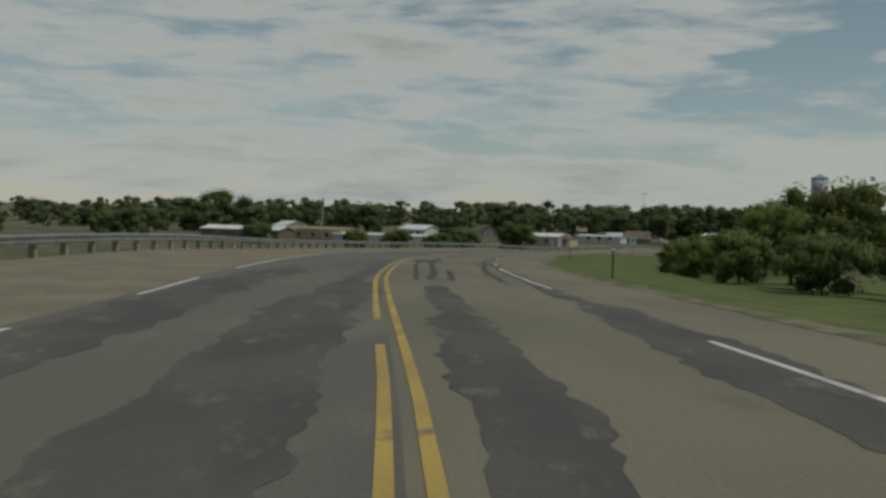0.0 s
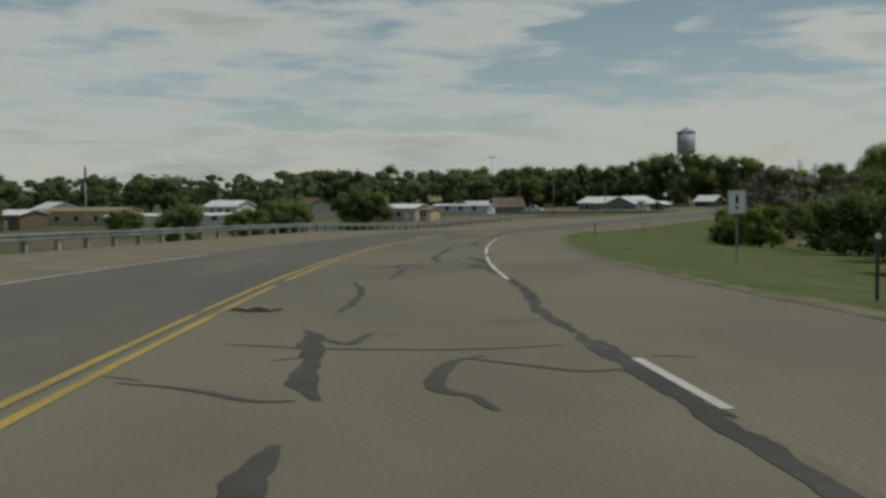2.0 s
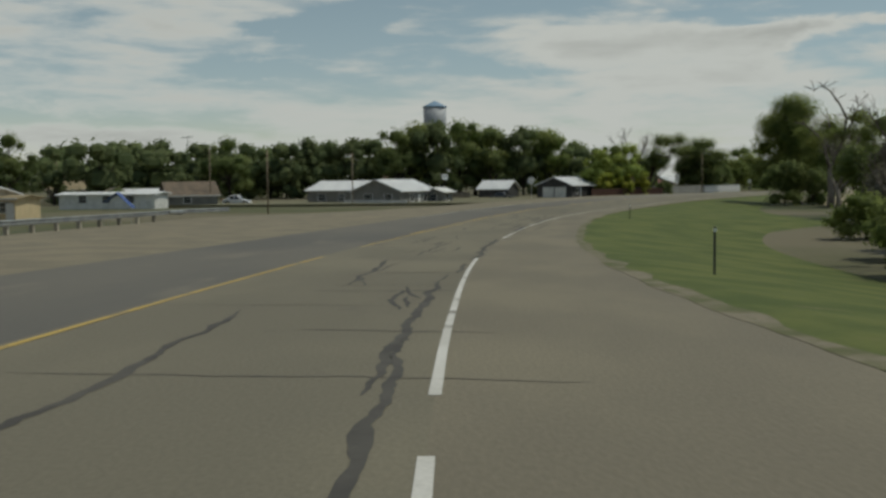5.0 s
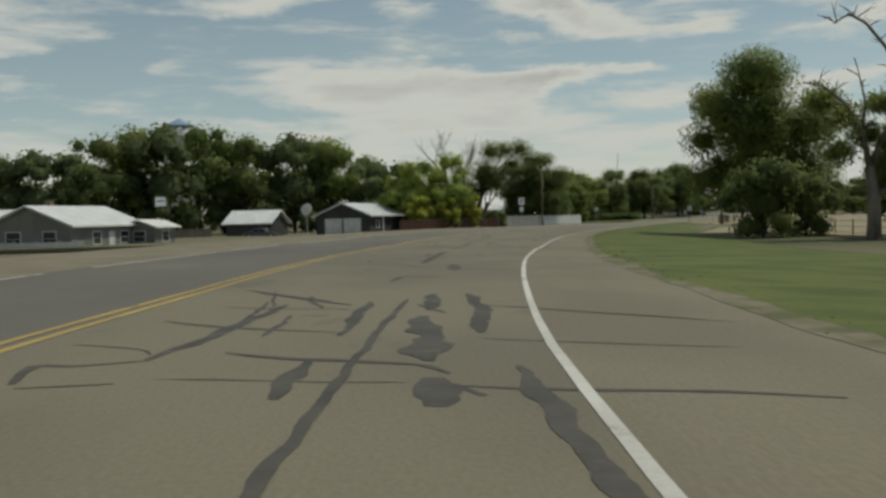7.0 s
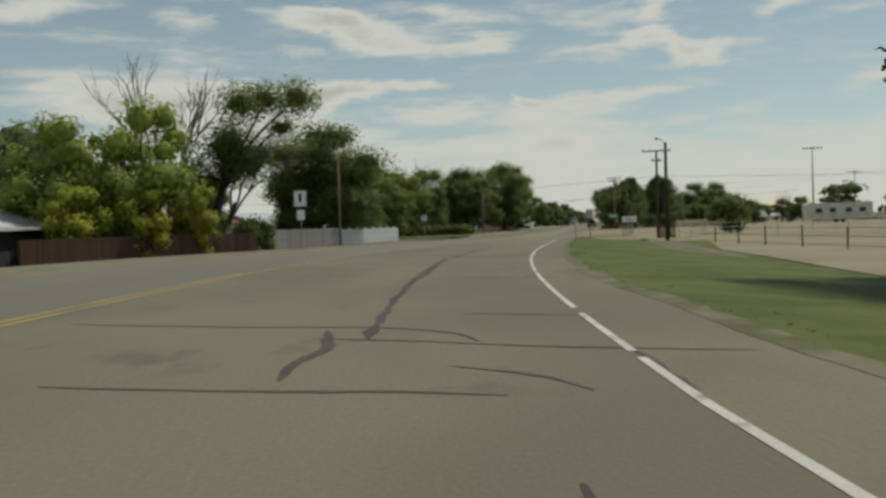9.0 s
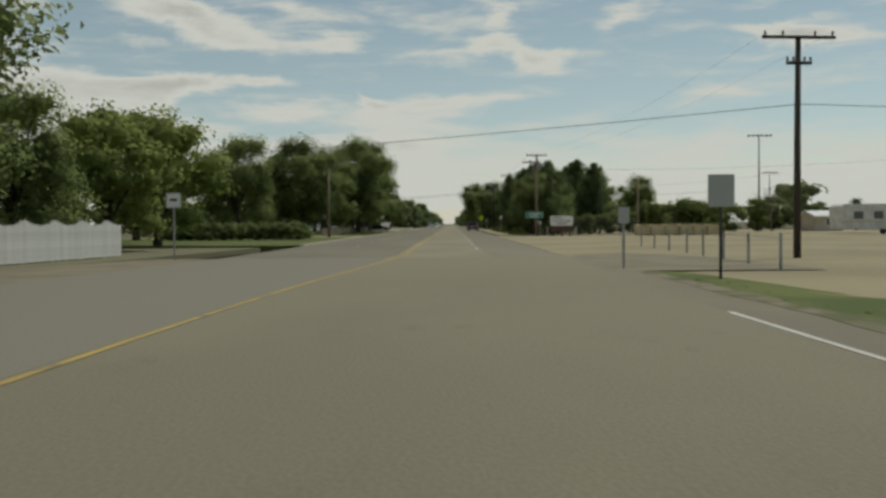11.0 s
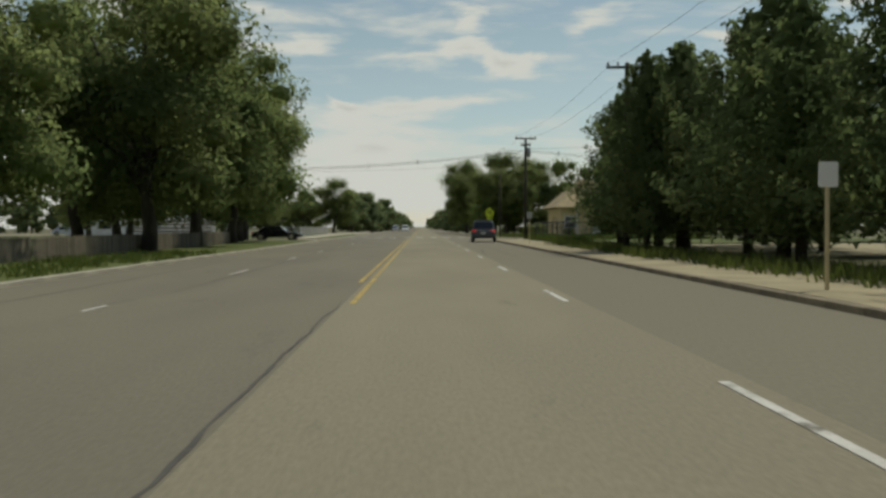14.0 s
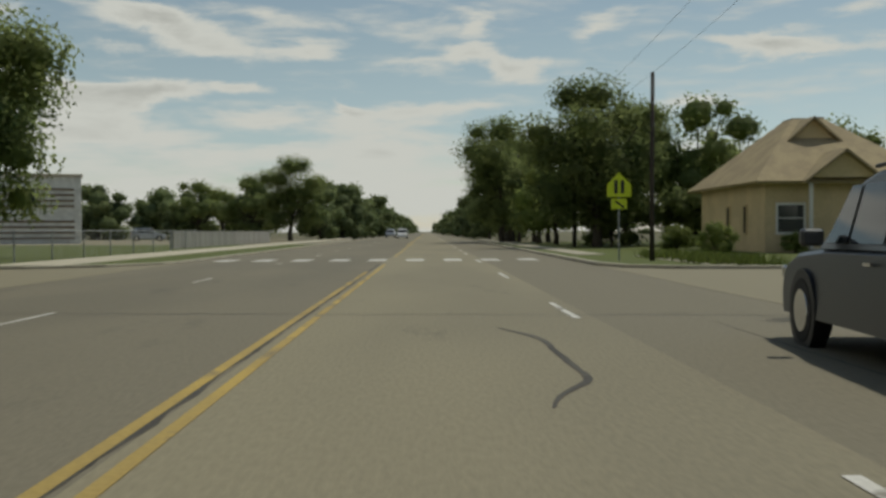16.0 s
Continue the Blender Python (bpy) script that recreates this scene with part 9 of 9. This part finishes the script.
plant(16, -0.1, 61,
      ("elm", -29, -30, 12, 1.1), ("street_ash", -24.5, -3, 12.2, 1.1), ("elm", -33, 0, 12.5, 1.0), ("street_elm", -17.5, 6, 13.0, 1.0),
      ("elm", -27, 10, 13.5, 1.05), ("street_ash", -16.5, 20, 11.8, 1.05), ("elm", -24, 27, 12.8, 1.05), ("street_elm", -12.8, 34, 15.2, 1.0),
      ("street_ash", -19, 41, 14.5, 1.0), ("street_elm", -13.4, 48, 15.6, 1.0), ("elm", -21, 56, 14, 1.0), ("street_ash", -13.4, 62, 14.9, 0.95),
      ("street_elm", -14.6, 71, 14.0, 0.95), ("elm", -25, 74, 13.5, 1.0), ("street_elm", -16.4, 83, 14.4, 1.12), ("street_ash", -20.2, 103, 13.4, 1.05))
plant(32, -0.1, 61,
      ("elm", -36, 96, 12.5, 1.0), ("street_elm", -17.0, 197, 11.4, 1.1), ("elm", -24, 206, 9.5, 1.2), ("elm", -33, 212, 9.0, 1.3),
      ("far_a", -62, 222, 8.5, 1.3), ("far_c", -52, 224, 8.0, 1.3), ("far_c", -76, 226, 8.5, 1.3), ("cottonwood", -34, 235, 9, 1.0),
      ("elm", -60, 240, 9, 1.3), ("far_a", -75, 235, 9, 1.3), ("far_c", -48, 245, 8.5, 1.2), ("far_b", -95, 235, 9.5, 1.2),
      ("far_a", -28, 226, 7.5, 1.1), ("far_c", -68, 226, 9.0, 1.1), ("far_a", -56, 232, 9.5, 1.1), ("far_c", -43, 230, 8.6, 1.1))
plant(48, -0.1, 61,
      ("far_a", -84, 228, 10.0, 1.1), ("far_c", -36, 218, 7.8, 1.0), ("far_b", -24, 214, 9.0, 1.1))
rows = []
for k in range(62):
    for sg in (-1, 1):
        y = 212 + 12.5 * k + 10 * max(0, k - 25) + 4 * math.sin(k * 2.7 + sg)
        row = (("far_a", "far_b", "far_c")[(k + (sg > 0)) % 3], sg * (14.2 + 2.2 * math.sin(k * 1.9)), y, 0, 9.0 + 1.6 * math.sin(k * 3.1 + sg), 40 * k, 1.05)
        if y < 330:
            tree(*row, "street trees")
        else:
            rows.append(row)
grove("street_woods", rows, "green street trees lining the far main street")
plant(0, 0, 83,
      ("elm", 12.2, 150, 9.6, 1.0), ("elm", 19.5, 146, 11.5, 1.1), ("thicket", 15, 129, 4.2, 1.0), ("thicket", 20.5, 127, 4.0, 1.0),
      ("thicket", -19.2, -96.2, 6.0, 0.85), ("street_elm", 13.6, 127, 11.6, 1.1), ("street_elm", 9.6, 161, 12.6, 1.0), ("street_ash", 11.4, 172, 12.0, 1.0),
      ("street_elm", 17.5, 137, 11.5, 1.0), ("cottonwood", 12.6, 142, 9.6, 0.9), ("elm", 22, 132, 11, 1.0), ("elm", 27, 138, 10.5, 1.0),
      ("ash", 33, 134, 9.5, 1.1), ("elm", 14, 158, 9.8, 1.0), ("cottonwood", 14.2, 174, 9.6, 1.0), ("elm", 14, 192, 9.6, 1.0))
plant(16, 0, 83,
      ("ash", 13.5, 207, 9, 1.0), ("cottonwood", 38, 128, 8.5, 1.1), ("elm", 46, 124, 8.5, 1.2), ("elm", 36, 100, 7.5, 1.0),
      ("cottonwood", 44, 92, 8, 1.1), ("shrub", 15.9, 105.5, 1.6, 0.9), ("shrub", 19.6, 105.2, 1.1, 1.0), ("hedge_bush", 27.8, 104.6, 1.7, 1.1),
      ("shrub", 15.0, 110, 1.5, 1.0), ("street_elm", 35.5, 52, 9.6, 0.95), ("thicket", 18.2, -10.5, 2.4, 0.8), ("thicket", 21.5, -6, 2.6, 0.9),
      ("thicket", 25.4, 1.5, 3.0, 0.9), ("thicket", 28.6, 0.5, 4.0, 1.0), ("thicket", 32.3, 1.0, 4.4, 1.0), ("shrub", 35.2, 0.0, 3.6, 1.0))
plant(32, 0, 83,
      ("thicket", 38.5, 6, 4.2, 1.1), ("ash", 44, 8, 4.6, 1.2), ("far_c", 50, 20, 5.0, 1.2), ("street_elm", 36.8, 112, 11.6, 1.2),
      ("thicket", 22.0, -98.8, 3.6, 0.85))
for k in range(9):
    y = 4.0 + 5.1 * k
    tree("juniper" if k % 2 else "juniper_b", 14.9 + 1.0 * math.sin(k * 2.2), y, 0, (8.4, 9.6, 8.4, 10.0, 10.0, 9.6, 10.4, 10.0, 9.2)[k], 70 * k, 1.32 + 0.14 * math.sin(k * 2.9), "row of junipers")
for k in range(6):
    tree("juniper_b" if k % 2 else "juniper", 21.5 + 1.3 * math.sin(k * 1.7), 6 + 7.4 * k, 0, (9.0, 9.4, 10.4, 9.8, 10.8, 9.2)[k], 50 * k, 1.25, "row of junipers")
tree("street_ash", 11.9, -12.0, 0, 7.0, 20, 0.95)
tree("spruce", 15.6, 52.6, 0, 9.4, 40, 1.0)
for x, y, h, key in ((14.6, -9.6, 7.2, "juniper"), (12.4, -4.6, 7.8, "juniper_b"), (15.8, -3.4, 7.6, "juniper"), (13.4, -0.2, 8.0, "juniper")):
    tree(key, x, y, 0, h, 37 * x, 1.12, "row of junipers")
tree("juniper", 11.5, 26.2, 0, 8.7, 130, 0.9, "row of junipers")
dead_tree(-19.0, -132.0, -0.1, 15.2, 60, "bare dead branches rising over the yellow-green trees", twig_mesh)
dead_crown = dead_tree(-17.1, -128.4, -0.1, 15.0, 0, "bare dead crown rising out of the leaning tree", twig_mesh)
dead_crown.matrix_basis = pose(-17.1, -128.4, -0.1, -15, 13, 0) @ Matrix.Diagonal((1.28, 1.28, 1.28, 1))
snag = Shape()
snag.tube([(0, 0, -0.3), (0.1, 0, 3.0), (-0.05, 0.05, 6.0), (0.0, 0, 8.1)], [0.20, 0.17, 0.11, 0.03], 8)
snag.tube([(0.0, 0, 4.7), (0.7, 0, 5.5), (1.5, -0.1, 5.95), (2.05, -0.1, 6.35), (2.5, -0.1, 6.8)], [0.06, 0.05, 0.045, 0.06, 0.02], 7)
for z, a, ln in ((5.4, 2.6, 1.1), (5.9, 0.9, 0.8), (6.3, 3.8, 0.9), (6.7, 5.6, 0.7), (7.0, 2.9, 0.6), (7.3, 0.3, 0.55), (7.55, 3.5, 0.4), (6.1, 5.0, 0.9), (7.7, 1.5, 0.3)):
    snag.tube([(0, 0, z), (math.cos(a) * ln * 0.6, math.sin(a) * ln * 0.6, z + 0.12), (math.cos(a) * ln, math.sin(a) * ln, z + 0.35)], [0.045, 0.04, 0.02], 5)
snag_tree = thing("tree", pose(13.8, -14.7, 0), "dead-topped conifer with one bare limb reaching out", "tree")
part("trunk", snag, M["dead"], snag_tree, smooth=True)
rnd = np.random.RandomState(77)
tufts = [(np.array([math.cos(a) * rr, math.sin(a) * rr, z]), w) for z, a, rr, w in ((1.9, 0.3, 0.9, 0.9), (2.6, 2.4, 1.0, 0.9), (3.3, 4.4, 0.9, 0.9), (4.0, 0.2, 0.7, 0.8), (4.6, 2.4, 0.6, 0.7), (5.2, 4.0, 0.5, 0.55), (5.9, 1.0, 0.35, 0.4), (6.5, 3.6, 0.3, 0.32), (7.2, 0.4, 0.2, 0.26), (7.8, 2.0, 0.05, 0.25), (2.2, 5.2, 1.0, 0.9))]
spread = np.concatenate([c + rnd.normal(0, w * 0.5, (int(1400 * w * w) + 80, 3)) for c, w in tufts])
part("crown", leaf_mesh("snag_crown", cards(spread, rnd.normal(0, 0.4, spread.shape) + np.array([0.3, 0.3, 0.5]), 0.2, rnd, droop=0.04), M["needle"]), None, snag_tree)
dead_tree(44, 2, 0, 6.5, 80, "small bare tree behind the bushes", twig_mesh)
for k in range(9):
    tree("hedge_bush", -11.9 - 1.45 * k, -37.4 + 0.5 * math.sin(k), 0.03, 1.62, 33 * k, 1.0, "clipped hedge")
def weeds(name, n, x0, x1, y0, y1, z, tall, seed, label):
    """Loose tufts of tall grass and weeds over a strip of ground."""
    rnd = np.random.RandomState(seed)
    heart = np.stack([rnd.uniform(x0, x1, n // 14 + 1), rnd.uniform(y0, y1, n // 14 + 1)], 1)
    at = heart[rnd.randint(0, len(heart), n)] + rnd.normal(0, 0.16, (n, 2))
    root = np.concatenate([at, np.full((n, 1), z - 0.02)], 1)
    a = rnd.uniform(0, 6.28, n)
    side = np.stack([np.cos(a), np.sin(a), np.zeros(n)], 1) * rnd.uniform(0.012, 0.035, (n, 1))
    tip = root + np.concatenate([rnd.normal(0, 0.10, (n, 2)), tall * rnd.uniform(0.35, 1.0, (n, 1))], 1)
    v = np.stack([root - side, root + side, tip + side * 0.35, tip - side * 0.35], 1).reshape(-1, 3)
    return tagged(new(name, leaf_mesh(name, v, M["blade"])), label, "weeds", kind="stuff")


weeds("weeds", 5500, 11.0, 12.8, 50, 74.5, 0.12, 0.55, 301, "tall green weeds along the chain-link fence")
weeds("weeds", 5000, 12.5, 26, 66, 75.2, 0.12, 0.5, 302, "rough grass in the weedy lot")
weeds("weeds", 6000, 9.6, 12.5, -12, 48, 0.09, 0.4, 303, "scattered weeds on the dusty verge by the conifers")
weeds("weeds", 2500, 10.9, 13.5, 88.6, 100, 0.08, 0.4, 304, "weeds round the street corner")
weeds("weeds", 3000, -12.4, -8.1, -1, 30, 0.05, 0.28, 305, "uneven grass on the lawn's edge")
# low horizon woods round about
rows = []
for k in range(60):
    a = radians(-60 + 3.6 * k)
    d = 620 + 130 * math.sin(k * 1.7)
    x, y = 60 - math.sin(a) * d, -230 + math.cos(a) * d
    if abs(x) > 60:
        rows.append((("far_a", "far_c", "far_b")[k % 3], x, y, -0.35, 8.5 + 2 * math.sin(k * 2.9), 37 * k, 1.9))
for k in range(34):
    x, y = 60 + 7.5 * k, 40 + 22 * math.sin(k * 1.3) + 0.5 * k
    rows.append((("far_a", "far_c", "far_b")[k % 3], x, y, -0.2, 7.5 + 2.2 * math.sin(k * 2.1), 53 * k, 1.25))
grove("far_woods", rows, "low dark woods on the horizon")
